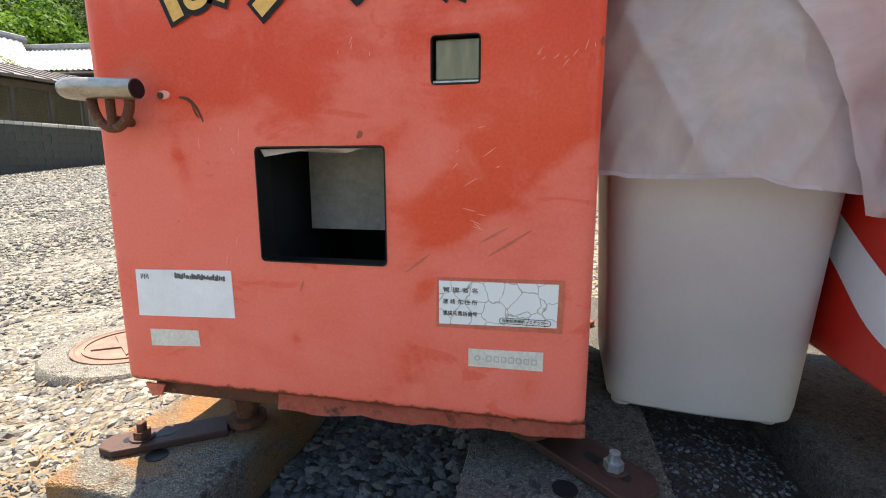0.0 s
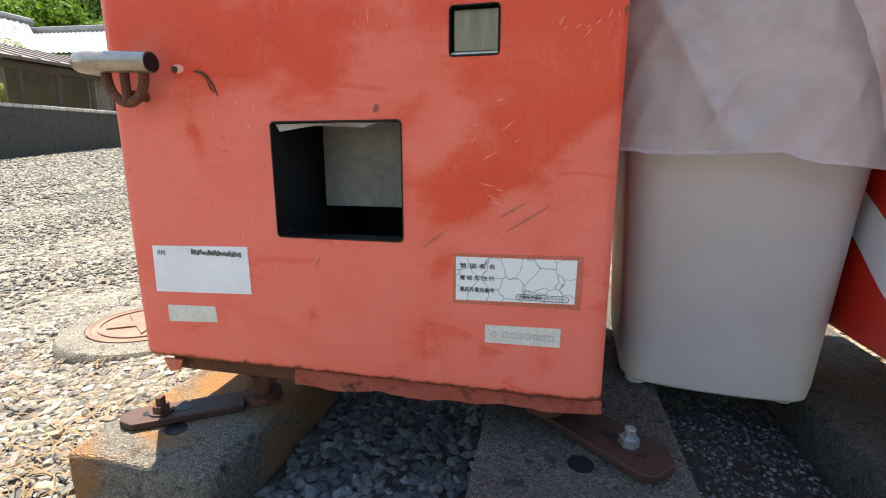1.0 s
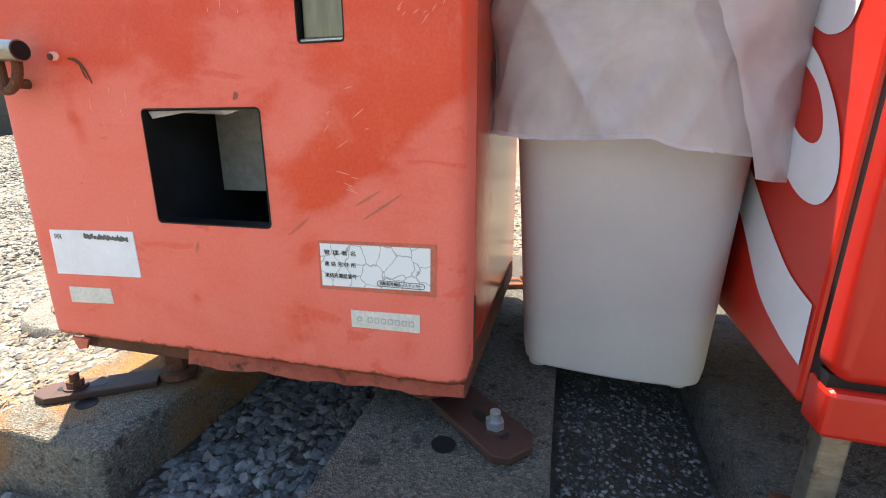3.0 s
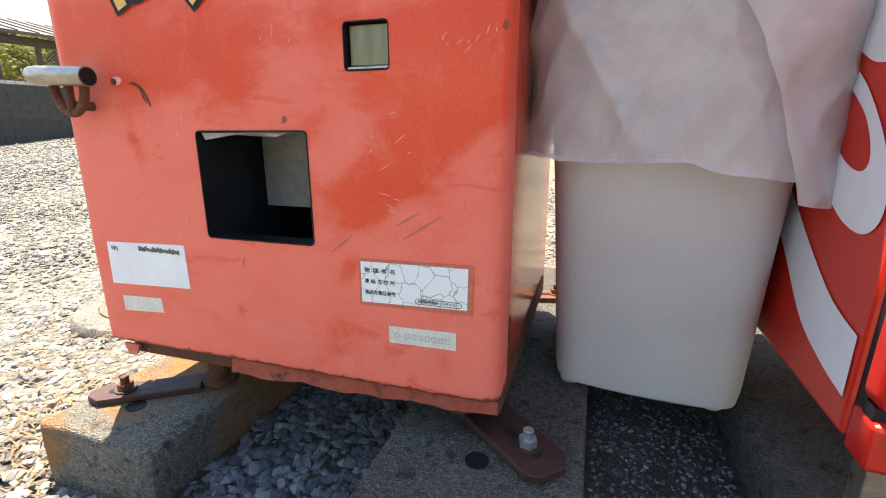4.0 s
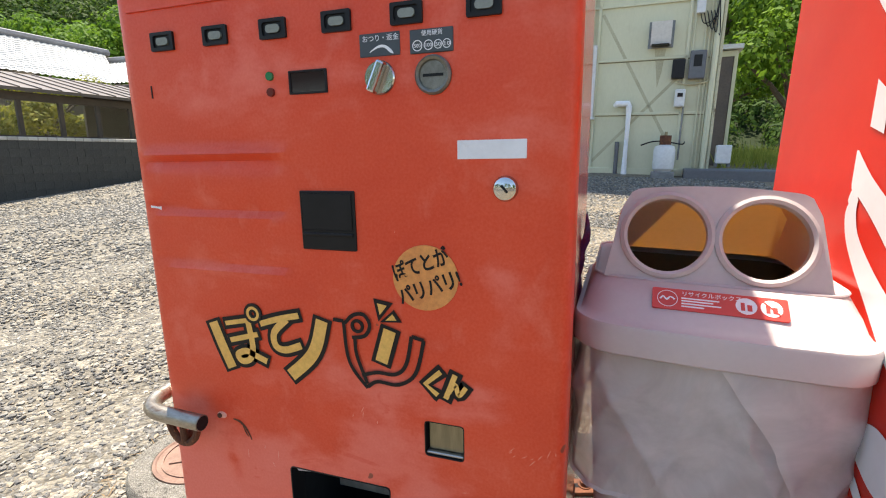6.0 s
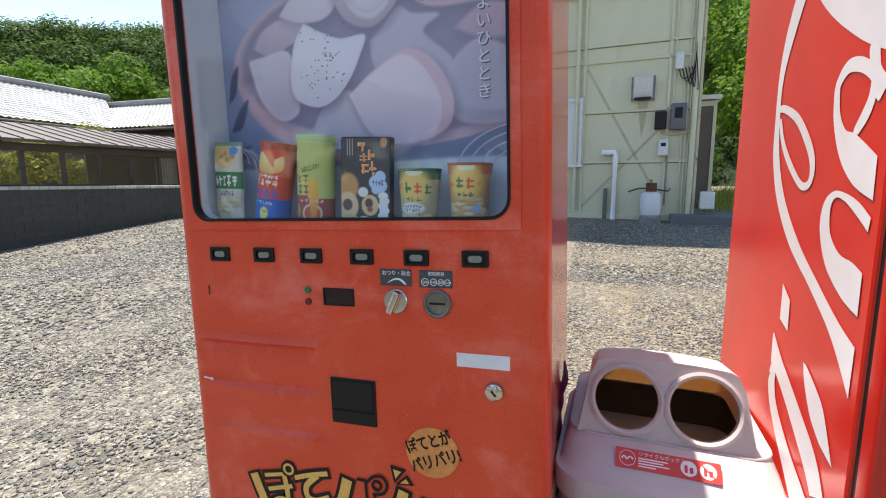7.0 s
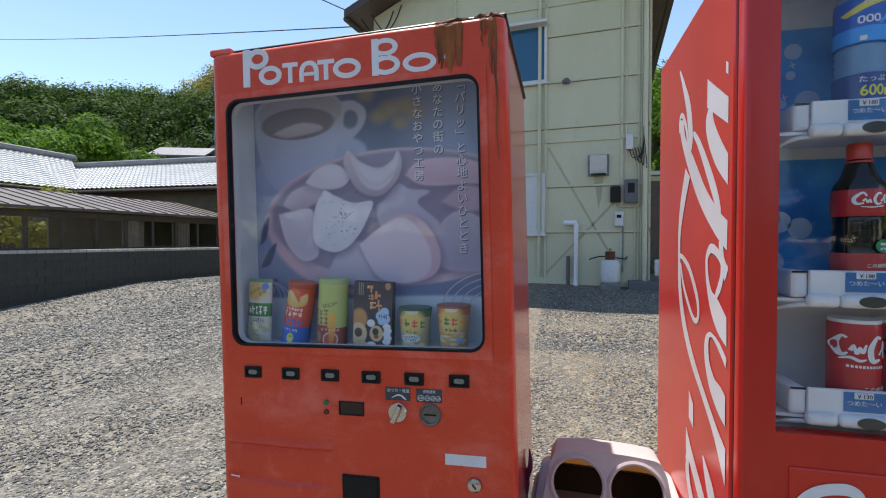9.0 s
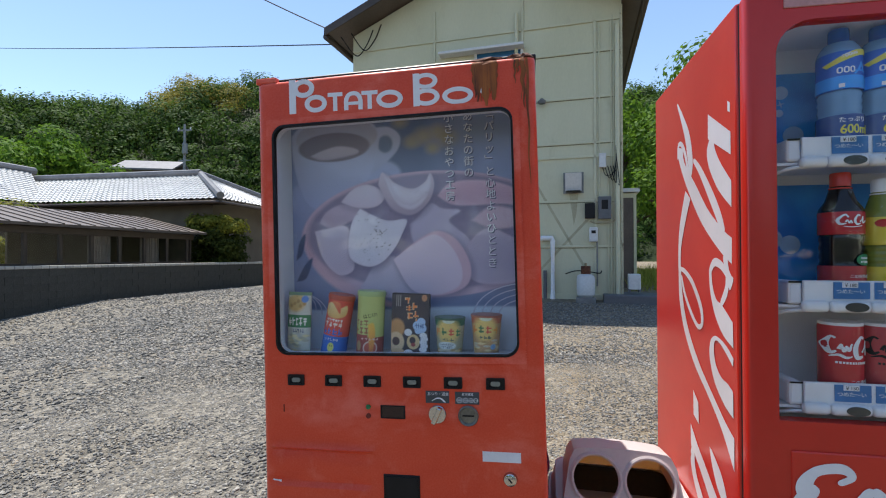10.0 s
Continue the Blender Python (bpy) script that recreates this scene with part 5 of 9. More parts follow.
    part("stamp_outline", ring_slab(rounded(0.066, 0.0082, 0.004, 4, 0.262, 0.1335), rounded(0.0645, 0.0068, 0.0033, 4, 0.262, 0.1335), -0.0018, -0.0013), INK, s2)
    lettering("自動販売機統一ステッカー", 0.0052, INK, s2, pose(0.2325, -0.0018, 0.1318), width=0.058)
    s3 = part("maker_plate", slab([(0.189, 0.0915), (0.287, 0.0935), (0.287, 0.068), (0.189, 0.067)], -0.0014, 0.002), LABEL2, root, "yellowed maker's plate with a worn mark")
    part("mark", ring_slab(ellipse(0.201, 0.0795, 0.0042, 0.0042, 16), ellipse(0.201, 0.0795, 0.002, 0.002, 16), -0.0018, -0.0012), MAKER, s3)
    for k in range(7):
        x = 0.2125 + 0.0098 * k
        part("mark", ring_slab(rounded(0.0078, 0.0085, 0.0015, 2, x + 0.004, 0.0797), rounded(0.0046, 0.0052, 0.001, 2, x + 0.004, 0.0797), -0.0018, -0.0012), MAKER, s3)
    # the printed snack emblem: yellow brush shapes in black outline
    em = part("emblem", stroke([(-0.2, 0.56), (-0.199, 0.56)], 0.001, -0.0002), INK, root, "yellow and black brush-stroke emblem, partly worn away")
    yellow = [
        [(-0.240, 0.607), (-0.225, 0.566), (-0.209, 0.528)],
        [(-0.214, 0.607), (-0.161, 0.618)],
        [(-0.207, 0.578), (-0.150, 0.594)],
        [(-0.167, 0.613), (-0.162, 0.572), (-0.169, 0.549), (-0.187, 0.543), (-0.194, 0.554), (-0.176, 0.562), (-0.158, 0.556), (-0.136, 0.548)],
        [(-0.143, 0.613), (-0.106, 0.625), (-0.068, 0.634)],
        [(-0.091, 0.626), (-0.116, 0.602), (-0.116, 0.579), (-0.098, 0.573), (-0.067, 0.584)],
        [(-0.026, 0.630), (-0.038, 0.589), (-0.055, 0.562), (-0.091, 0.530)],
        [(0.089, 0.626), (0.073, 0.574)],
        [(0.167, 0.571), (0.143, 0.549), (0.162, 0.534)],
        [(0.189, 0.569), (0.174, 0.530)],
        [(0.179, 0.540), (0.189, 0.554), (0.194, 0.538), (0.205, 0.552)]]
    widths = [0.019, 0.008, 0.009, 0.011, 0.010, 0.012, 0.021, 0.020, 0.008, 0.008, 0.007]
    for k, (pts, wd) in enumerate(zip(yellow, widths)):
        line = smooth_line(pts, 6) if len(pts) > 2 and k != 8 else pts
        a, b = Vector(line[0]), Vector(line[1])
        e, f = Vector(line[-1]), Vector(line[-2])
        wide = [tuple(a + (a - b).normalized() * 0.005)] + line + [tuple(e + (e - f).normalized() * 0.005)]
        part("outline", stroke(wide, wd + 0.0135, -0.0022 + 0.00002 * k), INK, em)
        part("fill", stroke(line, wd, -0.0028 - 0.00002 * k), YELLOW, em)
    red = [
        [(0.012, 0.633), (0.015, 0.583), (0.025, 0.555), (0.048, 0.528)],
        [(0.014, 0.630), (0.029, 0.644), (0.047, 0.646), (0.056, 0.630), (0.047, 0.613), (0.025, 0.608)],
        [(0.030, 0.608), (0.032, 0.579), (0.048, 0.535)],
        [(0.123, 0.620), (0.113, 0.575), (0.095, 0.557), (0.065, 0.556), (0.039, 0.548)],
        [(0.142, 0.616), (0.128, 0.563), (0.100, 0.541), (0.065, 0.541), (0.048, 0.530)],
        [(0.123, 0.620), (0.142, 0.616)],
        [(-0.006, 0.634), (0.012, 0.633)]]
    for k, pts in enumerate(red):
        part("outline", stroke(smooth_line(pts, 6) if len(pts) > 2 else pts, 0.006, -0.0024 - 0.00002 * k), INK, em)
    for cx2, cz2, ro, ri, m in ((-0.156, 0.629, 0.0175, 0.0125, INK), (-0.156, 0.629, 0.0125, 0.0075, YELLOW), (-0.156, 0.629, 0.0075, 0.003, INK), (0.035, 0.627, 0.0110, 0.0062, INK)):
        part("dot", ring_slab(ellipse(cx2, cz2, ro, ro, 24), ellipse(cx2, cz2, ri, ri, 24), -0.0032, -0.0012), m, em)
    for tri in ([(0.064, 0.673), (0.095, 0.668), (0.071, 0.638)], [(0.073, 0.637), (0.096, 0.658), (0.108, 0.640)]):
        mx, mz = sum(p[0] for p in tri) / 3, sum(p[1] for p in tri) / 3
        part("spark", slab([(mx + (x - mx) * 1.0, mz + (z - mz) * 1.0) for x, z in tri], -0.0026, -0.0012), INK, em)
        part("spark", slab([(mx + (x - mx) * 0.5, mz + (z - mz) * 0.5) for x, z in tri], -0.0031, -0.0022), YELLOW, em)
    bal = part("balloon_print", slab(ellipse(0.146, 0.709, 0.049, 0.047, 36, 20), -0.0020, 0.002), BALLOON, root, "faded orange round print with black slogan")
    lettering("ぽてとが", 0.0285, INK, bal, pose(0.1010, -0.0026, 0.7030) @ pose(0, 0, 0, 0, -21, 0), width=0.088, bold=0.0007)
    lettering("パリパリ!", 0.0285, INK, bal, pose(0.1090, -0.0026, 0.6685) @ pose(0, 0, 0, 0, -21, 0), width=0.098, bold=0.0007)
    # title on the header, as white shapes
    ti = part("title_print", slab([(-0.279, 1.738), (-0.2625, 1.738), (-0.2625, 1.826), (-0.279, 1.826)], -0.0014, 0.002), WHITE, root, "white rounded title shapes, the end rusted away")
    def tring(cx2, cz2, rx, rz, t):
        part("letter_shape", ring_slab(ellipse(cx2, cz2, rx, rz, 28), ellipse(cx2, cz2, rx - t, rz - t, 28), -0.0016, 0.002), WHITE, ti)
    def tbar(x0, x1, z0, z1):
        part("letter_shape", box(x0, x1, -0.0015, 0.002, z0, z1), WHITE, ti)
    tring(-0.243, 1.802, 0.027, 0.024, 0.0125)
    tring(-0.213, 1.761, 0.0275, 0.0225, 0.0115)
    tbar(-0.183, -0.147, 1.776, 1.786); tbar(-0.170, -0.160, 1.739, 1.776)
    part("letter_shape", stroke(smooth_line([(-0.138, 1.739), (-0.138, 1.764), (-0.132, 1.777), (-0.121, 1.781), (-0.110, 1.777), (-0.104, 1.764), (-0.104, 1.739)], 5), 0.0105, -0.0015), WHITE, ti)
    tbar(-0.134, -0.108, 1.752, 1.760)
    tbar(-0.101, -0.063, 1.775, 1.785); tbar(-0.087, -0.077, 1.739, 1.775)
    tring(-0.035, 1.761, 0.031, 0.0225, 0.0115)
    tbar(0.020, 0.035, 1.738, 1.824)
    tring(0.049, 1.803, 0.027, 0.021, 0.011)
    tring(0.050, 1.761, 0.030, 0.0230, 0.0115)
    tring(0.120, 1.760, 0.0345, 0.0225, 0.0115)
    part("letter_shape", slab([(0.158, 1.782), (0.172, 1.782), (0.184, 1.762), (0.178, 1.752)], -0.0015, 0.002), WHITE, ti)
    for o in (ti, *ti.children):
        for v in o.data.vertices:
            v.co.x = -0.279 + (v.co.x + 0.279) * 1.10
            v.co.z -= 0.025 * (v.co.x + 0.279) + (0.06 * (v.co.z - 1.738) if v.co.x > 0.04 else 0)
    return root


SCRATCH = plain("bare_pale_scratch", (0.82, 0.36, 0.28), 0.6, 0, 0.1)
PIPE = grainy("browned_steel_pipe", (0.16, 0.12, 0.085), (0.40, 0.36, 0.30), 16, 0.34, 0.75, 160, 0.2, 0.002, (0.13, 0.06, 0.03), (0.4, 1, 1))
RUST_STAIN = grainy("rust_run", (0.11, 0.026, 0.009), (0.42, 0.125, 0.020), 60, 0.75, 0, 300, 0.3, 0.002, (0.024, 0.009, 0.007), (1, 1, 0.07), patch=1.2, grain=0.2)
CASEGREY = plain("pale_case_sheet", (0.66, 0.68, 0.72), 0.5, 0, 0.06, 4)
BAGM = None


def film_plastic():
    """Thin cloudy plastic film: part clear, part milky, lightly glossy."""
    m = bpy.data.materials.new("cloudy_plastic_film")
    m.use_nodes = True
    n, l = m.node_tree.nodes, m.node_tree.links
    b = n["Principled BSDF"]
    v = coords(n, l)
    f = noise_tex(n, l, v, 7.0, 5.0, 0.6, 1.0)
    l.new(ramp(n, l, f, [(0.3, (0.62, 0.585, 0.59)), (0.7, (0.78, 0.74, 0.745))]), b.inputs["Base Color"])
    b.inputs["Roughness"].default_value = 0.16
    tr, mx = n.new("ShaderNodeBsdfTransparent"), n.new("ShaderNodeMixShader")
    tl, m2 = n.new("ShaderNodeBsdfTranslucent"), n.new("ShaderNodeMixShader")
    tl.inputs[0].default_value = (0.68, 0.63, 0.63, 1)
    m2.inputs[0].default_value = 0.3
    l.new(b.outputs[0], m2.inputs[1])
    l.new(tl.outputs[0], m2.inputs[2])
    l.new(ramp(n, l, f, [(0.3, (0.40, 0.40, 0.40)), (0.7, (0.22, 0.22, 0.22))]), mx.inputs[0])
    l.new(m2.outputs[0], mx.inputs[1])
    l.new(tr.outputs[0], mx.inputs[2])
    l.new(mx.outputs[0], n["Material Output"].inputs[0])
    bump(n, l, b, noise_tex(n, l, coords(n, l, 1.0, (1.0, 1.0, 0.7)), 22.0, 3.0, 0.5, 0.2), 0.35, 0.008)
    return m


BAGM = film_plastic()
LENS = plain("cloudy_lens", (0.20, 0.21, 0.18), 0.25, 0, 0.1, 200)
DARKSCREEN = plain("dark_red_screen", (0.02, 0.006, 0.007), 0.12, 0, 0.2)
GREENL = plain("green_lamp_plastic", (0.01, 0.16, 0.06), 0.2)
REDL = plain("red_lamp_plastic", (0.14, 0.015, 0.012), 0.2)
AGED = grainy("aged_zinc", (0.14, 0.135, 0.115), (0.22, 0.215, 0.185), 30, 0.45, 0.6, 200, 0.2, 0.001)
SLATE = plain("slate_print", (0.045, 0.055, 0.062), 0.45, 0, 0.1)
LABEL2 = grainy("cream_sticker", (0.56, 0.54, 0.47), (0.64, 0.62, 0.55), 30, 0.5, 0, 200, 0.05, 0.001)
MAKER = plain("faded_grey_print", (0.42, 0.41, 0.38), 0.5)
GHOST = grainy("sticker_residue", (0.48, 0.10, 0.05), (0.56, 0.15, 0.09), 60, 0.6, 0, 300, 0.1, 0.001)
BALLOON = grainy("faded_orange_print", (0.62, 0.20, 0.055), (0.74, 0.31, 0.085), 14, 0.5, 0, 120, 0.05, 0.001)


def cracked_sticker():
    m, n, l, b = node_mat("cracked_white_sticker", 0.5)
    v = coords(n, l)
    vo = n.new("ShaderNodeTexVoronoi")
    vo.feature = "DISTANCE_TO_EDGE"
    vo.inputs["Scale"].default_value = 42.0
    warp = n.new("ShaderNodeTexNoise")
    warp.inputs["Scale"].default_value = 60.0
    l.new(v, warp.inputs["Vector"])
    vm = n.new("ShaderNodeMix")
    vm.data_type = "VECTOR"
    vm.inputs[0].default_value = 0.012
    l.new(v, vm.inputs[4])
    l.new(warp.outputs["Color"], vm.inputs[5])
    l.new(vm.outputs[1], vo.inputs["Vector"])
    col = ramp(n, l, vo.outputs["Distance"], [(0.0, (0.28, 0.26, 0.24)), (0.035, (0.70, 0.72, 0.72))])
    l.new(col, b.inputs["Base Color"])
    return m


CRACKED = cracked_sticker()
make_machine()


# ---- poster and packets behind the glass ----
INKY = plain("poster_letter_shadow", (0.10, 0.10, 0.17), 0.6)


def printed_mat(name="printed_board", rough=0.55):
    """Ink on board: the colour printed on the sheet, with a fine screen grain."""
    m, n, l, b = node_mat(name, rough)
    at = n.new("ShaderNodeAttribute")
    at.attribute_name = "ink"
    g = noise_tex(n, l, coords(n, l), 320.0, 3.0)
    l.new(mix(n, l, 0.05, at.outputs["Color"], ramp(n, l, g, [(0.3, (0.25, 0.25, 0.28)), (0.7, (0.75, 0.75, 0.78))])), b.inputs["Base Color"])
    return m


def ink_on(ob, colours):
    at = ob.data.color_attributes.new("ink", "FLOAT_COLOR", "POINT")
    at.data.foreach_set("color", np.concatenate([colours, np.ones((len(colours), 1))], 1).astype(np.float32).ravel())


class Sheet:
    """A printed picture built up from soft-edged shapes on a grid of u, v."""
    def __init__(self, u, v, ground):
        self.u, self.v = u, v
        self.c = np.empty((len(u), 3))
        self.c[:] = ground

    def lay(self, cover, colour):
        cover = np.clip(cover, 0, 1)[:, None]
        self.c = self.c * (1 - cover) + np.asarray(colour) * cover

    def inside(self, line, soft):
        """Cover of a closed outline, feathered over soft."""
        x, y = self.u, self.v
        d = np.full(len(x), 1e9)
        odd = np.zeros(len(x), bool)
        for (ax, ay), (bx, by) in zip(line, line[1:] + line[:1]):
            ex, ey = bx - ax, by - ay
            t = np.clip(((x - ax) * ex + (y - ay) * ey) / (ex * ex + ey * ey + 1e-12), 0, 1)
            d = np.minimum(d, np.hypot(x - ax - t * ex, y - ay - t * ey))
            if ay != by:
                odd ^= ((ay > y) != (by > y)) & (x < ex * (y - ay) / ey + ax)
        return np.clip(0.5 + np.where(odd, d, -d) / soft, 0, 1), np.where(odd, d, 0)

    def shape(self, pts, top, low, soft=0.004, rim=None, shadow=0.0, lean=0.0):
        """A rounded form that goes from one tone to another down its height, darker or paler along its rim."""
        line = smooth_line(pts + [pts[0]], 6)[:-1]
        if shadow:
            cover, _ = self.inside([(a + 0.006, b - 0.010) for a, b in line], 0.030)
            self.lay(cover * shadow, (0.20, 0.17, 0.27))
        cover, deep = self.inside(line, soft)
        vs = [p[1] for p in line]
        us = [p[0] for p in line]
        t = (self.v - min(vs)) / (max(vs) - min(vs)) + lean * (self.u - sum(us) / len(us)) / (max(us) - min(us))
        t = np.clip(t, 0, 1)[:, None]
        col = np.asarray(low) * (1 - t) + np.asarray(top) * t
        if rim is not None:
            k = np.exp(-deep / 0.007)[:, None] * 0.75
            col = col * (1 - k) + np.asarray(rim) * k
        self.lay(cover, col)

    def oval(self, cu, cv, ru, rv, colour, soft=0.15):
        q = np.hypot((self.u - cu) / ru, (self.v - cv) / rv)
        self.lay((1 - q) / soft + 0.5, colour)

    def bar(self, u0, u1, v0, v1, colour):
        self.lay(((self.u >= u0) & (self.u <= u1) & (self.v >= v0) & (self.v <= v1)) * 1.0, colour)

    def marks(self, u0, u1, v0, v1, count, colour, seed):
        """A row of small unreadable printed signs."""
        rng = random.Random(seed)
        w, h = (u1 - u0) / count, v1 - v0
        for k in range(count):
            a = u0 + k * w
            for _ in range(2):
                z = v0 + h * rng.uniform(0.05, 0.85)
                self.bar(a + 0.08 * w, a + 0.85 * w, z, z + 0.2 * h, colour)
            x = a + w * rng.uniform(0.1, 0.6)
            self.bar(x, x + 0.24 * w, v0, v1, colour)


PRINT = printed_mat()
WAVE = plain("poster_wave", (0.55, 0.55, 0.66), 0.6)


def make_poster():
    """A faded photo poster: a cup, a bowl and potato slices in violet greys."""
    P = lambda d: 0.1255 - d
    nu, nv = 300, 306
    us, vs = np.linspace(-0.343, 0.309, nu), np.linspace(1.10, 1.770, nv)
    U, V = (g.ravel() for g in np.meshgrid(us, vs, indexing="ij"))
    sh = Sheet(U, V, (0.24, 0.29, 0.45))
    sh.oval(0.03, 1.70, 0.16, 0.13, (0.13, 0.15, 0.24), 1.6)
    sh.oval(0.26, 1.66, 0.12, 0.20, (0.38, 0.44, 0.62), 1.7)
    sh.oval(-0.30, 1.50, 0.16, 0.16, (0.33, 0.38, 0.56), 1.6)
    for a, b, r in ((0.012, 1.676, 0.020), (0.045, 1.690, 0.026), (0.085, 1.700, 0.022), (0.110, 1.680, 0.024), (0.07, 1.655, 0.018), (-0.02, 1.735, 0.02)):
        sh.oval(a, b, r, r * 0.8, (0.40, 0.33, 0.20), 1.3)
    # cup, saucer and tea
    sh.shape([(-0.342, 1.50), (-0.30, 1.475), (-0.20, 1.49), (-0.05, 1.56), (-0.022, 1.598), (-0.08, 1.63), (-0.26, 1.60), (-0.342, 1.56)], (0.46, 0.50, 0.68), (0.36, 0.40, 0.58), 0.012)
    sh.shape([(-0.100, 1.720), (-0.055, 1.722), (-0.022, 1.695), (-0.030, 1.655), (-0.080, 1.610), (-0.125, 1.59), (-0.11, 1.63)], (0.58, 0.60, 0.74), (0.44, 0.47, 0.62), 0.006)
    sh.oval(-0.064, 1.675, 0.021, 0.024, (0.17, 0.20, 0.31), 0.35)
    sh.shape([(-0.341, 1.715), (-0.338, 1.643), (-0.318, 1.565), (-0.285, 1.51), (-0.22, 1.505), (-0.13, 1.56), (-0.095, 1.63), (-0.082, 1.705), (-0.12, 1.748), (-0.205, 1.760), (-0.30, 1.750)], (0.56, 0.57, 0.68), (0.44, 0.49, 0.68), 0.006)
    sh.oval(-0.207, 1.703, 0.121, 0.055, (0.47, 0.45, 0.53), 0.06)
    sh.oval(-0.215, 1.676, 0.106, 0.041, (0.24, 0.19, 0.22), 0.10)
    sh.shape([(-0.285, 1.655), (-0.25, 1.668), (-0.20, 1.678), (-0.15, 1.668), (-0.145, 1.655), (-0.20, 1.645), (-0.25, 1.642)], (0.60, 0.52, 0.58), (0.46, 0.40, 0.46), 0.006)
    # bowl
    sh.oval(0.050, 1.422, 0.366, 0.172, (0.66, 0.50, 0.60), 0.02)
    sh.shape([(-0.313, 1.44), (-0.29, 1.35), (-0.21, 1.275), (-0.10, 1.235), (0.0, 1.222), (-0.10, 1.255), (-0.20, 1.31), (-0.265, 1.38)], (0.62, 0.44, 0.52), (0.72, 0.50, 0.58), 0.010)
    sh.oval(0.054, 1.428, 0.352, 0.158, (0.35, 0.30, 0.41), 0.05)
    # slices, back to front
    sh.shape([(0.079, 1.525), (0.11, 1.555), (0.161, 1.562), (0.23, 1.555), (0.29, 1.53), (0.309, 1.49), (0.25, 1.495), (0.13, 1.497)], (0.74, 0.52, 0.62), (0.62, 0.42, 0.52), 0.006, (0.80, 0.62, 0.70), 0.6)
    sh.shape([(0.17, 1.455), (0.225, 1.49), (0.285, 1.475), (0.30, 1.44), (0.23, 1.43)], (0.66, 0.48, 0.58), (0.56, 0.40, 0.52), 0.008, None, 0.5)
    sh.shape([(0.0, 1.45), (0.025, 1.47), (0.06, 1.505), (0.09, 1.49), (0.141, 1.482), (0.11, 1.455), (0.165, 1.40), (0.13, 1.36), (0.02, 1.39)], (0.64, 0.58, 0.70), (0.50, 0.45, 0.58), 0.006, None, 0.5)
    sh.shape([(0.155, 1.385), (0.18, 1.415), (0.217, 1.432), (0.27, 1.41), (0.309, 1.38), (0.309, 1.30), (0.2, 1.285), (0.15, 1.32)], (0.56, 0.50, 0.62), (0.44, 0.40, 0.54), 0.006, (0.64, 0.52, 0.64), 0.7)
    sh.shape([(-0.262, 1.464), (-0.24, 1.495), (-0.192, 1.514), (-0.141, 1.504), (-0.12, 1.48), (-0.17, 1.465), (-0.22, 1.445)], (0.68, 0.57, 0.67), (0.52, 0.42, 0.52), 0.005, None, 0.6)
    sh.shape([(-0.196, 1.520), (-0.165, 1.552), (-0.122, 1.566), (-0.085, 1.552), (-0.069, 1.529), (-0.085, 1.508), (-0.116, 1.500), (-0.16, 1.505)], (0.84, 0.80, 0.87), (0.70, 0.62, 0.72), 0.004, (0.72, 0.62, 0.70), 0.6)
    sh.shape([(-0.277, 1.441), (-0.24, 1.447), (-0.18, 1.45), (-0.165, 1.38), (-0.165, 1.33), (-0.209, 1.318), (-0.255, 1.365)], (0.72, 0.66, 0.76), (0.58, 0.50, 0.62), 0.005, (0.78, 0.68, 0.76), 0.7, -0.3)
    sh.shape([(-0.13, 1.30), (-0.10, 1.345), (-0.05, 1.365), (0.0, 1.33), (0.05, 1.265), (-0.05, 1.25), (-0.14, 1.275)], (0.68, 0.61, 0.71), (0.56, 0.49, 0.61), 0.006, None, 0.5)
    sh.shape([(-0.087, 1.564), (-0.074, 1.597), (-0.04, 1.566), (0.009, 1.547), (0.045, 1.563), (0.061, 1.587), (0.071, 1.555), (0.055, 1.51), (0.007, 1.476), (-0.05, 1.497)], (0.72, 0.63, 0.70), (0.48, 0.40, 0.49), 0.004, None, 0.8)
    for k in range(2):
        e = 0.012 * k
        sh.shape([(-0.074 + e, 1.594), (-0.04, 1.566), (0.009, 1.547), (0.045, 1.563), (0.060, 1.585), (0.062, 1.555 - 0.004 * k), (0.042, 1.512 + e), (0.004, 1.490 + e), (-0.04, 1.515 + e)], (0.86, 0.83, 0.90), (0.76, 0.72, 0.80), 0.003, (0.60, 0.52, 0.60))
    sh.shape([(-0.141, 1.50), (-0.165, 1.465), (-0.178, 1.40), (-0.168, 1.358), (-0.121, 1.338), (-0.08, 1.350), (-0.045, 1.385), (-0.022, 1.425), (-0.009, 1.464), (-0.06, 1.463), (-0.10, 1.478)], (0.88, 0.86, 0.92), (0.74, 0.72, 0.82), 0.003, (0.76, 0.70, 0.80), 0.9, -0.25)
    sh.shape([(-0.048, 1.355), (0.01, 1.40), (0.075, 1.430), (0.13, 1.402), (0.164, 1.335), (0.150, 1.28), (0.075, 1.255), (0.0, 1.275)], (0.74, 0.54, 0.62), (0.62, 0.44, 0.55), 0.004, None, 0.9)
    sh.shape([(-0.048, 1.355), (0.01, 1.396), (0.068, 1.420), (0.112, 1.388), (0.140, 1.33), (0.130, 1.28), (0.065, 1.258), (0.0, 1.275)], (0.84, 0.72, 0.80), (0.68, 0.58, 0.70), 0.004, None, 0.0, -0.3)
    for pts in ([(-0.335, 1.36), (-0.325, 1.41), (-0.305, 1.435), (-0.315, 1.38)], [(-0.335, 1.30), (-0.31, 1.345), (-0.285, 1.365), (-0.305, 1.31)], [(-0.34, 1.25), (-0.30, 1.27), (-0.285, 1.265), (-0.32, 1.235)]):
        sh.shape(pts, (0.12, 0.15, 0.26), (0.09, 0.11, 0.19), 0.005)
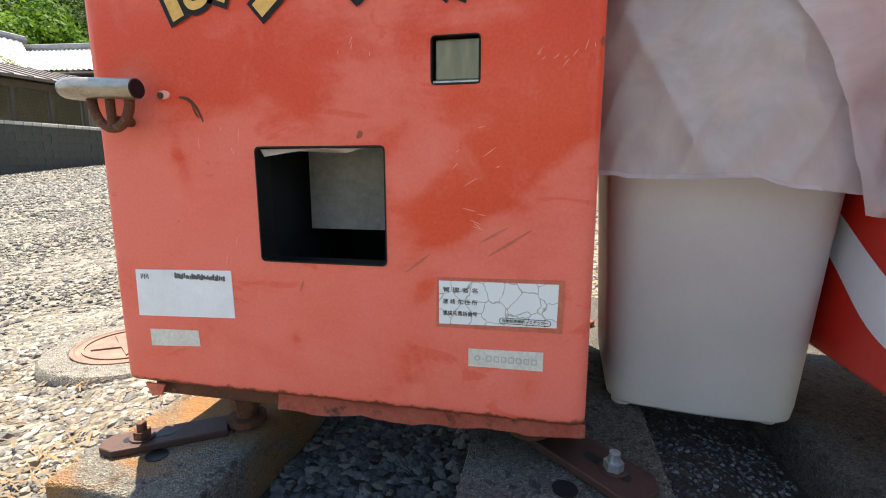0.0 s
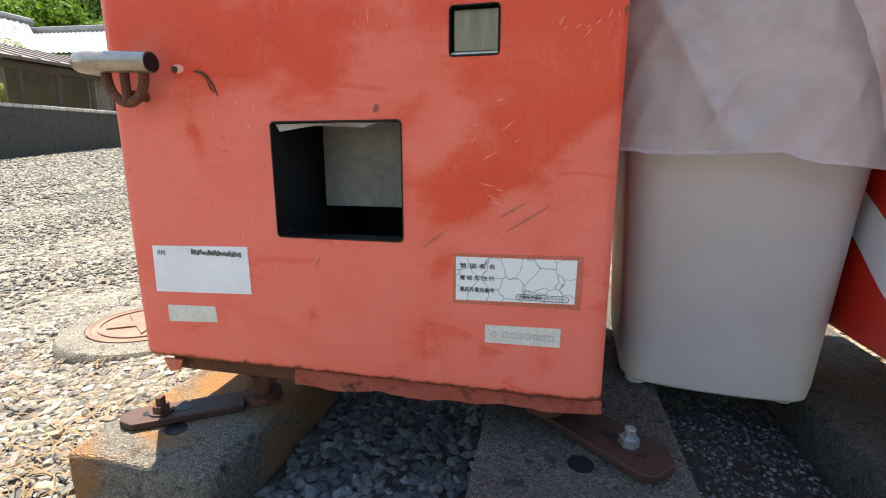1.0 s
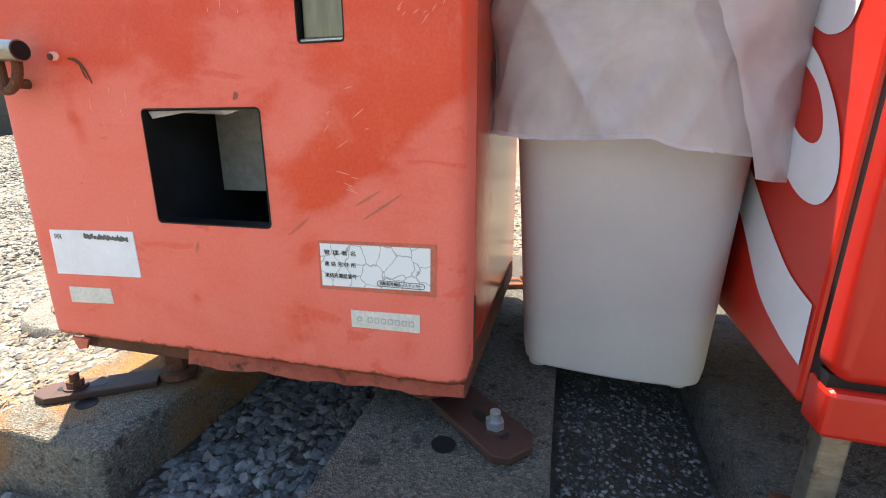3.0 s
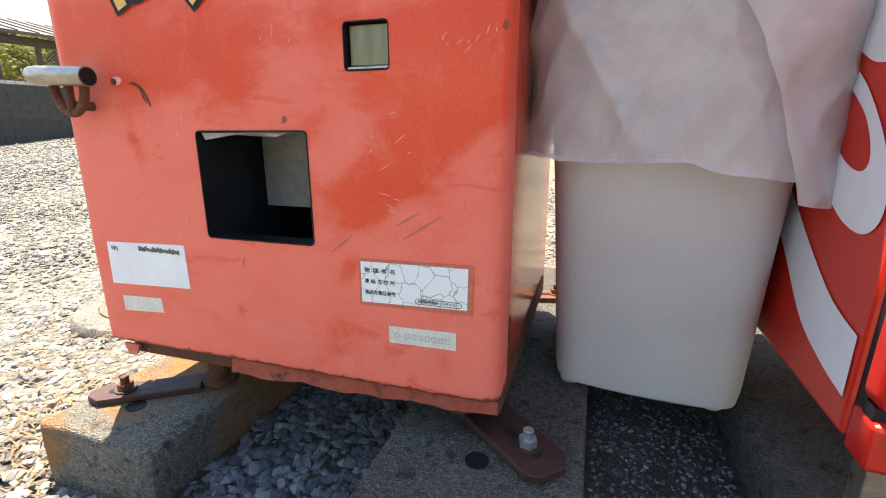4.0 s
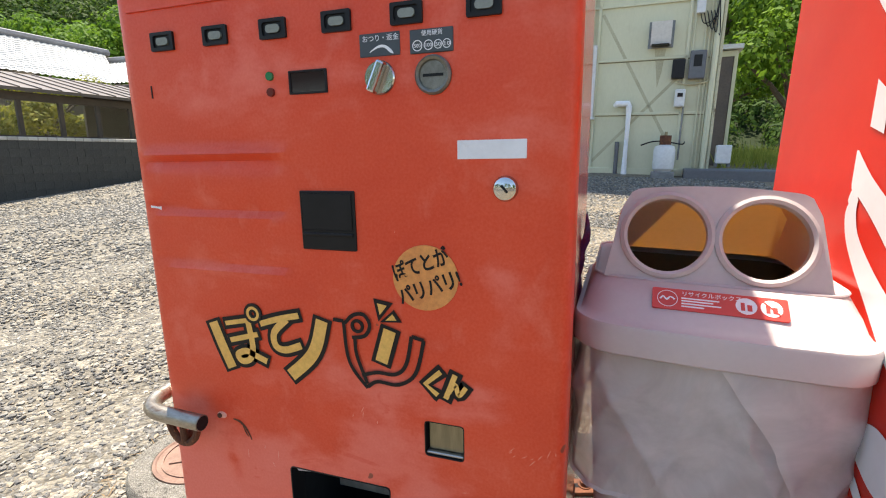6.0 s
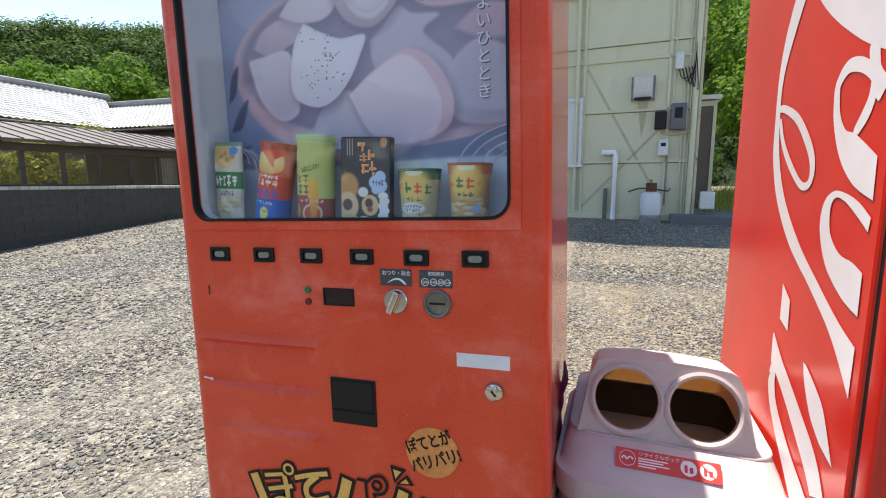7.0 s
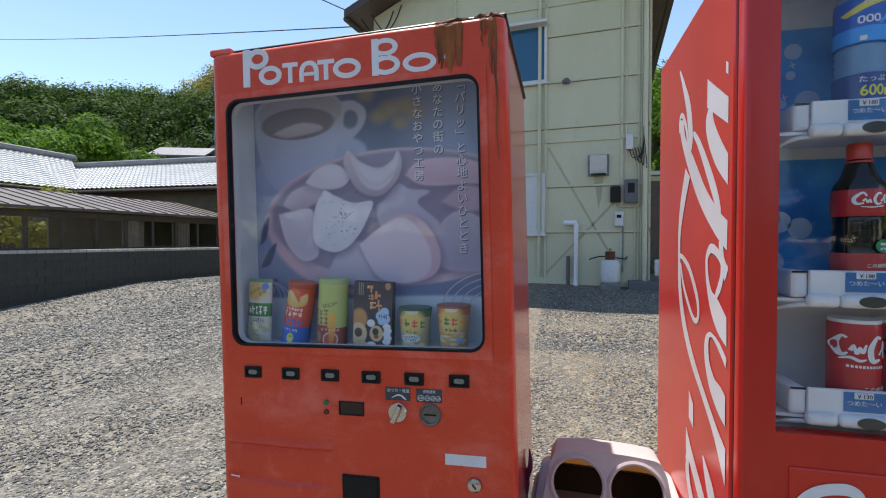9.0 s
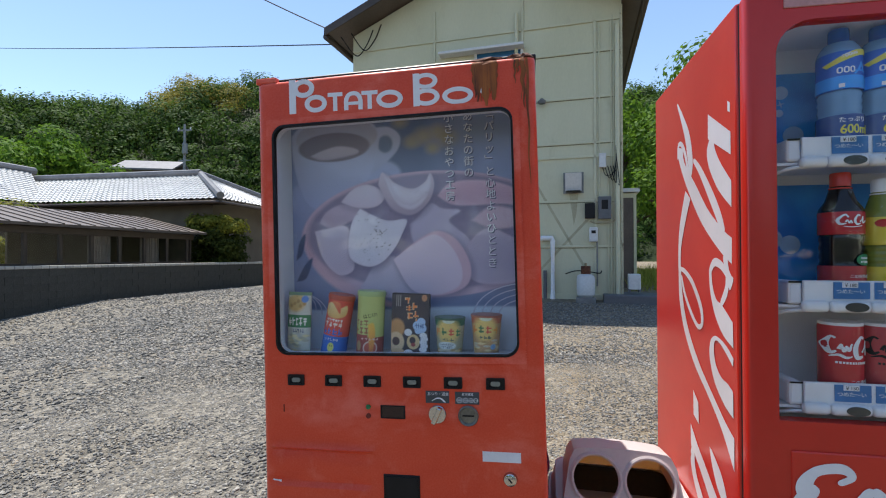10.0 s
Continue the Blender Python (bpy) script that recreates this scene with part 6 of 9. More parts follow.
    # table edge and the pale lower panel
    low = 1 / (1 + np.exp((V - 1.222 - 0.004 * np.sin(U * 9)) / 0.0015))
    sh.lay(low, (0.70, 0.78, 0.86))
    mott = np.array([noise.noise((a * 40, b * 40, 2.0)) for a, b in zip(U[::6], V[::6])]).repeat(6)[:len(U)]
    sh.c *= (1 + 0.03 * mott)[:, None]
    sh.c = sh.c ** 1.12
    grid = np.stack([U, np.full(len(U), P(0.0)), V], 1)
    idx = np.arange(nu * nv).reshape(nu, nv)
    quads = np.stack([idx[:-1, :-1], idx[1:, :-1], idx[1:, 1:], idx[:-1, 1:]], -1).reshape(-1, 4)
    me = bpy.data.meshes.new("poster")
    me.from_pydata(grid.tolist(), [], quads.tolist())
    me.materials.append(PRINT)
    root = new("poster", me)
    root.matrix_basis = MACHINE
    ink_on(root, sh.c)
    tagged(root, "faded violet-grey photo poster of potato slices and a cup", "poster")
    part("backing_board", slab([(-0.343, 1.10), (0.309, 1.10), (0.309, 1.770), (-0.343, 1.770)], P(-0.0002), P(-0.0014)), CASEGREY, root)
    depth = [0.0004]
    rng = random.Random(4)
    tea = plain("pepper_print", (0.10, 0.085, 0.10), 0.6)
    for _ in range(60):
        x, z = rng.gauss(-0.100, 0.026), rng.gauss(1.425, 0.034)
        if -0.165 < x < -0.03 and z - 1.345 > 0.6 * (x + 0.12):
            part("pepper_speck", slab(ellipse(x, z, 0.0012 + 0.001 * rng.random(), 0.0013, 7), P(0.0005), P(0.0001)), tea, root)
    for c in s_waves():
        part("printed_wave", stroke(c, 0.003, P(depth[0] + 0.0003)), WAVE, root)
    for s, x, z in (("「パリッ」と心地よいひととき", 0.2225, 1.724), ("あなたの街の", 0.1665, 1.724), ("小さなおやつ工房", 0.1145, 1.724)):
        lettering([{"「": "﹁", "」": "﹂"}.get(c, c) for c in s], 0.0275, INKY, root, pose(x + 0.0022, P(depth[0] + 0.0003), z - 0.0022), vertical=True, align="CENTER", bold=0.0003)
        lettering([{"「": "﹁", "」": "﹂"}.get(c, c) for c in s], 0.0275, WHITE, root, pose(x, P(depth[0] + 0.0006), z), vertical=True, align="CENTER", bold=0.0002)


def s_waves():
    """Fine curved lines printed in the poster's lower corners."""
    out = []
    for k in range(4):
        out.append([(-0.342 + (0.10 - 0.018 * k) * math.sin(a), 1.20 + 0.012 * k + (0.07 - 0.012 * k) * math.cos(a)) for a in [radians(8 + 11 * j) for j in range(9)]])
        out.append([(0.308 - (0.14 - 0.022 * k) * math.sin(a), 1.20 + (0.085 - 0.014 * k) * math.cos(a)) for a in [radians(5 + 10 * j) for j in range(10)]])
    return out


def wrap_print(name, root, r0, r1, h, paint, seg=120, rows=84, label=""):
    """A printed tube or cup: u runs round it in metres from its front, v up it."""
    a, v = np.meshgrid(np.linspace(-np.pi, np.pi, seg + 1), np.linspace(0, h, rows + 1), indexing="ij")
    rr = r0 + (r1 - r0) * v / h
    co = np.stack([rr * np.sin(a), -rr * np.cos(a), v], -1).reshape(-1, 3)
    idx = np.arange((seg + 1) * (rows + 1)).reshape(seg + 1, rows + 1)
    me = bpy.data.meshes.new(name)
    me.from_pydata(co.tolist(), [], np.stack([idx[:-1, :-1], idx[1:, :-1], idx[1:, 1:], idx[:-1, 1:]], -1).reshape(-1, 4).tolist())
    me.materials.append(PRINT)
    me.shade_smooth()
    ob = new(name, me)
    ob.parent = root
    sh = Sheet((a * (r0 + r1) / 2).ravel(), v.ravel(), (0.5, 0.5, 0.5))
    paint(sh)
    ink_on(ob, np.minimum(sh.c * 1.3, 0.85))
    return tagged(ob, label)


def face_print(name, root, w, h, y, paint, puff=0.0, step=0.0013):
    """A printed front, w by h, flat or puffed out like a filled bag."""
    nu, nv = int(w / step) + 2, int(h / step) + 2
    u, v = np.meshgrid(np.linspace(-w / 2, w / 2, nu), np.linspace(0, h, nv), indexing="ij")
    k = np.sqrt(np.clip(1 - (2 * u / w) ** 2, 0, 1)) * np.clip(np.minimum(v, h - v) / 0.03, 0, 1) ** 0.7
    crease = np.array([noise.noise((a * 60, b * 45, 1.0)) for a, b in zip(u.ravel(), v.ravel())]).reshape(u.shape) * 0.004 * (puff > 0)
    co = np.stack([u, y - puff * k + crease * k, v], -1).reshape(-1, 3)
    idx = np.arange(nu * nv).reshape(nu, nv)
    me = bpy.data.meshes.new(name)
    me.from_pydata(co.tolist(), [], np.stack([idx[:-1, :-1], idx[1:, :-1], idx[1:, 1:], idx[:-1, 1:]], -1).reshape(-1, 4).tolist())
    me.materials.append(PRINT)
    me.shade_smooth()
    ob = new(name, me)
    ob.parent = root
    sh = Sheet(u.ravel(), v.ravel(), (0.5, 0.5, 0.5))
    paint(sh)
    ink_on(ob, np.minimum(sh.c * 1.3, 0.85))
    return ob


DARKC, REDC, BLUEC, GREENC = (0.05, 0.04, 0.045), (0.56, 0.07, 0.04), (0.02, 0.13, 0.46), (0.03, 0.18, 0.06)


def paint_bag(sh):
    sh.c[:] = (0.50, 0.50, 0.42)
    sh.oval(-0.006, 0.140, 0.026, 0.024, (0.56, 0.38, 0.14), 0.4)
    for k in range(5):
        sh.oval(-0.018 + 0.009 * k, 0.132 + 0.006 * (k % 3), 0.0045, 0.005, (0.42, 0.25, 0.08), 0.5)
    sh.oval(0.018, 0.150, 0.010, 0.009, (0.10, 0.22, 0.48), 0.2)
    sh.bar(-0.05, 0.05, 0.074, 0.108, GREENC)
    sh.marks(-0.026, 0.026, 0.080, 0.100, 5, (0.70, 0.70, 0.60), 3)
    sh.marks(-0.012, 0.020, 0.060, 0.070, 5, (0.10, 0.12, 0.16), 4)
    for k in range(26):
        r = random.Random(k)
        sh.oval(r.uniform(-0.028, 0.028), r.uniform(0.005, 0.055), 0.008, 0.0035, (0.62, 0.55, 0.30) if k % 2 else (0.42, 0.40, 0.28), 0.5)
    sh.bar(-0.05, 0.05, 0.160, 0.168, (0.16, 0.26, 0.14))


def paint_blue_tube(sh):
    sh.c[:] = REDC
    sh.bar(-0.2, 0.2, 0.0, 0.056, BLUEC)
    sh.shape([(-0.030, 0.135), (-0.012, 0.142), (0.008, 0.128), (0.030, 0.138), (0.030, 0.112), (0.0, 0.102), (-0.030, 0.112)], (0.64, 0.52, 0.24), (0.58, 0.34, 0.10), 0.003)
    sh.shape([(-0.012, 0.146), (0.010, 0.143), (0.014, 0.116), (0.004, 0.126)], (0.60, 0.20, 0.07), REDC, 0.002)
    sh.marks(-0.022, 0.024, 0.094, 0.100, 7, (0.72, 0.66, 0.60), 5)
    sh.marks(-0.026, 0.026, 0.079, 0.092, 4, (0.74, 0.58, 0.50), 6)
    sh.marks(-0.030, 0.030, 0.058, 0.075, 4, BLUEC, 7)
    sh.oval(0.002, 0.026, 0.0085, 0.012, (0.56, 0.58, 0.14), 0.2)
    sh.oval(0.0, 0.030, 0.0015, 0.002, DARKC, 0.3)
    sh.oval(0.005, 0.030, 0.0015, 0.002, DARKC, 0.3)


def paint_green_tube(sh):
    sh.c[:] = (0.40, 0.46, 0.15)
    sh.bar(-0.2, 0.2, 0.0, 0.052, (0.26, 0.05, 0.04))
    sh.bar(-0.2, 0.004, 0.052, 0.058, (0.30, 0.06, 0.05))
    sh.marks(-0.034, 0.006, 0.080, 0.094, 3, (0.24, 0.09, 0.04), 8)
    sh.marks(-0.036, 0.008, 0.060, 0.077, 3, (0.26, 0.10, 0.05), 9)
    sh.oval(0.012, 0.024, 0.019, 0.018, (0.62, 0.50, 0.42), 0.1)
    sh.oval(0.012, 0.024, 0.016, 0.015, (0.44, 0.09, 0.06), 0.1)
    sh.oval(-0.022, 0.028, 0.008, 0.013, (0.36, 0.24, 0.10), 0.3)
    sh.shape([(0.004, 0.084), (0.018, 0.088), (0.024, 0.060), (0.020, 0.020), (0.012, -0.006), (0.008, 0.040)], (0.66, 0.42, 0.06), (0.60, 0.14, 0.05), 0.003)
    sh.marks(-0.014, 0.034, 0.044, 0.050, 5, (0.60, 0.40, 0.34), 10)


def paint_box(sh):
    sh.c[:] = (0.040, 0.034, 0.040)
    for k in range(3):
        z = 0.150 - 0.020 * k
        sh.marks(-0.016 + 0.004 * k, 0.002 + 0.004 * k, z - 0.016, z, 1, (0.66, 0.50, 0.30), 20 + k)
        sh.marks(-0.014 + 0.004 * k, 0.000 + 0.004 * k, z - 0.015, z - 0.001, 1, (0.66, 0.20, 0.05), 20 + k)
        z -= 0.014
        sh.marks(0.004 + 0.003 * k, 0.022 + 0.003 * k, z - 0.017, z, 1, (0.66, 0.50, 0.30), 30 + k)
        sh.marks(0.006 + 0.003 * k, 0.020 + 0.003 * k, z - 0.016, z - 0.001, 1, (0.66, 0.20, 0.05), 30 + k)
    for k in range(3):
        sh.bar(-0.037 + 0.005 * k, -0.035 + 0.005 * k, 0.126, 0.156, (0.42, 0.38, 0.36))
    sh.oval(0.037, 0.150, 0.007, 0.009, (0.42, 0.20, 0.10), 0.3)
    sh.oval(-0.034, 0.070, 0.020, 0.024, (0.46, 0.24, 0.09), 0.3)
    sh.oval(-0.036, 0.034, 0.022, 0.026, (0.60, 0.44, 0.26), 0.15)
    sh.oval(-0.036, 0.036, 0.010, 0.011, (0.09, 0.05, 0.04), 0.2)
    sh.oval(-0.030, 0.008, 0.018, 0.010, (0.52, 0.36, 0.20), 0.2)
    for a, b, r in ((0.020, 0.078, 0.012), (0.032, 0.072, 0.012), (0.030, 0.088, 0.011), (0.022, 0.066, 0.009)):
        sh.oval(a, b, r, r, (0.36, 0.50, 0.66), 0.12)
    sh.marks(0.014, 0.038, 0.072, 0.084, 4, (0.08, 0.14, 0.30), 11)
    for k in range(5):
        sh.oval(0.036 + 0.003 * (k % 2), 0.018 + 0.009 * k, 0.010, 0.007, (0.66, 0.68, 0.72), 0.15)
    sh.oval(0.010, 0.036, 0.017, 0.019, (0.60, 0.44, 0.22), 0.1)
    sh.oval(0.008, 0.040, 0.008, 0.009, (0.06, 0.04, 0.04), 0.2)
    sh.oval(0.010, 0.029, 0.006, 0.005, (0.34, 0.06, 0.05), 0.2)
    sh.oval(-0.004, 0.060, 0.010, 0.009, (0.66, 0.66, 0.68), 0.15)
    sh.oval(-0.002, 0.008, 0.012, 0.008, (0.64, 0.64, 0.66), 0.15)


def paint_cup(body, rim, sign):
    def paint(sh):
        sh.c[:] = body
        sh.bar(-0.3, 0.3, 0.080, 0.11, rim)
        sh.oval(0.0, 0.066, 0.030, 0.030, (0.58, 0.44, 0.14), 0.5)
        sh.oval(0.002, 0.092, 0.014, 0.006, (0.50, 0.58, 0.46), 0.3)
        sh.marks(-0.036, -0.018, 0.056, 0.074, 1, (0.60, 0.22, 0.05), 40 + sign)
        sh.marks(-0.016, 0.000, 0.057, 0.075, 1, (0.05, 0.16, 0.06), 41 + sign)
        sh.marks(0.002, 0.017, 0.056, 0.074, 1, (0.55, 0.08, 0.05), 42 + sign)
        sh.marks(0.019, 0.036, 0.054, 0.072, 1, (0.62, 0.30, 0.06) if sign else (0.05, 0.20, 0.08), 43 + sign)
        sh.marks(-0.014, 0.016, 0.042, 0.050, 3, (0.09, 0.12, 0.08), 44 + sign)
        if not sign:
            sh.oval(-0.004, 0.030, 0.026, 0.010, (0.56, 0.60, 0.58), 0.2)
            sh.marks(-0.024, 0.016, 0.031, 0.036, 7, (0.10, 0.13, 0.14), 45)
            sh.marks(-0.020, 0.012, 0.024, 0.029, 6, (0.10, 0.13, 0.14), 46)
        r = random.Random(50 + sign)
        for k in range(30):
            sh.oval(r.uniform(-0.045, 0.045), r.uniform(0.0, 0.020 + 0.018 * sign), 0.009, 0.0028, ((0.62, 0.50, 0.26), (0.40, 0.26, 0.10), (0.50, 0.46, 0.34))[k % 3], 0.5)
        if sign:
            sh.oval(0.022, 0.022, 0.008, 0.007, (0.20, 0.40, 0.60), 0.2)
    return paint


def make_packets():
    z0, G = 1.107, "snack packets on display"
    C = lambda n, c: plain(n, c, 0.35, 0, 0.08, 40)
    def stand(name, label, x, tilt, z=z0):
        return thing(name, label, "snack packet", MACHINE @ pose(x, 0.070, z, 0, tilt, 0), G)
    bag = stand("snack_bag", "clear and green printed snack bag behind the glass", -0.303, 3)
    face_print("front", bag, 0.066, 0.168, -0.004, paint_bag, 0.014)
    part("back", slab([(-0.033, 0), (0.033, 0), (0.033, 0.168), (-0.033, 0.168)], -0.0035, -0.001), C("bag_back_film", (0.45, 0.45, 0.40)), bag)
    t1 = stand("snack_tube", "red and blue potato crisp tube leaning behind the glass", -0.206, 11)
    wrap_print("body", t1, 0.0335, 0.0335, 0.152, paint_blue_tube)
    part("lid", lathe([(0, 0.152), (0.0355, 0.150), (0.036, 0.158), (0.034, 0.163), (0, 0.163)], 36), C("red_lid", (0.50, 0.09, 0.05)), t1, smooth=True)
    part("base", lathe([(0, 0.0), (0.0345, 0.0), (0.0345, 0.003), (0, 0.003)], 36), C("blue_base", (0.02, 0.10, 0.36)), t1)
    lettering("うすしお味", 0.0078, WHITE, t1, pose(-0.018, -0.0345, 0.044))
    t2 = stand("snack_tube", "yellow-green and brown potato crisp tube behind the glass", -0.104, 4)
    wrap_print("body", t2, 0.0355, 0.0355, 0.158, paint_green_tube)
    part("lid", lathe([(0, 0.158), (0.0375, 0.156), (0.038, 0.164), (0.036, 0.169), (0, 0.169)], 36), C("pale_green_lid", (0.40, 0.52, 0.22)), t2, smooth=True)
    part("base", lathe([(0, 0.0), (0.0365, 0.0), (0.0365, 0.003), (0, 0.003)], 36), C("brown_base", (0.20, 0.05, 0.04)), t2)
    lettering("はじけ!", 0.0120, INK, t2, pose(-0.008, -0.0366, 0.099) @ pose(0, 0, 0, 0, -14, 0))
    cd = stand("snack_box", "dark printed snack box with orange lettering behind the glass", 0.006, 3)
    part("body", box(-0.0495, 0.0495, -0.009, 0.012, 0, 0.160, 0.002, 1), C("dark_box_board", (0.05, 0.04, 0.045)), cd)
    face_print("front", cd, 0.098, 0.158, -0.0096, paint_box)
    for x, sign, body, rim, label in ((0.111, 0, (0.34, 0.33, 0.22), (0.03, 0.13, 0.07), "green potato stick cup behind the glass"), (0.204, 1, (0.46, 0.28, 0.14), (0.44, 0.13, 0.07), "brown-orange potato stick cup behind the glass")):
        cu = stand("snack_cup", label, x, 2, z0 + 0.006 * sign)
        wrap_print("body", cu, 0.0305, 0.0385, 0.096, paint_cup(body, rim, sign))
        part("lid", lathe([(0, 0.095), (0.0395, 0.094), (0.0402, 0.097), (0.039, 0.099), (0, 0.099)], 36), C("lid_foil", tuple(0.8 * k + 0.05 for k in rim)), cu, smooth=True)
    for x, s in ((-0.262, "￥180"), (-0.166, "￥180"), (-0.066, "￥180"), (-0.036, "￥100"), (0.146, "￥180"), (0.236, "￥180")):
        o = lettering(s, 0.010, INK, None, MACHINE @ pose(x, 0.030, z0 + 0.004), name="price_mark")
        tagged(o, "small black printed price mark by a packet", "price mark", "price marks")


make_poster()
make_packets()


# ---- recycling bin ----
def rrect(w, d, r, z, cx=0.0, cy=0.0, seg=5):
    return [Vector((x, y, z)) for x, y in rounded(w, d, r, seg, cx, cy)]


def bulged(w, d, r, z, cx, cy, swell, count=112):
    """A rounded rectangle, evenly divided, whose front swells outwards."""
    ring = rounded(w, d, r, 8, cx, cy)
    seg = [math.hypot(ring[(i + 1) % len(ring)][0] - p[0], ring[(i + 1) % len(ring)][1] - p[1]) for i, p in enumerate(ring)]
    run = np.concatenate([[0.0], np.cumsum(seg)])
    xs, ys = [p[0] for p in ring] + [ring[0][0]], [p[1] for p in ring] + [ring[0][1]]
    out = []
    for t in np.linspace(0, run[-1], count, endpoint=False):
        x, y = float(np.interp(t, run, xs)), float(np.interp(t, run, ys))
        k = max(0.0, (cy - y) / (d / 2)) ** 3
        out.append(Vector((x, y - swell * k * max(0.0, 1 - ((x - cx) / (w / 2)) ** 2), z)))
    return out


def loft(rings, bm=None, cap=(True, True)):
    bm = bm or bmesh.new()
    rr = [[bm.verts.new(p) for p in ring] for ring in rings]
    n = len(rr[0])
    for a, b in zip(rr, rr[1:]):
        for k in range(n):
            bm.faces.new((a[k], a[(k + 1) % n], b[(k + 1) % n], b[k]))
    if cap[0]:
        bm.faces.new(rr[0][::-1])
    if cap[1]:
        bm.faces.new(rr[-1])
    return bm


def lid_plastic():
    """Pinkish grey plastic, thin enough that the sun glows amber through it."""
    m, n, l, b = node_mat("thin_pinkish_plastic", 0.42)
    v = coords(n, l)
    f, g = noise_tex(n, l, v, 6.0, 5.0), noise_tex(n, l, v, 110.0, 3.0)
    col = ramp(n, l, f, [(0.35, (0.50, 0.45, 0.445)), (0.65, (0.58, 0.525, 0.52))])
    l.new(mix(n, l, 0.12, col, ramp(n, l, g, [(0.3, (0.3, 0.25, 0.25)), (0.7, (0.6, 0.53, 0.52))])), b.inputs["Base Color"])
    tl, mx = n.new("ShaderNodeBsdfTranslucent"), n.new("ShaderNodeMixShader")
    tl.inputs[0].default_value = (0.80, 0.33, 0.03, 1)
    mx.inputs[0].default_value = 0.08
    l.new(b.outputs[0], mx.inputs[1])
    l.new(tl.outputs[0], mx.inputs[2])
    l.new(mx.outputs[0], n["Material Output"].inputs[0])
    return m


def make_bin():
    THIN = lid_plastic()
    root = thing("recycling_bin", "grey plastic recycling bin with two round openings and bag", "bin", pose(0.400, 0.33, 0.160, 0, 0, -2.5))
    # body: tapered rounded box, front at y about -0.1 below and -0.18 above
    rings = []
    for z, w, d, r in ((0.0, 0.284, 0.284, 0.035), (0.005, 0.296, 0.296, 0.038), (0.03, 0.303, 0.303, 0.04), (0.30, 0.325, 0.33, 0.045), (0.56, 0.350, 0.372, 0.05), (0.665, 0.358, 0.385, 0.05)):
        rings.append(bulged(w, d, r, z, 0.022 - 0.036 * z, 0.050 - 0.055 * z, 0.013))
    body = part("body", loft(rings), BIN, root, "plain grey tapered body", smooth=True)
    for x, y in ((-0.10, -0.07), (0.13, -0.07), (-0.10, 0.15), (0.13, 0.15)):
        part("foot", rod((x, y, -0.008), (x, y, 0.004), 0.018), BIN, root)
    # bag: crumpled film over the upper body, with a loose outer fold towards one side
    def crumple(p, seed):
        ridge = lambda q: max(0.0, 1.0 - abs(noise.noise(q)) * 1.9) ** 1.8
        a = ridge(Vector((p.x * 7 + p.z * 4, p.y * 7, p.z * 3 + seed)))
        b = ridge(Vector((p.x * 15 - p.z * 9, p.y * 15, p.z * 7 + seed * 2)))
        c = noise.noise(Vector((p.x * 5, p.y * 5, p.z * 4 + seed)))
        return 0.011 * a + 0.006 * b + 0.009 * c
    def film_sheet(name, lo_of, hi_of, lift, seed, label="", keep=None, rows=72):
        bm = bmesh.new()
        n = 320
        grid = []
        for j in range(rows + 1):
            t = j / rows
            ring = []
            flat = bulged(0.372, 0.398, 0.05, 0, -0.001, 0.004, 0.012, n)
            for k, p in enumerate(flat):
                hi, lo = hi_of(p.x, p.y), lo_of(p.x, p.y)
                z = hi + (lo - hi) * t
                d = Vector((p.x + 0.001, p.y, 0)).normalized()
                q = Vector(((p.x) * (1 - 0.075 * (0.668 - z)), p.y * (1 - 0.16 * (0.668 - z)) + 0.055 * (0.668 - z), z))
                out = lift + 0.006 * t + crumple(Vector((p.x, p.y, z)), seed) * min(1.0, 0.15 + 2.5 * t)
                ring.append(bm.verts.new(q + d * out))
            grid.append(ring)
        for a, b in zip(grid, grid[1:]):
            for k in range(n):
                m = (a[k].co + b[(k + 1) % n].co) / 2
                if keep is None or keep(m):
                    bm.faces.new((a[k], b[k], b[(k + 1) % n], a[(k + 1) % n]))
        for v in [v for v in bm.verts if not v.link_faces]:
            bm.verts.remove(v)
        return part(name, bm, BAGM, root, label, smooth=True)
    def hem(x, y):
        return 0.402 - 0.020 * max(0.0, x / 0.19) + 0.010 * noise.noise((x * 9, y * 9, 1.5)) + 0.004 * noise.noise((x * 40, y * 40, 0.5))
    film_sheet("bag", hem, lambda x, y: 0.668, 0.003, 1.3, "cloudy pinkish plastic bag hanging out under the rim")
    def fold_edge(z):
        return 0.135 - 0.33 * (z - 0.37) - 0.35 * max(0.0, z - 0.55) + 0.012 * noise.noise((z * 16, 2.0, 0))
    fold = bmesh.new()
    track = bulged(0.372, 0.398, 0.05, 0, -0.001, 0.004, 0.012, 600)
    k0 = min(range(600), key=lambda k: track[k].x + track[k].y)
    track = track[k0:]
    along = np.concatenate([[0.0], np.cumsum([(b - a).length for a, b in zip(track, track[1:])])])
    fx, fy = [p.x for p in track], [p.y for p in track]
    turn = max(range(len(track)), key=lambda k: track[k].x - 0.5 * track[k].y)
    stop = along[max(k for k in range(len(track)) if track[k].y < 0.10)]
    rows, cols, grid = 72, 110, []
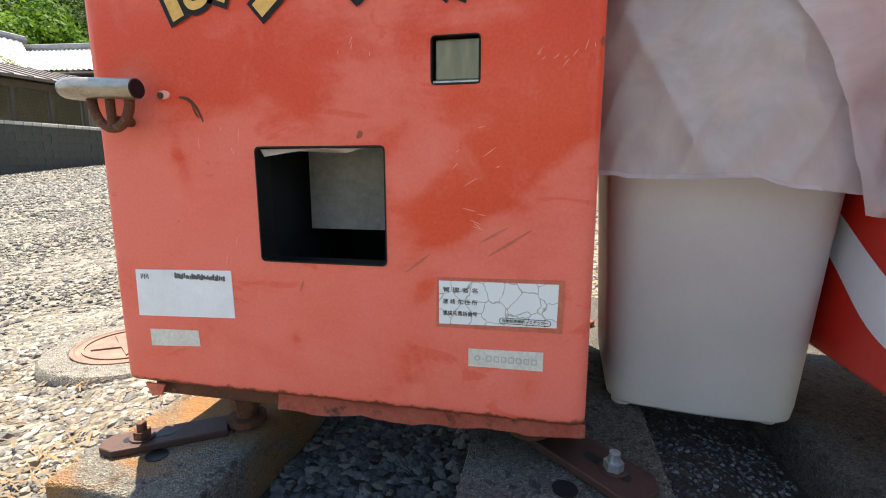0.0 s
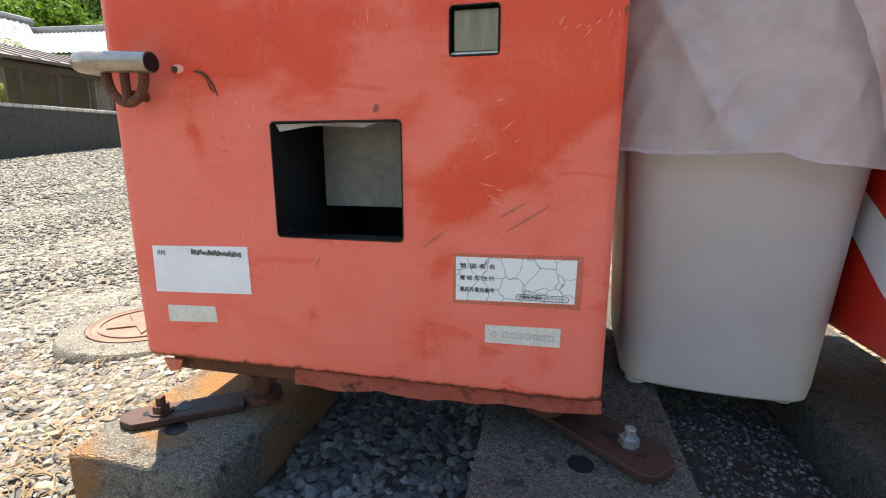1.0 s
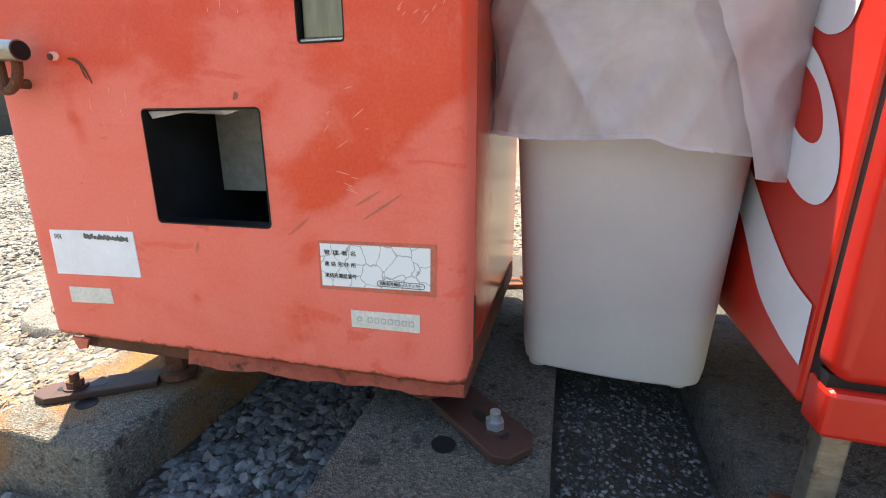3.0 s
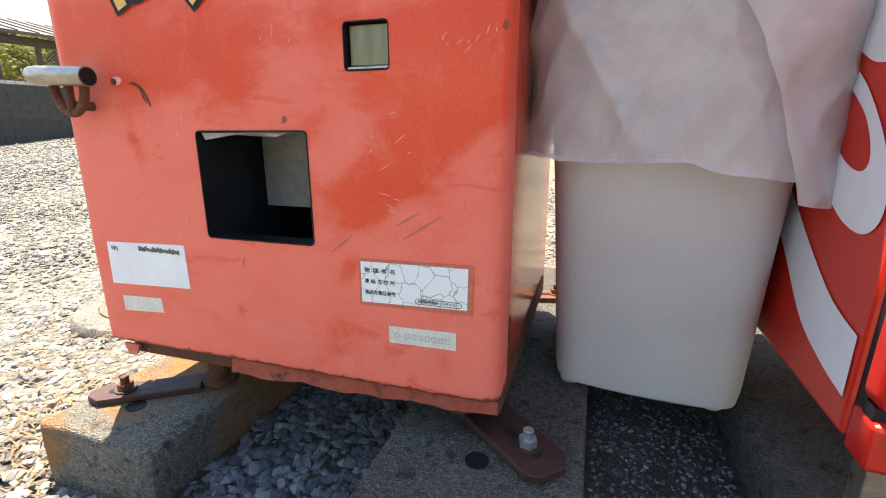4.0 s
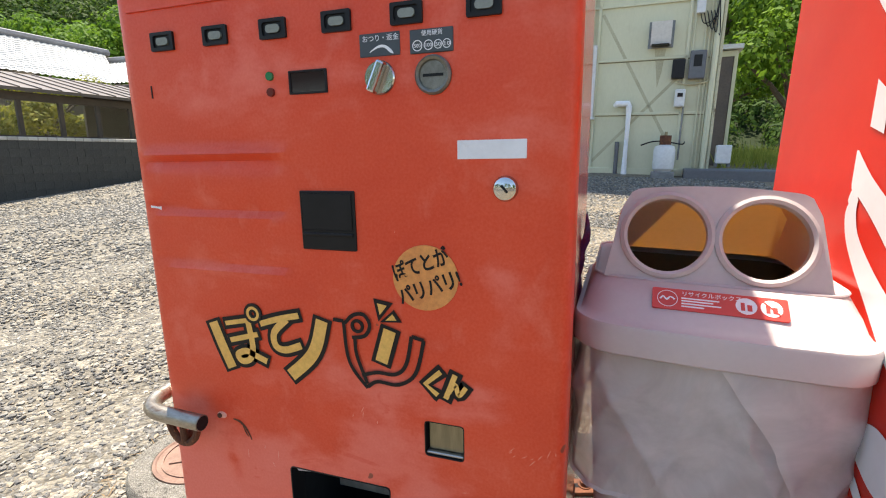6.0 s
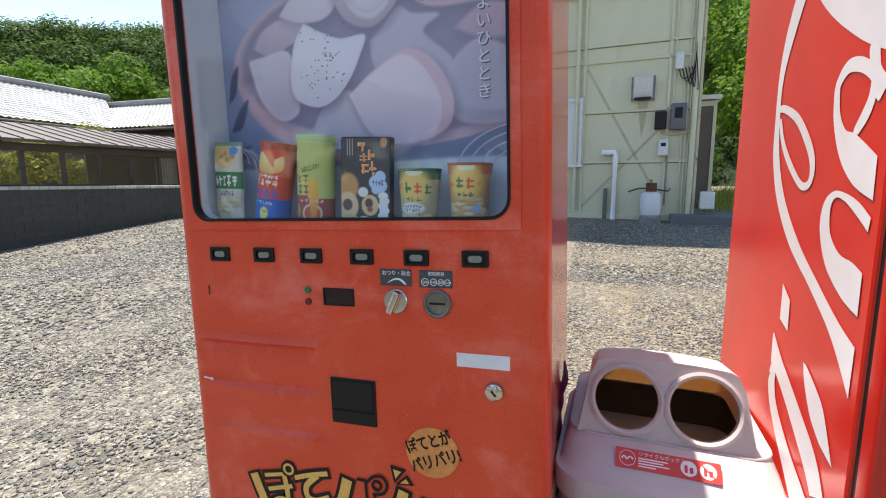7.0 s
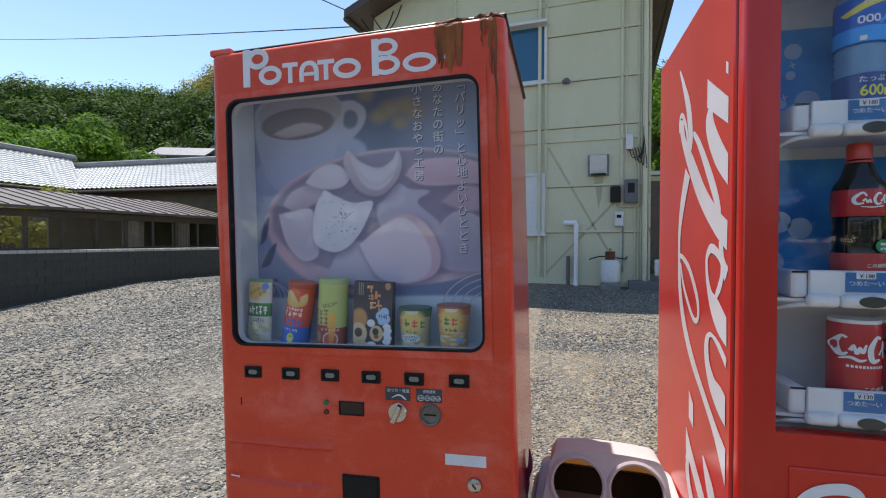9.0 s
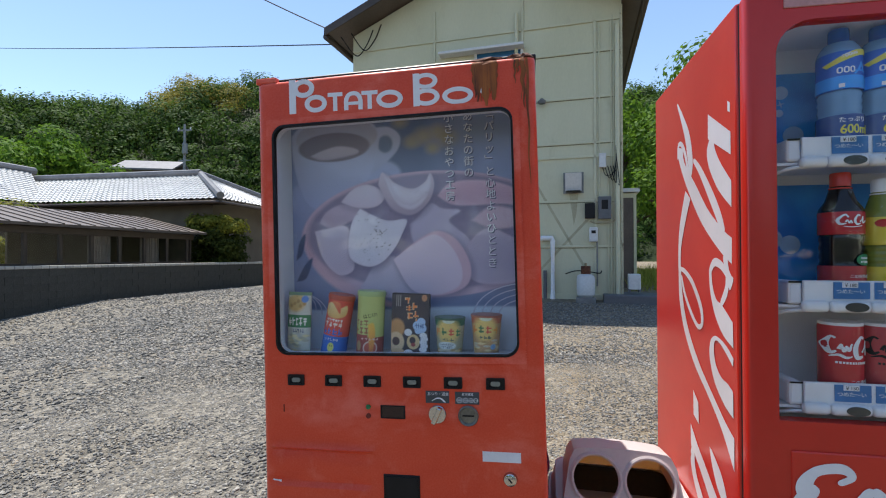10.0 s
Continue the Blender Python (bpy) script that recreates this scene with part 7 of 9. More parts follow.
    for j in range(rows + 1):
        t = j / rows
        z = 0.667 - 0.295 * t
        s0 = float(np.interp(fold_edge(z), fx[:turn], along[:turn]))
        line = []
        for i in range(cols + 1):
            q = s0 + (stop - s0) * i / cols
            x, y = float(np.interp(q, along, fx)), float(np.interp(q, along, fy))
            zz = z - t * (0.018 * max(0.0, x / 0.19) + 0.008 * noise.noise((x * 14, y * 14, 4)))
            d = Vector((x, y, 0)).normalized()
            out = 0.0155 + 0.008 * t + (crumple(Vector((x, y, zz)), 1.3) + 0.45 * crumple(Vector((x, y, zz)), 6.1)) * min(1.0, 0.15 + 2.5 * t) - 0.002 * math.exp(-i / 2.0)
            line.append(fold.verts.new(Vector((x * (1 - 0.075 * (0.668 - zz)), y * (1 - 0.16 * (0.668 - zz)) + 0.055 * (0.668 - zz), zz)) + d * out))
        grid.append(line)
    for a, b in zip(grid, grid[1:]):
        for i in range(cols):
            fold.faces.new((a[i], b[i], b[i + 1], a[i + 1]))
    part("bag_fold", fold, BAGM, root, "outer fold of the bag, milky and doubled", smooth=True)
    film_sheet("bag_hem", lambda x, y: hem(x, y) - 0.002, lambda x, y: hem(x, y) + 0.007, 0.007, 1.3, "", lambda p: p.x < 0.10, 3)
    tail = bmesh.new()
    vv = [[tail.verts.new((-0.200 - 0.010 * math.sin(j * 0.9 + i * 0.8), -0.12 + 0.045 * i, 0.655 - 0.030 * j)) for i in range(6)] for j in range(9)]
    for j in range(8):
        for i in range(5):
            tail.faces.new((vv[j][i], vv[j][i + 1], vv[j + 1][i + 1], vv[j + 1][i]))
    part("bag_edge", tail, BAGM, root, smooth=True)
    # rim and sloping lid
    rim = [bulged(w, d, r, z, -0.002, cy, 0.010) for w, d, r, z, cy in ((0.386, 0.410, 0.055, 0.664, -0.005), (0.396, 0.420, 0.058, 0.660, -0.005), (0.404, 0.428, 0.06, 0.663, -0.005), (0.406, 0.430, 0.06, 0.703, -0.005), (0.402, 0.426, 0.06, 0.708, -0.005), (0.388, 0.410, 0.055, 0.7095, -0.004),
           (0.380, 0.392, 0.052, 0.717, 0.000), (0.372, 0.370, 0.05, 0.735, 0.007), (0.356, 0.320, 0.045, 0.760, 0.022), (0.290, 0.250, 0.04, 0.7605, 0.020))]
    part("lid", loft(rim, cap=(False, False)), LIDM, root, "pinkish grey lid with an overhanging rim", smooth=True)
    part("lid_crease", sweep([p + Vector((0, 0, 0.0)) for p in rrect(0.358, 0.322, 0.045, 0.761, -0.002, 0.022)], 0.0025, 6, closed=True), LIDM, root)
    # housing: a hollow hood with an inclined front that carries two openings
    hous = bmesh.new()
    fw0, fw1, tl = 0.314, 0.274, radians(17)
    y0, z0, L = -0.136, 0.760, 0.145
    def corner(u):
        """rounds off the two upper corners"""
        k = max(abs(u) - 0.80, 0.0) / 0.20
        return 1 - 0.20 * (1 - math.sqrt(max(1 - k * k, 0.0)))
    def face_pt(u, v):
        """u across (-1..1), v up the inclined front (0..1)"""
        w = (fw0 + (fw1 - fw0) * v) / 2
        v *= corner(u)
        arch = 0.010 * (1 - u * u) * v
        return Vector((-0.008 + u * w, y0 + math.sin(tl) * L * v, z0 + math.cos(tl) * (L * v) + arch))
    centres = ((-0.465, 0.51), (0.465, 0.51))
    R = 0.0595
    nrm = Vector((0, -math.cos(tl), math.sin(tl)))
    m = 64
    tops, rises = set(), set()
    for s, (cu, cv) in zip((-1, 1), centres):
        ctr = face_pt(cu, cv)
        ctr -= Vector((0, 0, 0.010 * (1 - cu * cu) * cv))
        ax, ay = Vector((1, 0, 0)), Vector((0, math.sin(tl), math.cos(tl)))
        inner = [hous.verts.new(ctr + (ax * math.cos(2 * math.pi * k / m) + ay * math.sin(2 * math.pi * k / m)) * R) for k in range(m)]
        u0, u1 = (-1, 0) if s < 0 else (0, 1)
        outer = []
        for k in range(m):
            a = 2 * math.pi * k / m
            dx, dz = math.cos(a), math.sin(a)
            q = 1 / max(abs(dx), abs(dz))
            uu, vv = (u0 + u1) / 2 + dx * q * 0.5, 0.5 + dz * q * 0.5
            uu, vv = round(min(max(uu, -1), 1), 6), round(min(max(vv, 0), 1), 6)
            outer.append(hous.verts.new(face_pt(uu, vv)))
            if vv == 1:
                tops.add(uu)
            if abs(uu) == 1:
                rises.add(vv)
        for k in range(m):
            hous.faces.new((outer[k], outer[(k + 1) % m], inner[(k + 1) % m], inner[k]))
        back = [hous.verts.new(v.co - nrm * 0.012) for v in inner]
        for k in range(m):
            hous.faces.new((inner[k], inner[(k + 1) % m], back[(k + 1) % m], back[k]))
    tops, rises = sorted(tops), sorted(rises)
    N = len(tops) - 1
    f_top = [face_pt(u, 1) for u in tops]
    def back_pt(u, v):
        w = (0.30 - 0.02 * v) / 2
        return Vector((-0.008 + u * w, 0.150 - 0.085 * v, z0 + v * (0.106 + 0.010 * (1 - u * u)) * corner(u)))
    ft = [hous.verts.new(p) for p in f_top]
    bt = [hous.verts.new(back_pt(u, 1)) for u in tops]
    bb = [hous.verts.new(back_pt(u, 0)) for u in tops]
    for k in range(N):
        hous.faces.new((ft[k], ft[k + 1], bt[k + 1], bt[k]))
        hous.faces.new((bt[k], bt[k + 1], bb[k + 1], bb[k]))
    for u, i in ((-1, 0), (1, N)):
        side = [hous.verts.new(face_pt(u, v)) for v in rises]
        bk = [hous.verts.new(back_pt(u, v)) for v in rises]
        for k in range(len(rises) - 1):
            hous.faces.new((side[k], side[k + 1], bk[k + 1], bk[k]))
    bmesh.ops.remove_doubles(hous, verts=hous.verts, dist=0.0004)
    bmesh.ops.recalc_face_normals(hous, faces=hous.faces)
    hd = part("hood", hous, THIN, root, "pinkish grey hood with two round openings", smooth=True)
    for cu, cv in centres:
        ctr = face_pt(cu, cv) - Vector((0, 0, 0.010 * (1 - cu * cu) * cv)) + nrm * 0.002
        q = nrm.to_track_quat("Z", "Y").to_matrix().to_4x4()
        part("opening_ring", lathe([(R - 0.001, -0.014), (R - 0.001, 0.002), (R + 0.004, 0.0055), (R + 0.0095, 0.003), (R + 0.010, -0.004)], 36, caps=False), THIN, hd, "raised ring round an opening", smooth=True, at=Matrix.Translation(ctr) @ q)
    liner = loft([rrect(0.30, 0.28, 0.04, 0.42, -0.002, 0.02), rrect(0.33, 0.30, 0.04, 0.745, -0.002, 0.02)], cap=(True, False))
    part("inner_liner", liner, AMBER, root, "dark amber inside of the liner", smooth=True)
    # sticker on the lid's slope
    mslope = pose(0.0, -0.1785, 0.7440, 0, 0, 0) @ pose(0, 0, 0, -(90 - 42.0), 0, 0)
    st = part("sticker", slab(rounded(0.176, 0.036, 0.003, 3, -0.004, 0.0), -0.0012, 0.003), STICKER_RED, root, "red recycling sticker with white symbols", at=mslope)
    lettering("リサイクルボックス", 0.0088, WHITE, st, pose(-0.052, -0.0016, 0.0075))
    for k, (w2, z2) in enumerate(((0.050, 0.0025), (0.042, -0.0020), (0.052, -0.0068), (0.030, -0.0115))):
        part("text_bar", box(-0.052, -0.052 + w2, -0.0017, -0.0011, z2 - 0.0009, z2 + 0.0012), WHITE, st)
    part("emblem_ring", ring_slab(ellipse(-0.071, 0, 0.0142, 0.0142, 24), ellipse(-0.071, 0, 0.0134, 0.0134, 24), -0.0017, -0.0011), WHITE, st)
    part("emblem_bar", stroke(smooth_line([(-0.081, -0.002, 0.003), (-0.077, 0.003, 0.002), (-0.072, -0.002, 0.003), (-0.067, 0.003, 0.002), (-0.061, -0.001, 0.003)], 5), 0.002, -0.0018), WHITE, st)
    for x in (0.032, 0.063):
        d = part("symbol_disc", slab(ellipse(x, 0, 0.0135, 0.0135, 24), -0.0018, -0.0012), WHITE, st)
        part("symbol", box(x - 0.007, x - 0.002, -0.0023, -0.0017, -0.008, 0.005), STICKER_RED, d)
        part("symbol", box(x + 0.001, x + 0.007, -0.0023, -0.0017, -0.008, 0.002), STICKER_RED, d)
        if x > 0.05:
            part("symbol", stroke([(x - 0.0095, 0.0095), (x + 0.0095, -0.0095)], 0.0022, -0.0026), STICKER_RED, d)
    pk = part("blue_wrapper", sweep(smooth_line([(-0.212, -0.02, 0.66), (-0.216, 0.0, 0.74), (-0.206, 0.02, 0.80), (-0.210, 0.03, 0.84)], 5), [0.006, 0.008, 0.009, 0.008, 0.006, 0.009, 0.01, 0.006, 0.007, 0.009, 0.007, 0.006, 0.005, 0.004, 0.003, 0.002], 6), WRAPPER, None, at=root.matrix_basis.copy())
    tagged(pk, "crumpled dark blue and red wrapper wedged beside the bin", "wrapper")


AMBER = grainy("amber_liner", (0.05, 0.028, 0.010), (0.09, 0.05, 0.015), 6, 0.35, 0, 60, 0.1, 0.004)
STICKER_RED = plain("sticker_red", (0.58, 0.045, 0.035), 0.4, 0, 0.08)
WRAPPER = grainy("crumpled_wrapper", (0.03, 0.03, 0.16), (0.25, 0.03, 0.06), 30, 0.3, 0, 90, 0.4, 0.004)
make_bin()


# ---- drinks machine ----
CX, CF = 0.585, -0.055       # its near flank and door front


def ribbon(r, y=0.0):
    """A brush ribbon with tapered round ends whose inner edge never folds back."""
    pts = smooth_line(r, 14)
    n = len(pts)
    sides = ([], [])
    for i, p in enumerate(pts):
        a, b = pts[max(i - 1, 0)], pts[min(i + 1, n - 1)]
        d = Vector((b[0] - a[0], b[1] - a[1])).normalized()
        e = min(i, n - 1 - i)
        w = p[2] / 2 * min(1.0, math.sqrt(max(0.0, 1 - (1 - e / 5) ** 2)) if e < 5 else 1.0)
        for s, li in ((1, sides[0]), (-1, sides[1])):
            q = Vector((p[0] - s * d.y * w, p[1] + s * d.x * w))
            if li and (q - li[-1]).dot(d) < 0:
                q = li[-1].copy()
            li.append(q)
    bm = bmesh.new()
    vs = [[bm.verts.new((q.x, y - 0.000006 * i, q.y)) for i, q in enumerate(li)] for li in sides]
    for i in range(n - 1):
        bm.faces.new((vs[0][i], vs[1][i], vs[1][i + 1], vs[0][i + 1]))
    return bm


def swash(upper, lower, root, k=0, sharp=False):
    """One white shape of the flank print between two flowing edges, given in y, z."""
    a, b = (upper, lower) if sharp else (smooth_line(upper, 10), smooth_line(lower, 10))
    n = 60
    def even(line):
        d = [0.0]
        for p, q in zip(line, line[1:]):
            d.append(d[-1] + math.hypot(q[0] - p[0], q[1] - p[1]))
        t = np.linspace(0, d[-1], n)
        return list(zip(np.interp(t, d, [p[0] for p in line]), np.interp(t, d, [p[1] for p in line])))
    bm = bmesh.new()
    x = CX - 0.0005 - 0.00006 * k
    u, v = ([bm.verts.new((x, max(p[0], 0.004), p[1])) for p in even(e)] for e in (a, b))
    for i in range(n - 1):
        bm.faces.new((u[i], v[i], v[i + 1], u[i + 1]))
    return part("ribbon", bm, FLANK_WHITE, root, "white flowing ribbon print" if k == 0 else "")


def hairline(pts, root, k):
    """A thin stroke of the same print: y, z, width."""
    sb = ribbon(pts)
    for v in sb.verts:
        v.co = Vector((CX - 0.0005 - 0.00006 * k, max(v.co.x, 0.004), v.co.z))
    part("ribbon", sb, FLANK_WHITE, root)


def flank_print(root):
    """Tall white script-like ribbons that run up the near flank."""
    swash([(0.357, 1.908), (0.343, 1.864), (0.254, 1.789), (0.161, 1.71), (0.069, 1.655), (0.022, 1.635)], [(0.406, 1.923), (0.394, 1.88), (0.328, 1.795), (0.219, 1.689), (0.104, 1.614), (0.024, 1.577)], root, 0)
    hairline([(0.305, 1.815, 0.016), (0.328, 1.873, 0.016), (0.355, 1.912, 0.016), (0.382, 1.928, 0.014), (0.400, 1.921, 0.012), (0.402, 1.885, 0.012)], root, 1)
    hairline([(0.406, 2.055, 0.008), (0.361, 1.998, 0.022), (0.318, 1.936, 0.036), (0.297, 1.88, 0.040), (0.290, 1.838, 0.032), (0.302, 1.806, 0.012)], root, 2)
    hairline([(0.268, 1.858, 0.014), (0.215, 1.818, 0.022), (0.144, 1.746, 0.030), (0.095, 1.69, 0.030), (0.066, 1.645, 0.024)], root, 3)
    swash([(0.158, 1.95), (0.024, 1.872)], [(0.159, 1.888), (0.024, 1.821)], root, 4, True)
    swash([(0.119, 1.876), (0.115, 1.855), (0.09, 1.823), (0.059, 1.794), (0.022, 1.763)], [(0.147, 1.886), (0.166, 1.859), (0.153, 1.816), (0.098, 1.754), (0.022, 1.703)], root, 5)
    swash([(0.039, 1.946), (0.026, 1.938)], [(0.039, 1.923), (0.026, 1.916)], root, 6, True)
    # first bowl shape
    hairline([(0.060, 1.60, 0.026), (0.050, 1.562, 0.024), (0.036, 1.541, 0.030), (0.022, 1.530, 0.036)], root, 7)
    hairline([(0.048, 1.562, 0.016), (0.049, 1.528, 0.018), (0.062, 1.504, 0.020), (0.086, 1.480, 0.014)], root, 8)
    hairline([(0.033, 1.535, 0.014), (0.060, 1.561, 0.018), (0.091, 1.576, 0.020), (0.123, 1.579, 0.020), (0.146, 1.562, 0.017), (0.150, 1.543, 0.016)], root, 9)
    swash([(0.141, 1.551), (0.133, 1.517), (0.111, 1.49), (0.079, 1.48), (0.020, 1.448)], [(0.158, 1.551), (0.15, 1.505), (0.12, 1.451), (0.074, 1.412), (0.018, 1.391)], root, 10)
    # the long stem and its loop
    swash([(0.334, 1.782), (0.383, 1.697), (0.402, 1.624), (0.402, 1.538), (0.394, 1.461), (0.352, 1.379), (0.272, 1.302), (0.17, 1.243), (0.085, 1.188), (0.018, 1.121)],
          [(0.292, 1.754), (0.337, 1.691), (0.375, 1.622), (0.38, 1.557), (0.361, 1.463), (0.313, 1.384), (0.231, 1.311), (0.141, 1.256), (0.065, 1.214), (0.017, 1.194)], root, 11)
    hairline([(0.386, 1.557, 0.012), (0.348, 1.551, 0.015), (0.285, 1.524, 0.018), (0.225, 1.471, 0.020), (0.207, 1.435, 0.018), (0.217, 1.411, 0.014), (0.25, 1.411, 0.014), (0.306, 1.448, 0.016), (0.35, 1.491, 0.015), (0.375, 1.538, 0.012)], root, 12)
    # second bowl shape
    swash([(0.02, 1.35), (0.048, 1.367), (0.087, 1.387), (0.116, 1.392), (0.129, 1.375), (0.121, 1.338), (0.088, 1.312), (0.049, 1.305), (0.021, 1.295)],
          [(0.017, 1.369), (0.051, 1.388), (0.089, 1.399), (0.125, 1.401), (0.153, 1.381), (0.156, 1.339), (0.125, 1.288), (0.07, 1.252), (0.02, 1.236)], root, 13)
    swash([(0.28, 1.228), (0.241, 1.205)], [(0.278, 1.161), (0.238, 1.149)], root, 14, True)
    # the broad capital low on the flank
    swash([(0.303, 1.126), (0.302, 1.096), (0.298, 1.067), (0.272, 1.056), (0.222, 1.027), (0.159, 0.984), (0.116, 0.953), (0.091, 0.927)], [(0.298, 1.127), (0.272, 1.107), (0.243, 1.087), (0.2, 1.063), (0.148, 1.033), (0.103, 1.006), (0.074, 0.981), (0.05, 0.947)], root, 15)
    swash([(0.293, 1.056), (0.304, 1.028), (0.288, 0.99), (0.252, 0.952), (0.207, 0.915), (0.153, 0.87), (0.108, 0.839), (0.02, 0.815)], [(0.272, 1.055), (0.272, 1.035), (0.257, 1.005), (0.221, 0.976), (0.175, 0.948), (0.127, 0.925), (0.096, 0.913), (0.02, 0.915)], root, 16)
    hairline([(0.298, 1.045, 0.012), (0.291, 1.062, 0.012), (0.275, 1.056, 0.012)], root, 17)
    swash([(0.162, 1.119), (0.15, 1.087), (0.117, 1.044), (0.079, 1.019)], [(0.151, 1.118), (0.111, 1.097), (0.078, 1.072), (0.037, 1.007)], root, 18)
    # the capital's foot, near the ground
    swash([(0.34, 0.60), (0.28, 0.535), (0.234, 0.504), (0.147, 0.451), (0.073, 0.414), (0.008, 0.398)], [(0.43, 0.585), (0.357, 0.509), (0.245, 0.435), (0.148, 0.366), (0.067, 0.338), (0.006, 0.327)], root, 19)
    swash([(0.208, 0.717), (0.159, 0.686), (0.11, 0.654), (0.057, 0.605), (0.027, 0.561), (0.021, 0.522), (0.047, 0.5), (0.099, 0.506), (0.161, 0.538), (0.214, 0.583), (0.252, 0.621)],
          [(0.189, 0.682), (0.167, 0.665), (0.135, 0.647), (0.102, 0.624), (0.079, 0.597), (0.071, 0.574), (0.086, 0.564), (0.122, 0.572), (0.165, 0.596), (0.195, 0.617), (0.218, 0.633)], root, 20)
    hairline([(0.190, 0.70, 0.020), (0.178, 0.671, 0.020), (0.186, 0.643, 0.020), (0.206, 0.615, 0.020)], root, 21)
    swash([(0.190, 0.735), (0.150, 0.755), (0.110, 0.765), (0.07, 0.755), (0.052, 0.735)], [(0.185, 0.72), (0.152, 0.70), (0.106, 0.681), (0.066, 0.682), (0.052, 0.706)], root, 22)


def make_drinks_machine():
    root = thing("drinks_vending_machine", "glossy red drinks vending machine with white ribbon print", "vending machine", pose(0, 0, 0))
    x1, yb, z0, z1, zd = CX + 1.0, 0.66, 0.286, 2.145, 0.340
    wl, wr, wb, wt = CX + 0.055, x1 - 0.12, 1.262, 2.075
    part("side_panel", box(CX, CX + 0.03, -0.005, yb, z0, z1, 0.006, 2), COKE, root, "glossy red side panel")
    part("side_panel", box(x1 - 0.03, x1, -0.005, yb, z0, z1, 0.006, 1), COKE, root)
    part("back_panel", box(CX + 0.03, x1 - 0.03, yb - 0.03, yb - 0.002, z0, z1 - 0.003), COKE, root)
    part("top_panel", box(CX + 0.03, x1 - 0.03, -0.005, yb - 0.03, z1 - 0.03, z1 - 0.003), COKE, root)
    part("bottom_panel", box(CX + 0.03, x1 - 0.03, -0.005, yb - 0.03, z0 + 0.002, z0 + 0.03), COKE, root)
    part("seal", ring_slab(rounded(x1 - CX - 0.010, z1 - z0 - 0.006, 0.004, 2, (CX + x1) / 2, (z0 + z1) / 2), rounded(x1 - CX - 0.05, z1 - z0 - 0.06, 0.004, 2, (CX + x1) / 2, (z0 + z1) / 2), -0.0245, -0.0035), BLACK, root)
    # door with a window opening
    o = rounded(x1 - CX, z1 - zd + 0.004, 0.02, 6, (CX + x1) / 2, (zd + z1) / 2 + 0.002)
    cxx, czz = (wl + wr) / 2, (wb + wt) / 2
    inner = rounded(wr - wl, wt - wb, 0.004, 6, cxx, czz)
    k = 0.07
    top = []
    for i, (x, z) in enumerate(inner):
        q = i // 7
        if q == 0:
            a = radians(90 * (i % 7) / 6)
            top.append((wr - k + k * math.cos(a), wt - k + k * math.sin(a)))
        elif q == 1:
            a = radians(90 + 90 * (i % 7) / 6)
            top.append((wl + k + k * math.cos(a), wt - k + k * math.sin(a)))
        else:
            top.append((x, z))
    door = ring_slab(o, top, CF, -0.024)
    bmesh.ops.recalc_face_normals(door, faces=door.faces)
    bmesh.ops.bevel(door, geom=[e for e in door.edges if all(abs(v.co.y - CF) < 1e-6 for v in e.verts) and all(min(abs(v.co.x - CX), abs(v.co.x - x1), abs(v.co.z - z1 - 0.004), abs(v.co.z - zd)) < 0.0215 for v in e.verts) and e.calc_face_angle(0) > 1.0], offset=0.012, segments=3, profile=0.5, affect="EDGES")
    part("door", door, COKE_DOOR, root, "red enamelled door", smooth=True)
    part("kick_plate", box(CX + 0.001, x1 - 0.001, CF, -0.008, z0 - 0.008, zd - 0.009, 0.006), COKE_DOOR, root, "red enamelled foot panel below a dark gap")
    part("gap_strip", box(CX + 0.003, x1 - 0.003, CF + 0.012, -0.024, zd - 0.012, zd + 0.004), BLACK, root)
    for x, y in ((CX + 0.030, -0.02), (CX + 0.030, 0.60), (x1 - 0.03, -0.02), (x1 - 0.03, 0.60)):
        leg = part("foot", box(x - 0.014, x + 0.014, y - 0.014, y + 0.014, 0.155, z0, 0.003), PIPE, root)
        part("foot_plate", box(x - 0.03, x + 0.03, y - 0.03, y + 0.03, 0.150, 0.157, 0.002, 1), RUST, leg)
    # display interior
    depth = 0.13
    case = bmesh.new()
    box(wl - 0.01, wr + 0.01, depth, depth + 0.006, wb - 0.01, wt + 0.01, bm=case)
    for a in ((wl - 0.016, wl - 0.01, -0.03, depth + 0.006, wb - 0.01, wt + 0.01), (wr + 0.01, wr + 0.016, -0.03, depth + 0.006, wb - 0.01, wt + 0.01), (wl - 0.01, wr + 0.01, -0.012, depth + 0.006, wt + 0.01, wt + 0.016), (wl - 0.01, wr + 0.01, -0.012, depth + 0.006, wb - 0.016, wb - 0.01)):
        box(*a, bm=case)
    part("display_case", case, CASEWHITE, root, "pale grey display interior")
    backs = ((1.517, 1.762), (1.842, 2.028))
    rng = random.Random(8)
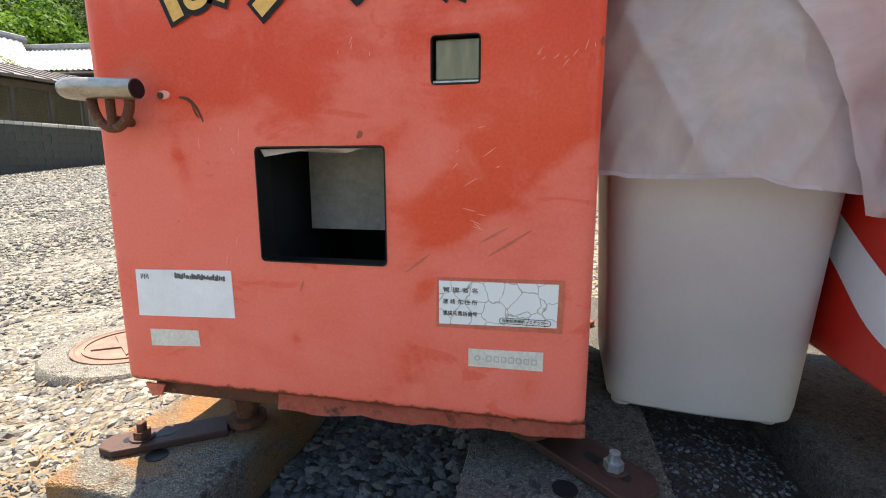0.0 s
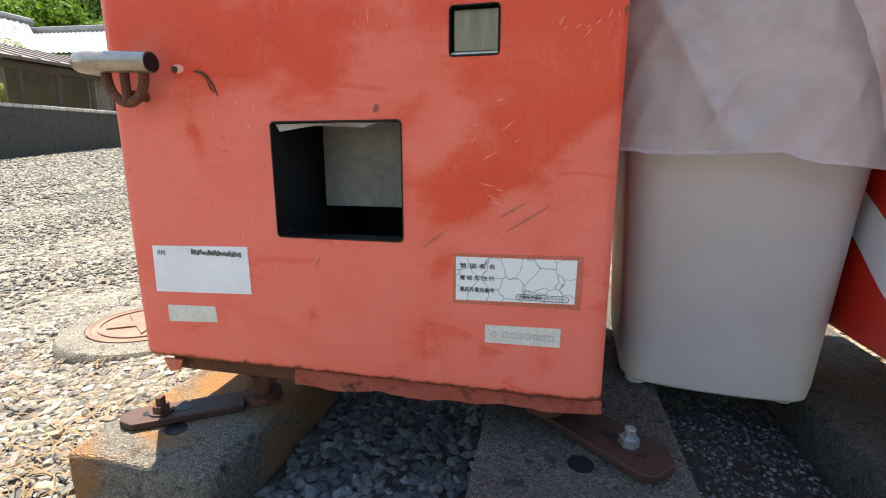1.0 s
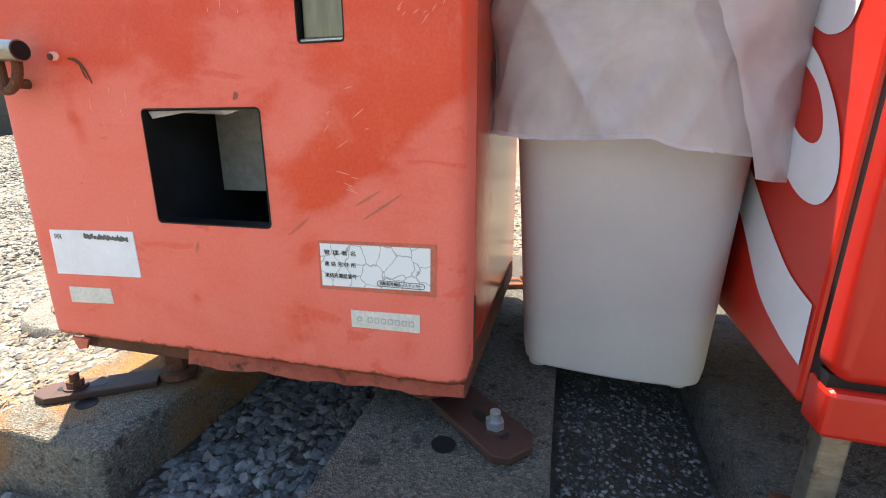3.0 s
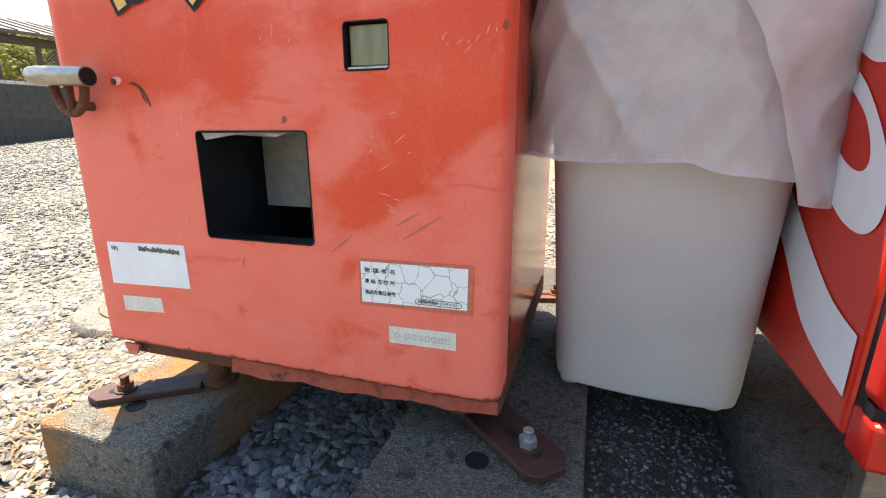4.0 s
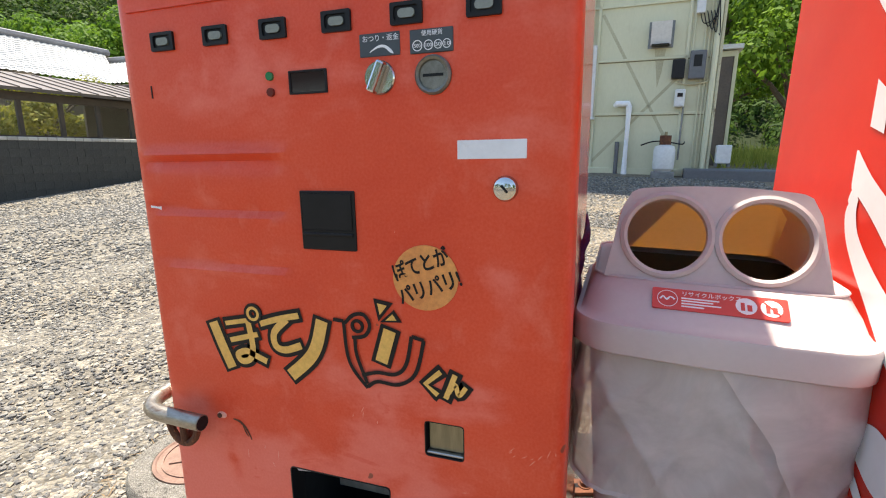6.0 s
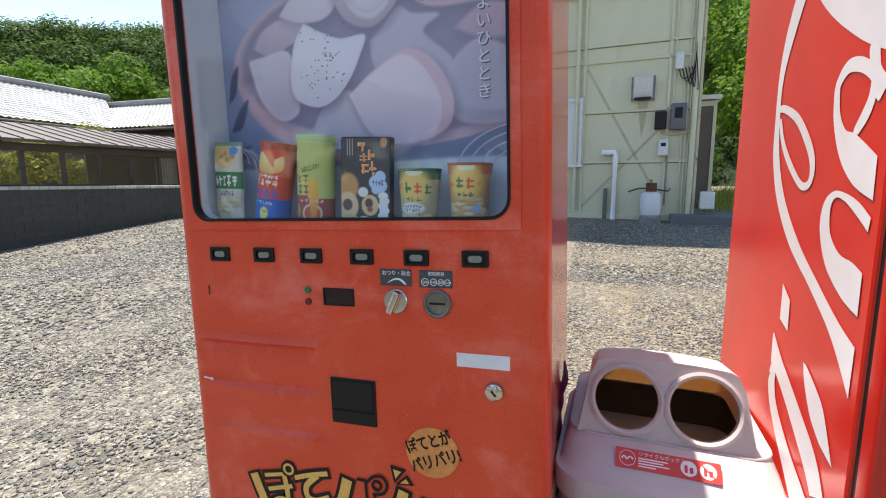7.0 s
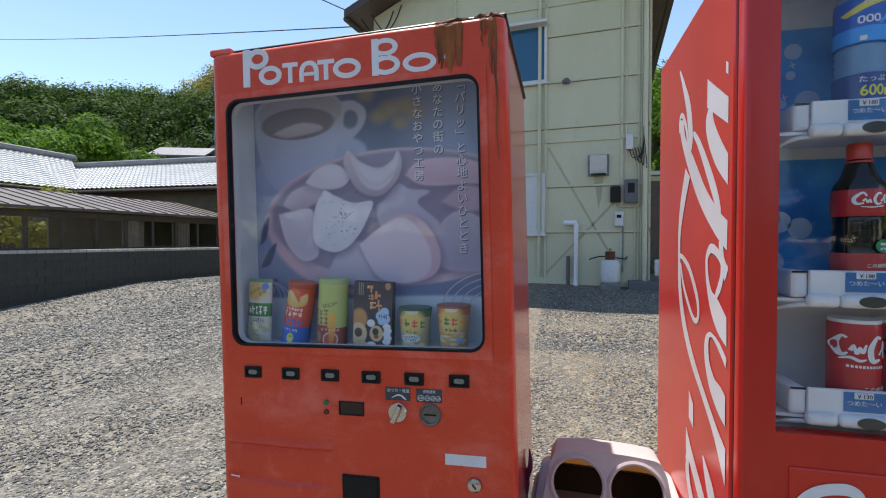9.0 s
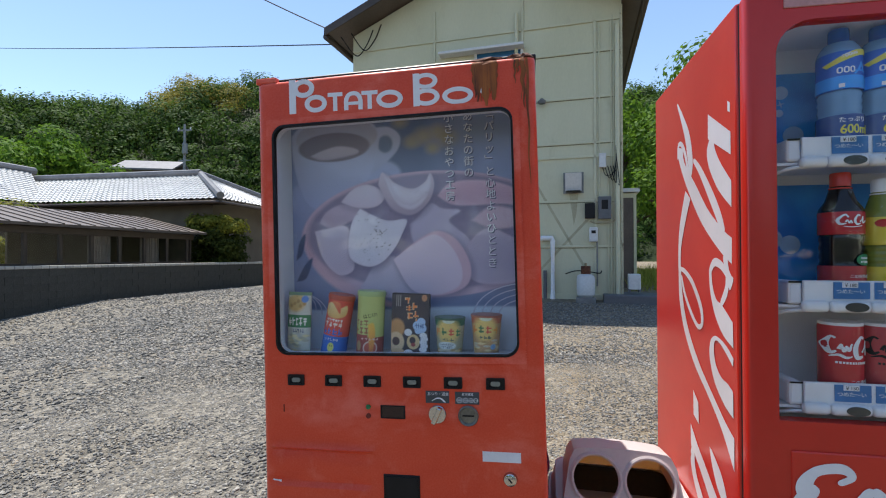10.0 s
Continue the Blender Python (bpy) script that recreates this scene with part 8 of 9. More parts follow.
    for za, zb in backs:
        bp = part("backdrop_print", box(wl - 0.008, wr + 0.008, depth - 0.004, depth - 0.001, za, zb), BLUEP, root, "blue printed backing with white sparkles")
        part("backdrop_print", box(wl - 0.0095, wl - 0.0075, 0.0, depth - 0.004, za, zb), BLUEP, root)
        for _ in range(8):
            x, z, r = wl + 0.02 + 0.1 * rng.random(), rng.uniform(za + 0.03, zb - 0.03), rng.choice((0.006, 0.009, 0.016, 0.022))
            if r < 0.008:
                part("sparkle", slab([(x + (r * 1.5 if i % 2 == 0 else r * 0.35) * math.cos(math.pi * i / 4 + 0.3), z + (r * 1.5 if i % 2 == 0 else r * 0.35) * math.sin(math.pi * i / 4 + 0.3)) for i in range(8)], depth - 0.0055, depth - 0.004), SPARK, bp)
            else:
                part("sparkle", slab(ellipse(x, z, r, r, 20), depth - 0.0055, depth - 0.004), SPARK, bp)
    glass = part("glass_pane", slab(top, -0.042, -0.038), GLASS, root)
    glass.visible_shadow = False
    part("header_panel", box(CX + 0.07, x1 - 0.1, CF - 0.003, CF + 0.004, 2.100, 2.128, 0.001, 1), STICKER_PINK, root)
    part("lower_panel", box(CX + 0.075, x1 - 0.1, CF - 0.004, CF + 0.004, 0.75, 1.205, 0.004), COKE, root, "glossy red lower panel")
    flank_print(root)
    # ribbon on the lower panel
    for r in ([(0.70, 1.09, 0.010), (0.68, 1.13, 0.03), (0.70, 1.165, 0.02), (0.745, 1.175, 0.02), (0.765, 1.16, 0.014), (0.74, 1.145, 0.012)], [(0.66, 1.06, 0.03), (0.675, 1.10, 0.034), (0.70, 1.14, 0.03)], [(0.80, 1.14, 0.02), (0.77, 1.09, 0.022), (0.80, 1.06, 0.02), (0.83, 1.10, 0.02), (0.80, 1.14, 0.02)]):
        part("ribbon", ribbon(r, CF - 0.0055), WHITE, root)
    # shelves with their rails, price cards and push buttons
    for z, price in ((1.797, "￥180"), (1.499, "￥180"), (1.290, "￥130")):
        sh = part("shelf", box(wl - 0.006, wr + 0.006, -0.015, depth - 0.006, z - 0.012, z - 0.006), CASEWHITE, root)
        part("bracket", box(wl + 0.034, wl + 0.062, -0.02, depth - 0.01, z - 0.005, z + 0.044, 0.006), CASEWHITE, sh)
        part("bracket_edge", box(wl + 0.036, wl + 0.060, -0.0215, -0.0195, z + 0.040, z + 0.0435), BLACK, sh)
        part("under_rail", sweep(smooth_line([(wl - 0.004, 0.06, z - 0.052), (wl + 0.010, 0.03, z - 0.038), (wl + 0.036, -0.012, z - 0.020), (wl + 0.075, -0.02, z - 0.016)], 6), 0.004, 8), CASEWHITE, sh, smooth=True)
        part("card_rail", box(wl + 0.062, wr - 0.02, -0.024, -0.016, z - 0.004, z + 0.045, 0.002), PVC, sh)
        for c in range(3):
            x = wl + 0.143 + 0.0735 * c
            cd = part("price_card", box(x - 0.027, x + 0.038, -0.0262, -0.0242, z + 0.008, z + 0.042), CARDBLUE, sh)
            part("price_slip", box(x - 0.012, x + 0.016, -0.0276, -0.0258, z + 0.031, z + 0.042), PVC, cd)
            lettering(price if c == 0 or z < 1.3 else "￥160" if z < 1.6 else "￥180", 0.0098, INK, cd, pose(x + 0.002, -0.0281, z + 0.0328), align="CENTER")
            lettering("つめた～い", 0.0105, PVC, cd, pose(x + 0.003, -0.0268, z + 0.0195), align="CENTER")
            bt = part("push_button", box(x - 0.0365, x + 0.037, -0.037, -0.016, z - 0.020, z + 0.004, 0.009, 3), PVC, sh, smooth=True)
            part("lens", slab(ellipse(x + 0.008, z - 0.008, 0.021, 0.0095, 24), -0.0385, -0.034), LENS_D, bt, "dark oval sold-out lens")
        part("rail_end", box(wl + 0.056, wl + 0.1065, -0.036, -0.016, z - 0.020, z + 0.004, 0.009, 3), PVC, sh, smooth=True)
    return wl, depth


FLANK_WHITE = grainy("white_vinyl_print", (0.66, 0.66, 0.69), (0.74, 0.74, 0.77), 6, 0.3, 0, 90, 0.02, 0.001, grain=0.05)
CASEWHITE = plain("pale_grey_case", (0.70, 0.72, 0.75), 0.5, 0, 0.06, 6)
BLUEP = grainy("blue_print", (0.012, 0.16, 0.58), (0.05, 0.40, 0.84), 7, 0.4, 0, 40, 0.01, 0.001, grain=0.1)
SPARK = plain("pale_blue_print", (0.42, 0.56, 0.74), 0.5)
STICKER_PINK = plain("faded_pink_panel", (0.52, 0.25, 0.24), 0.5, 0, 0.2, 60)
CARDBLUE = plain("card_blue", (0.035, 0.16, 0.38), 0.45)
LENS_D = plain("dark_lens", (0.05, 0.055, 0.05), 0.2)
WLX, CDEPTH = make_drinks_machine()


def wrapped(ob, r):
    """Bends a flat print round a bottle of radius r."""
    x0 = ob.matrix_basis.translation.x
    turned = abs(ob.matrix_basis[2][1]) > 0.5
    for v in ob.data.vertices:
        drop = r - math.sqrt(max(r * r - (v.co.x + x0) ** 2, 0.0))
        if turned:
            v.co.z -= drop
        else:
            v.co.y += drop
    return ob


def bottle(x, z, h, r, stuff, label_mat, cap, name, lab, sleeve, base_mat):
    """A display bottle: ribbed clear shell, wrapped label, ridged cap, and a printed card round its foot."""
    root = thing("drink_bottle", name, "bottle", pose(x, 0.020, z), "display bottles")
    ribs = [(r * (0.955 + 0.03 * math.cos(k * math.pi)), h * (sleeve + (lab[0] - sleeve) * k / 7)) for k in range(8)]
    prof = [(0, 0), (r * 0.92, 0), (r, 0.012), (r, h * sleeve)] + ribs + [(r * 0.99, lab[0] * h), (r, lab[1] * h), (r * 0.93, h * (lab[1] + 0.035)), (r * 0.70, h * (lab[1] + 0.085)), (r * 0.47, h * 0.885), (r * 0.42, h * 0.90), (0, h * 0.90)]
    part("shell", lathe(prof, 36), stuff, root, smooth=True)
    part("label", lathe([(r * 1.005, h * lab[0]), (r * 1.02, h * (lab[0] + 0.01)), (r * 1.02, h * (lab[1] - 0.01)), (r * 1.005, h * lab[1])], 36), label_mat, root, smooth=True)
    neck = part("cap", lathe([(0, h * 0.895), (r * 0.47, h * 0.895), (r * 0.47, h * 0.985), (r * 0.43, h), (0, h)], 24), cap, root, smooth=True)
    part("ring", lathe([(r * 0.40, h * 0.872), (r * 0.52, h * 0.874), (r * 0.52, h * 0.884), (r * 0.40, h * 0.886)], 24), cap, neck, smooth=True)
    part("base_sleeve", lathe([(r * 1.04, 0.0), (r * 1.04, h * sleeve)], 36), base_mat, root, smooth=True)
    return root


def make_drinks():
    z1, z2, z3 = 1.792, 1.494, 1.285
    C = lambda n, c, ro=0.2: plain(n, c, ro, 0, 0.08, 40)
    aqua, bluel, bluec = C("pale_blue_drink", (0.13, 0.26, 0.42), 0.12), C("blue_label", (0.012, 0.10, 0.48)), C("blue_cap", (0.008, 0.09, 0.40))
    bright = C("bright_blue_label", (0.02, 0.30, 0.80))
    navy = C("navy_sleeve", (0.012, 0.045, 0.22))
    cola, redl, redc = C("dark_cola", (0.014, 0.012, 0.014), 0.1), C("red_label", (0.46, 0.022, 0.03)), C("red_cap", (0.55, 0.05, 0.035))
    yel, yell, grn = C("yellow_drink", (0.20, 0.22, 0.04), 0.15), C("yellow_label", (0.62, 0.50, 0.06)), C("green_sticker", (0.02, 0.25, 0.10), 0.3)
    rosy = C("faded_rose_sleeve", (0.42, 0.05, 0.06))
    gold = C("yellow_print", (0.70, 0.62, 0.06))
    X0, DX = WLX + 0.156, 0.0775
    for c in range(3):
        x, r, h = X0 + DX * c, 0.0395, 0.285
        b = bottle(x, z1, h, r, aqua, bluel, bluec, "clear blue sports drink bottle with blue label on display", (0.52, 0.80), 0.335, navy)
        rr = r * 1.02 + 0.0006
        part("label_band", lathe([(rr, 0.150), (rr, 0.176)], 36), bright, b, smooth=True)
        wrapped(part("stripe", stroke(smooth_line([(-0.037, 0.200, 0.008), (-0.012, 0.213, 0.012), (0.012, 0.222, 0.013), (0.037, 0.226, 0.010)], 8), 0.01, -rr), gold, b), rr)
        wrapped(lettering("600ml", 0.0105, PVC, b, pose(-0.016, -rr - 0.0006, 0.2115) @ pose(0, 0, 0, 0, -17, 0), width=0.030, bold=0.0003), rr)
        for k, wd in enumerate((0.009, 0.0095, 0.009)):
            x0 = -0.0185 + 0.0105 * k
            wrapped(part("logo_bar", ring_slab(rounded(wd, 0.013, 0.004, 3, x0, 0.188), rounded(wd - 0.0045, 0.0085, 0.002, 3, x0, 0.188), -rr, -rr + 0.002), PVC, b), rr)
        for pts in ([(0.006, 0.178, 0.003), (0.016, 0.190, 0.005), (0.021, 0.204, 0.003)], [(0.021, 0.204, 0.003), (0.024, 0.192, 0.004), (0.027, 0.180, 0.003)], [(0.004, 0.184, 0.002), (0.018, 0.186, 0.003), (0.032, 0.184, 0.002)]):
            wrapped(part("logo_stroke", stroke(smooth_line(pts, 6), 0.004, -rr), bright, b), rr)
        wrapped(part("small_mark", slab(rounded(0.009, 0.008, 0.001, 2, -0.016, 0.156), -rr - 0.0006, -rr + 0.001), PVC, b), rr)
        rs = r * 1.04 + 0.0006
        wrapped(lettering("600ml", 0.0255, gold, b, pose(-0.020, -rs, 0.056), width=0.054, bold=0.0004), rs)
        wrapped(lettering("たっぷり", 0.0125, PVC, b, pose(-0.022, -rs, 0.080)), rs)
    r = 0.0395
    rr, rs = r * 1.02 + 0.0006, r * 1.04 + 0.0006
    for c in (0, 2):
        b = bottle(X0 + DX * c, z2, 0.277, r, cola, redl, redc, "dark cola bottle with red label on display", (0.525, 0.695), 0.29, rosy)
        for pts in ([(-0.008, 0.180, 0.003), (-0.014, 0.186, 0.0035), (-0.024, 0.176, 0.005), (-0.021, 0.167, 0.0045), (-0.012, 0.168, 0.002)], [(-0.013, 0.171, 0.0035), (-0.010, 0.175, 0.002), (-0.007, 0.169, 0.0035), (-0.004, 0.174, 0.002), (-0.002, 0.168, 0.003)], [(0.014, 0.184, 0.003), (0.008, 0.184, 0.0035), (0.003, 0.174, 0.005), (0.007, 0.166, 0.004), (0.014, 0.168, 0.002)], [(0.013, 0.171, 0.003), (0.017, 0.175, 0.002), (0.020, 0.182, 0.003), (0.020, 0.169, 0.003), (0.028, 0.174, 0.002)], [(-0.016, 0.162, 0.0012), (0.0, 0.1605, 0.0018), (0.018, 0.163, 0.0012)]):
            wrapped(part("logo_ribbon", stroke(smooth_line(pts, 6), 0.004, -rr), PVC, b), rr)
        wrapped(part("text_bar", stroke([(-0.014 + 0.003 * k, 0.1535, 0.0022) for k in range(11)], 0.002, -rr), rosy, b), rr)
        wrapped(lettering("この爽快感", 0.0082, PVC, b, pose(-0.008, -rs, 0.056)), rs)
        for k in range(9):
            wrapped(part("text_bar", box(-0.016 + 0.0048 * k, -0.0128 + 0.0048 * k, -rs, -rs + 0.001, 0.0405, 0.0475), PVC, b), rs)
        wrapped(part("sticker", slab(ellipse(0.022, 0.093, 0.017, 0.012, 20), -rs - 0.0006, -rs + 0.001), grn, b), rs)
        for k in range(2):
            wrapped(part("text_bar", box(0.013, 0.031, -rs - 0.0012, -rs, 0.0945 - 0.008 * k, 0.0985 - 0.008 * k), PVC, b), rs)
    b = bottle(X0 + DX, z2, 0.262, r, yel, yell, PVC, "yellow-green energy drink bottle with yellow label on display", (0.47, 0.69), 0.30, yell)
    wrapped(part("logo_dot", slab(ellipse(-0.021, 0.168, 0.010, 0.008, 18), -rr - 0.0006, -rr + 0.002), redl, b), rr)
    for zz in (0.160, 0.140):
        for k in range(4):
            x0 = -0.008 + 0.0105 * k
            wrapped(part("logo_bar", ring_slab(rounded(0.009, 0.0145, 0.001, 2, x0, zz), rounded(0.003, 0.006, 0.001, 2, x0, zz), -rr - 0.0004, -rr + 0.002), INK, b), rr)
    wrapped(part("label_arch", slab(ellipse(0.006, 0.060, 0.026, 0.018, 20), -rs - 0.0006, -rs + 0.001), gold, b), rs)
    wrapped(part("text_bar", box(-0.012, 0.030, -rs - 0.0012, -rs, 0.046, 0.054), navy, b), rs)
    for c in range(3):
        r, h = 0.0395, 0.170
        can = thing("drink_can", ("red soft drink can with white script" if c == 0 else "dark red soft drink can with black script") + " on display", "can", pose(X0 - 0.004 + DX * c, 0.020, z3), "display cans")
        part("body", lathe([(0, 0), (r * 0.86, 0), (r, 0.01), (r, h - 0.012), (r * 0.95, h - 0.003), (0, h - 0.003)], 36), redl if c == 0 else rosy, can, smooth=True)
        part("rim", lathe([(r * 0.88, h - 0.005), (r * 0.97, h - 0.005), (r * 0.97, h + 0.001), (r * 0.88, h + 0.001)], 36), PVC, can, smooth=True)
        m = PVC if c == 0 else INK
        for pts in ([(-0.026, 0.140, 0.004), (-0.032, 0.143, 0.004), (-0.037, 0.128, 0.007), (-0.033, 0.110, 0.007), (-0.025, 0.114, 0.003)], [(-0.022, 0.118, 0.006), (-0.018, 0.128, 0.003), (-0.014, 0.114, 0.006), (-0.010, 0.124, 0.004), (-0.006, 0.116, 0.006), (-0.001, 0.130, 0.003)], [(0.024, 0.140, 0.005), (0.016, 0.142, 0.006), (0.006, 0.122, 0.010), (0.009, 0.102, 0.009), (0.022, 0.104, 0.004)], [(0.020, 0.112, 0.005), (0.026, 0.122, 0.003), (0.030, 0.134, 0.005), (0.031, 0.108, 0.006), (0.036, 0.112, 0.003)], [(-0.034, 0.102, 0.002), (-0.022, 0.106, 0.005), (-0.010, 0.101, 0.005), (0.0, 0.104, 0.002)]):
            wrapped(part("logo_ribbon", stroke(smooth_line(pts, 7), 0.006, -r - 0.0008), m, can), r + 0.0008)
        for k in range(11):
            wrapped(part("text_bar", box(-0.026 + 0.0052 * k, -0.0228 + 0.0052 * k, -r - 0.0008, -r + 0.001, 0.088, 0.0925), m, can), r + 0.0008)
        wrapped(lettering("この爽快感", 0.0095, PVC, can, pose(-0.004, -r - 0.0008, 0.048)), r + 0.0008)
        for k in range(9):
            wrapped(part("text_bar", box(-0.024 + 0.0056 * k, -0.0202 + 0.0056 * k, -r - 0.0008, -r + 0.001, 0.034, 0.0425), PVC if c == 0 else INK, can), r + 0.0008)


make_drinks()


# ---- concrete footings, plates, manhole ----
def footing(name, x0, x1, y0, y1, z0, z1, mat, label, seed):
    bm = box(x0, x1, y0, y1, z0, z1, 0.008, 2)
    bmesh.ops.subdivide_edges(bm, edges=[e for e in bm.edges if e.calc_length() > 0.06], cuts=7, use_grid_fill=True)
    for v in bm.verts:
        v.co += Vector((noise.noise(v.co * 14 + Vector((seed, 0, 0))), noise.noise(v.co * 14 + Vector((0, seed, 0))), noise.noise(v.co * 11 + Vector((0, 0, seed))))) * 0.0035
        if noise.noise(v.co * 26 + Vector((seed, 3, 0))) > 0.42:
            v.co.z -= 0.004
    ob = part(name, bm, mat, None, smooth=True)
    return tagged(ob, label, "concrete block", "concrete footings")


footing("concrete_block", -0.566, -0.318, -0.10, 0.78, -0.085, 0.092, CONC_RUST, "weathered concrete footing block stained orange by rust", 1)
footing("concrete_block", 0.046, 0.331, -0.55, 0.98, -0.06, 0.150, CONC, "long weathered concrete footing block", 2)
footing("concrete_block", 0.572, 0.82, -0.55, 0.90, -0.06, 0.150, CONC, "long grey concrete footing block under the drinks machine", 3)
footing("concrete_block", 1.34, 1.58, -0.55, 0.90, -0.06, 0.150, CONC, "long grey concrete footing block under the drinks machine", 4)


def anchor_plate(m, length, w, t, slot_at, mat, bolt_mat, label):
    root = thing("anchor_plate", label, "anchor plate", m, "anchor plates")
    out = [(-length / 2, -w / 2), (length / 2 - 0.015, -w / 2), (length / 2, -w / 2 + 0.015), (length / 2, w / 2 - 0.02), (length / 2 - 0.02, w / 2), (-length / 2, w / 2)]
    bm = bmesh.new()
    lo = [bm.verts.new((x, y, 0)) for x, y in out]
    f = bm.faces.new(lo)
    ex = bmesh.ops.extrude_face_region(bm, geom=[f])
    for v in (g for g in ex["geom"] if isinstance(g, bmesh.types.BMVert)):
        v.co.z = t
    bmesh.ops.recalc_face_normals(bm, faces=bm.faces)
    bmesh.ops.bevel(bm, geom=bm.edges[:], offset=0.002, segments=2, profile=0.5, affect="EDGES")
    part("plate", bm, mat, root)
    part("slot", loft([[Vector((slot_at + x, y, t - 0.0005)) for x, y in rounded(0.075, 0.016, 0.0078, 5)], [Vector((slot_at + x, y, t + 0.0006)) for x, y in rounded(0.075, 0.016, 0.0078, 5)]]), BLACK, root)
    part("washer", rod((slot_at + 0.01, 0, t), (slot_at + 0.01, 0, t + 0.003), 0.019), mat, root)
    part("nut", rod((slot_at + 0.01, 0, t + 0.003), (slot_at + 0.01, 0, t + 0.014), 0.0135, seg=6), bolt_mat, root)
    part("bolt", rod((slot_at + 0.01, 0, t + 0.012), (slot_at + 0.01, 0, t + 0.028), 0.0075, bevel=0.001), bolt_mat, root)


anchor_plate(pose(-0.468, 0.030, 0.0945, 0, 0, 216), 0.19, 0.055, 0.012, 0.025, OXIDE, RUST, "dark red steel anchor plate bolted to the block")
GALVB = grainy("zinc_bolt", (0.30, 0.33, 0.36), (0.45, 0.48, 0.52), 30, 0.35, 0.8, 200, 0.1, 0.001)
anchor_plate(pose(0.222, 0.050, 0.1525, 0, 0, -42), 0.19, 0.078, 0.012, 0.028, OXIDE, GALVB, "dark red steel anchor plate with a bright zinc bolt")
anchor_plate(pose(0.205, 0.67, 0.1525, 0, 0, 20), 0.17, 0.06, 0.012, 0.02, RUST, RUST, "rusty steel anchor plate behind the machine")
for x, y, z, r in ((0.186, -0.012, 0.1515, 0.017), (-0.452, -0.010, 0.0935, 0.017)):
    o = part("drill_hole", rod((x, y, z - 0.004), (x, y, z + 0.0006), r, seg=20), BLACK)
    tagged(o, "dark round hole in a concrete block", "hole")


def make_manhole():
    root = thing("manhole", "round concrete collar with a rusty cast-iron star-patterned cover", "manhole", pose(-1.185, 0.665, -0.118))
    part("collar", lathe([(0.0, -0.05), (0.255, -0.05), (0.255, 0.045), (0.245, 0.06), (0.175, 0.066), (0.172, 0.058), (0.0, 0.058)], 40), CONC_PALE, root, smooth=True)
    part("cover", lathe([(0.0, 0.058), (0.170, 0.058), (0.170, 0.068), (0.160, 0.071), (0.155, 0.067), (0.0, 0.067)], 40), IRON, root, "rusty pink-brown cast-iron cover", smooth=True)
    for k in range(5):
        a = math.pi / 2 + 2 * math.pi * k / 5
        b = a + math.pi / 5
        bm = bmesh.new()
        pts = [(0.0, 0.0), (0.045 * math.cos(b - 2 * math.pi / 5), 0.045 * math.sin(b - 2 * math.pi / 5)), (0.115 * math.cos(a), 0.115 * math.sin(a)), (0.045 * math.cos(b), 0.045 * math.sin(b))]
        lo, hi = [bm.verts.new((x, y, 0.066)) for x, y in pts], [bm.verts.new((x, y, 0.0725)) for x, y in pts]
        bm.faces.new(hi)
        for i in range(4):
            bm.faces.new((lo[i], lo[(i + 1) % 4], hi[(i + 1) % 4], hi[i]))
        part("star_point", bm, IRON, root)
    part("ring", lathe([(0.132, 0.066), (0.132, 0.0715), (0.140, 0.0715), (0.140, 0.066)], 40), IRON, root)


IRON = grainy("rusty_cast_iron", (0.13, 0.075, 0.055), (0.24, 0.145, 0.11), 14, 0.75, 0.1, 120, 0.4, 0.003)
make_manhole()


# ---- trees ----
make_tree(-34.0, 27.0, 0.5, 9.6, 5.0, LEAF_LIGHT, 21, "broad light green tree behind the tiled house", 9000, 0.17)
make_tree(-47.0, 30.0, 0.5, 10.0, 4.8, LEAF_LIGHT, 22, "light green tree behind the tiled house", 9000, 0.17)
make_tree(-41.0, 25.5, 0.5, 9.5, 5.0, LEAF_LIGHT, 23, "broad light green tree behind the tiled house", 9000, 0.17)
make_tree(6.2, 19.0, 0.6, 8.6, 3.6, LEAF_LIGHT, 24, "leafy green tree past the building", 9000, 0.11)
make_tree(4.1, 22.0, 0.6, 7.6, 3.0, LEAF_LIGHT, 25, "leafy green tree past the building", 9000, 0.11)
make_tree(9.5, 24.0, 0.6, 9.6, 4.0, LEAF_LIGHT, 26, "leafy green tree past the building", 9000, 0.11)
make_tree(-17.6, 10.9, 0.0, 3.1, 1.7, LEAF_HEDGE_Y, 27, "yellow-leaved shrub in the garden seen through the veranda", 6000, 0.08)
wire((-42.2, 25.1, 16.6), (-4.26, 8.9, 6.40), 0.15, 0.013, "black overhead cable to the building's eave")
wire((-12.3, 9.9, 11.5), (-4.2, 9.0, 6.70), 0.1, 0.014, "black overhead cable to the building's eave")


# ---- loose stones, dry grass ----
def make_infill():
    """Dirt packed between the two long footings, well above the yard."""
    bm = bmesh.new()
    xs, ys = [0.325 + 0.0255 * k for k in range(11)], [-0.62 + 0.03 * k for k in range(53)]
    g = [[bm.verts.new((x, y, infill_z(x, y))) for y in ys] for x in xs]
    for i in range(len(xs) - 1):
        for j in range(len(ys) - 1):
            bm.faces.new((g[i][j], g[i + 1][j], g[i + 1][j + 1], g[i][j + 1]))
    tagged(part("packed_dirt", bm, SHADE_DIRT, smooth=True), "gritty dirt packed between the concrete footings, darkened for the shade", "dirt", kind="structure")


def infill_z(x, y):
    drop = 0.095 * max(0.0, (abs(y - 0.15) - 0.55) / 0.2)
    return 0.085 - drop - 0.10 * max(0.0, x - 0.40) + 0.006 * noise.noise((x * 20, y * 20, 0))


make_infill()


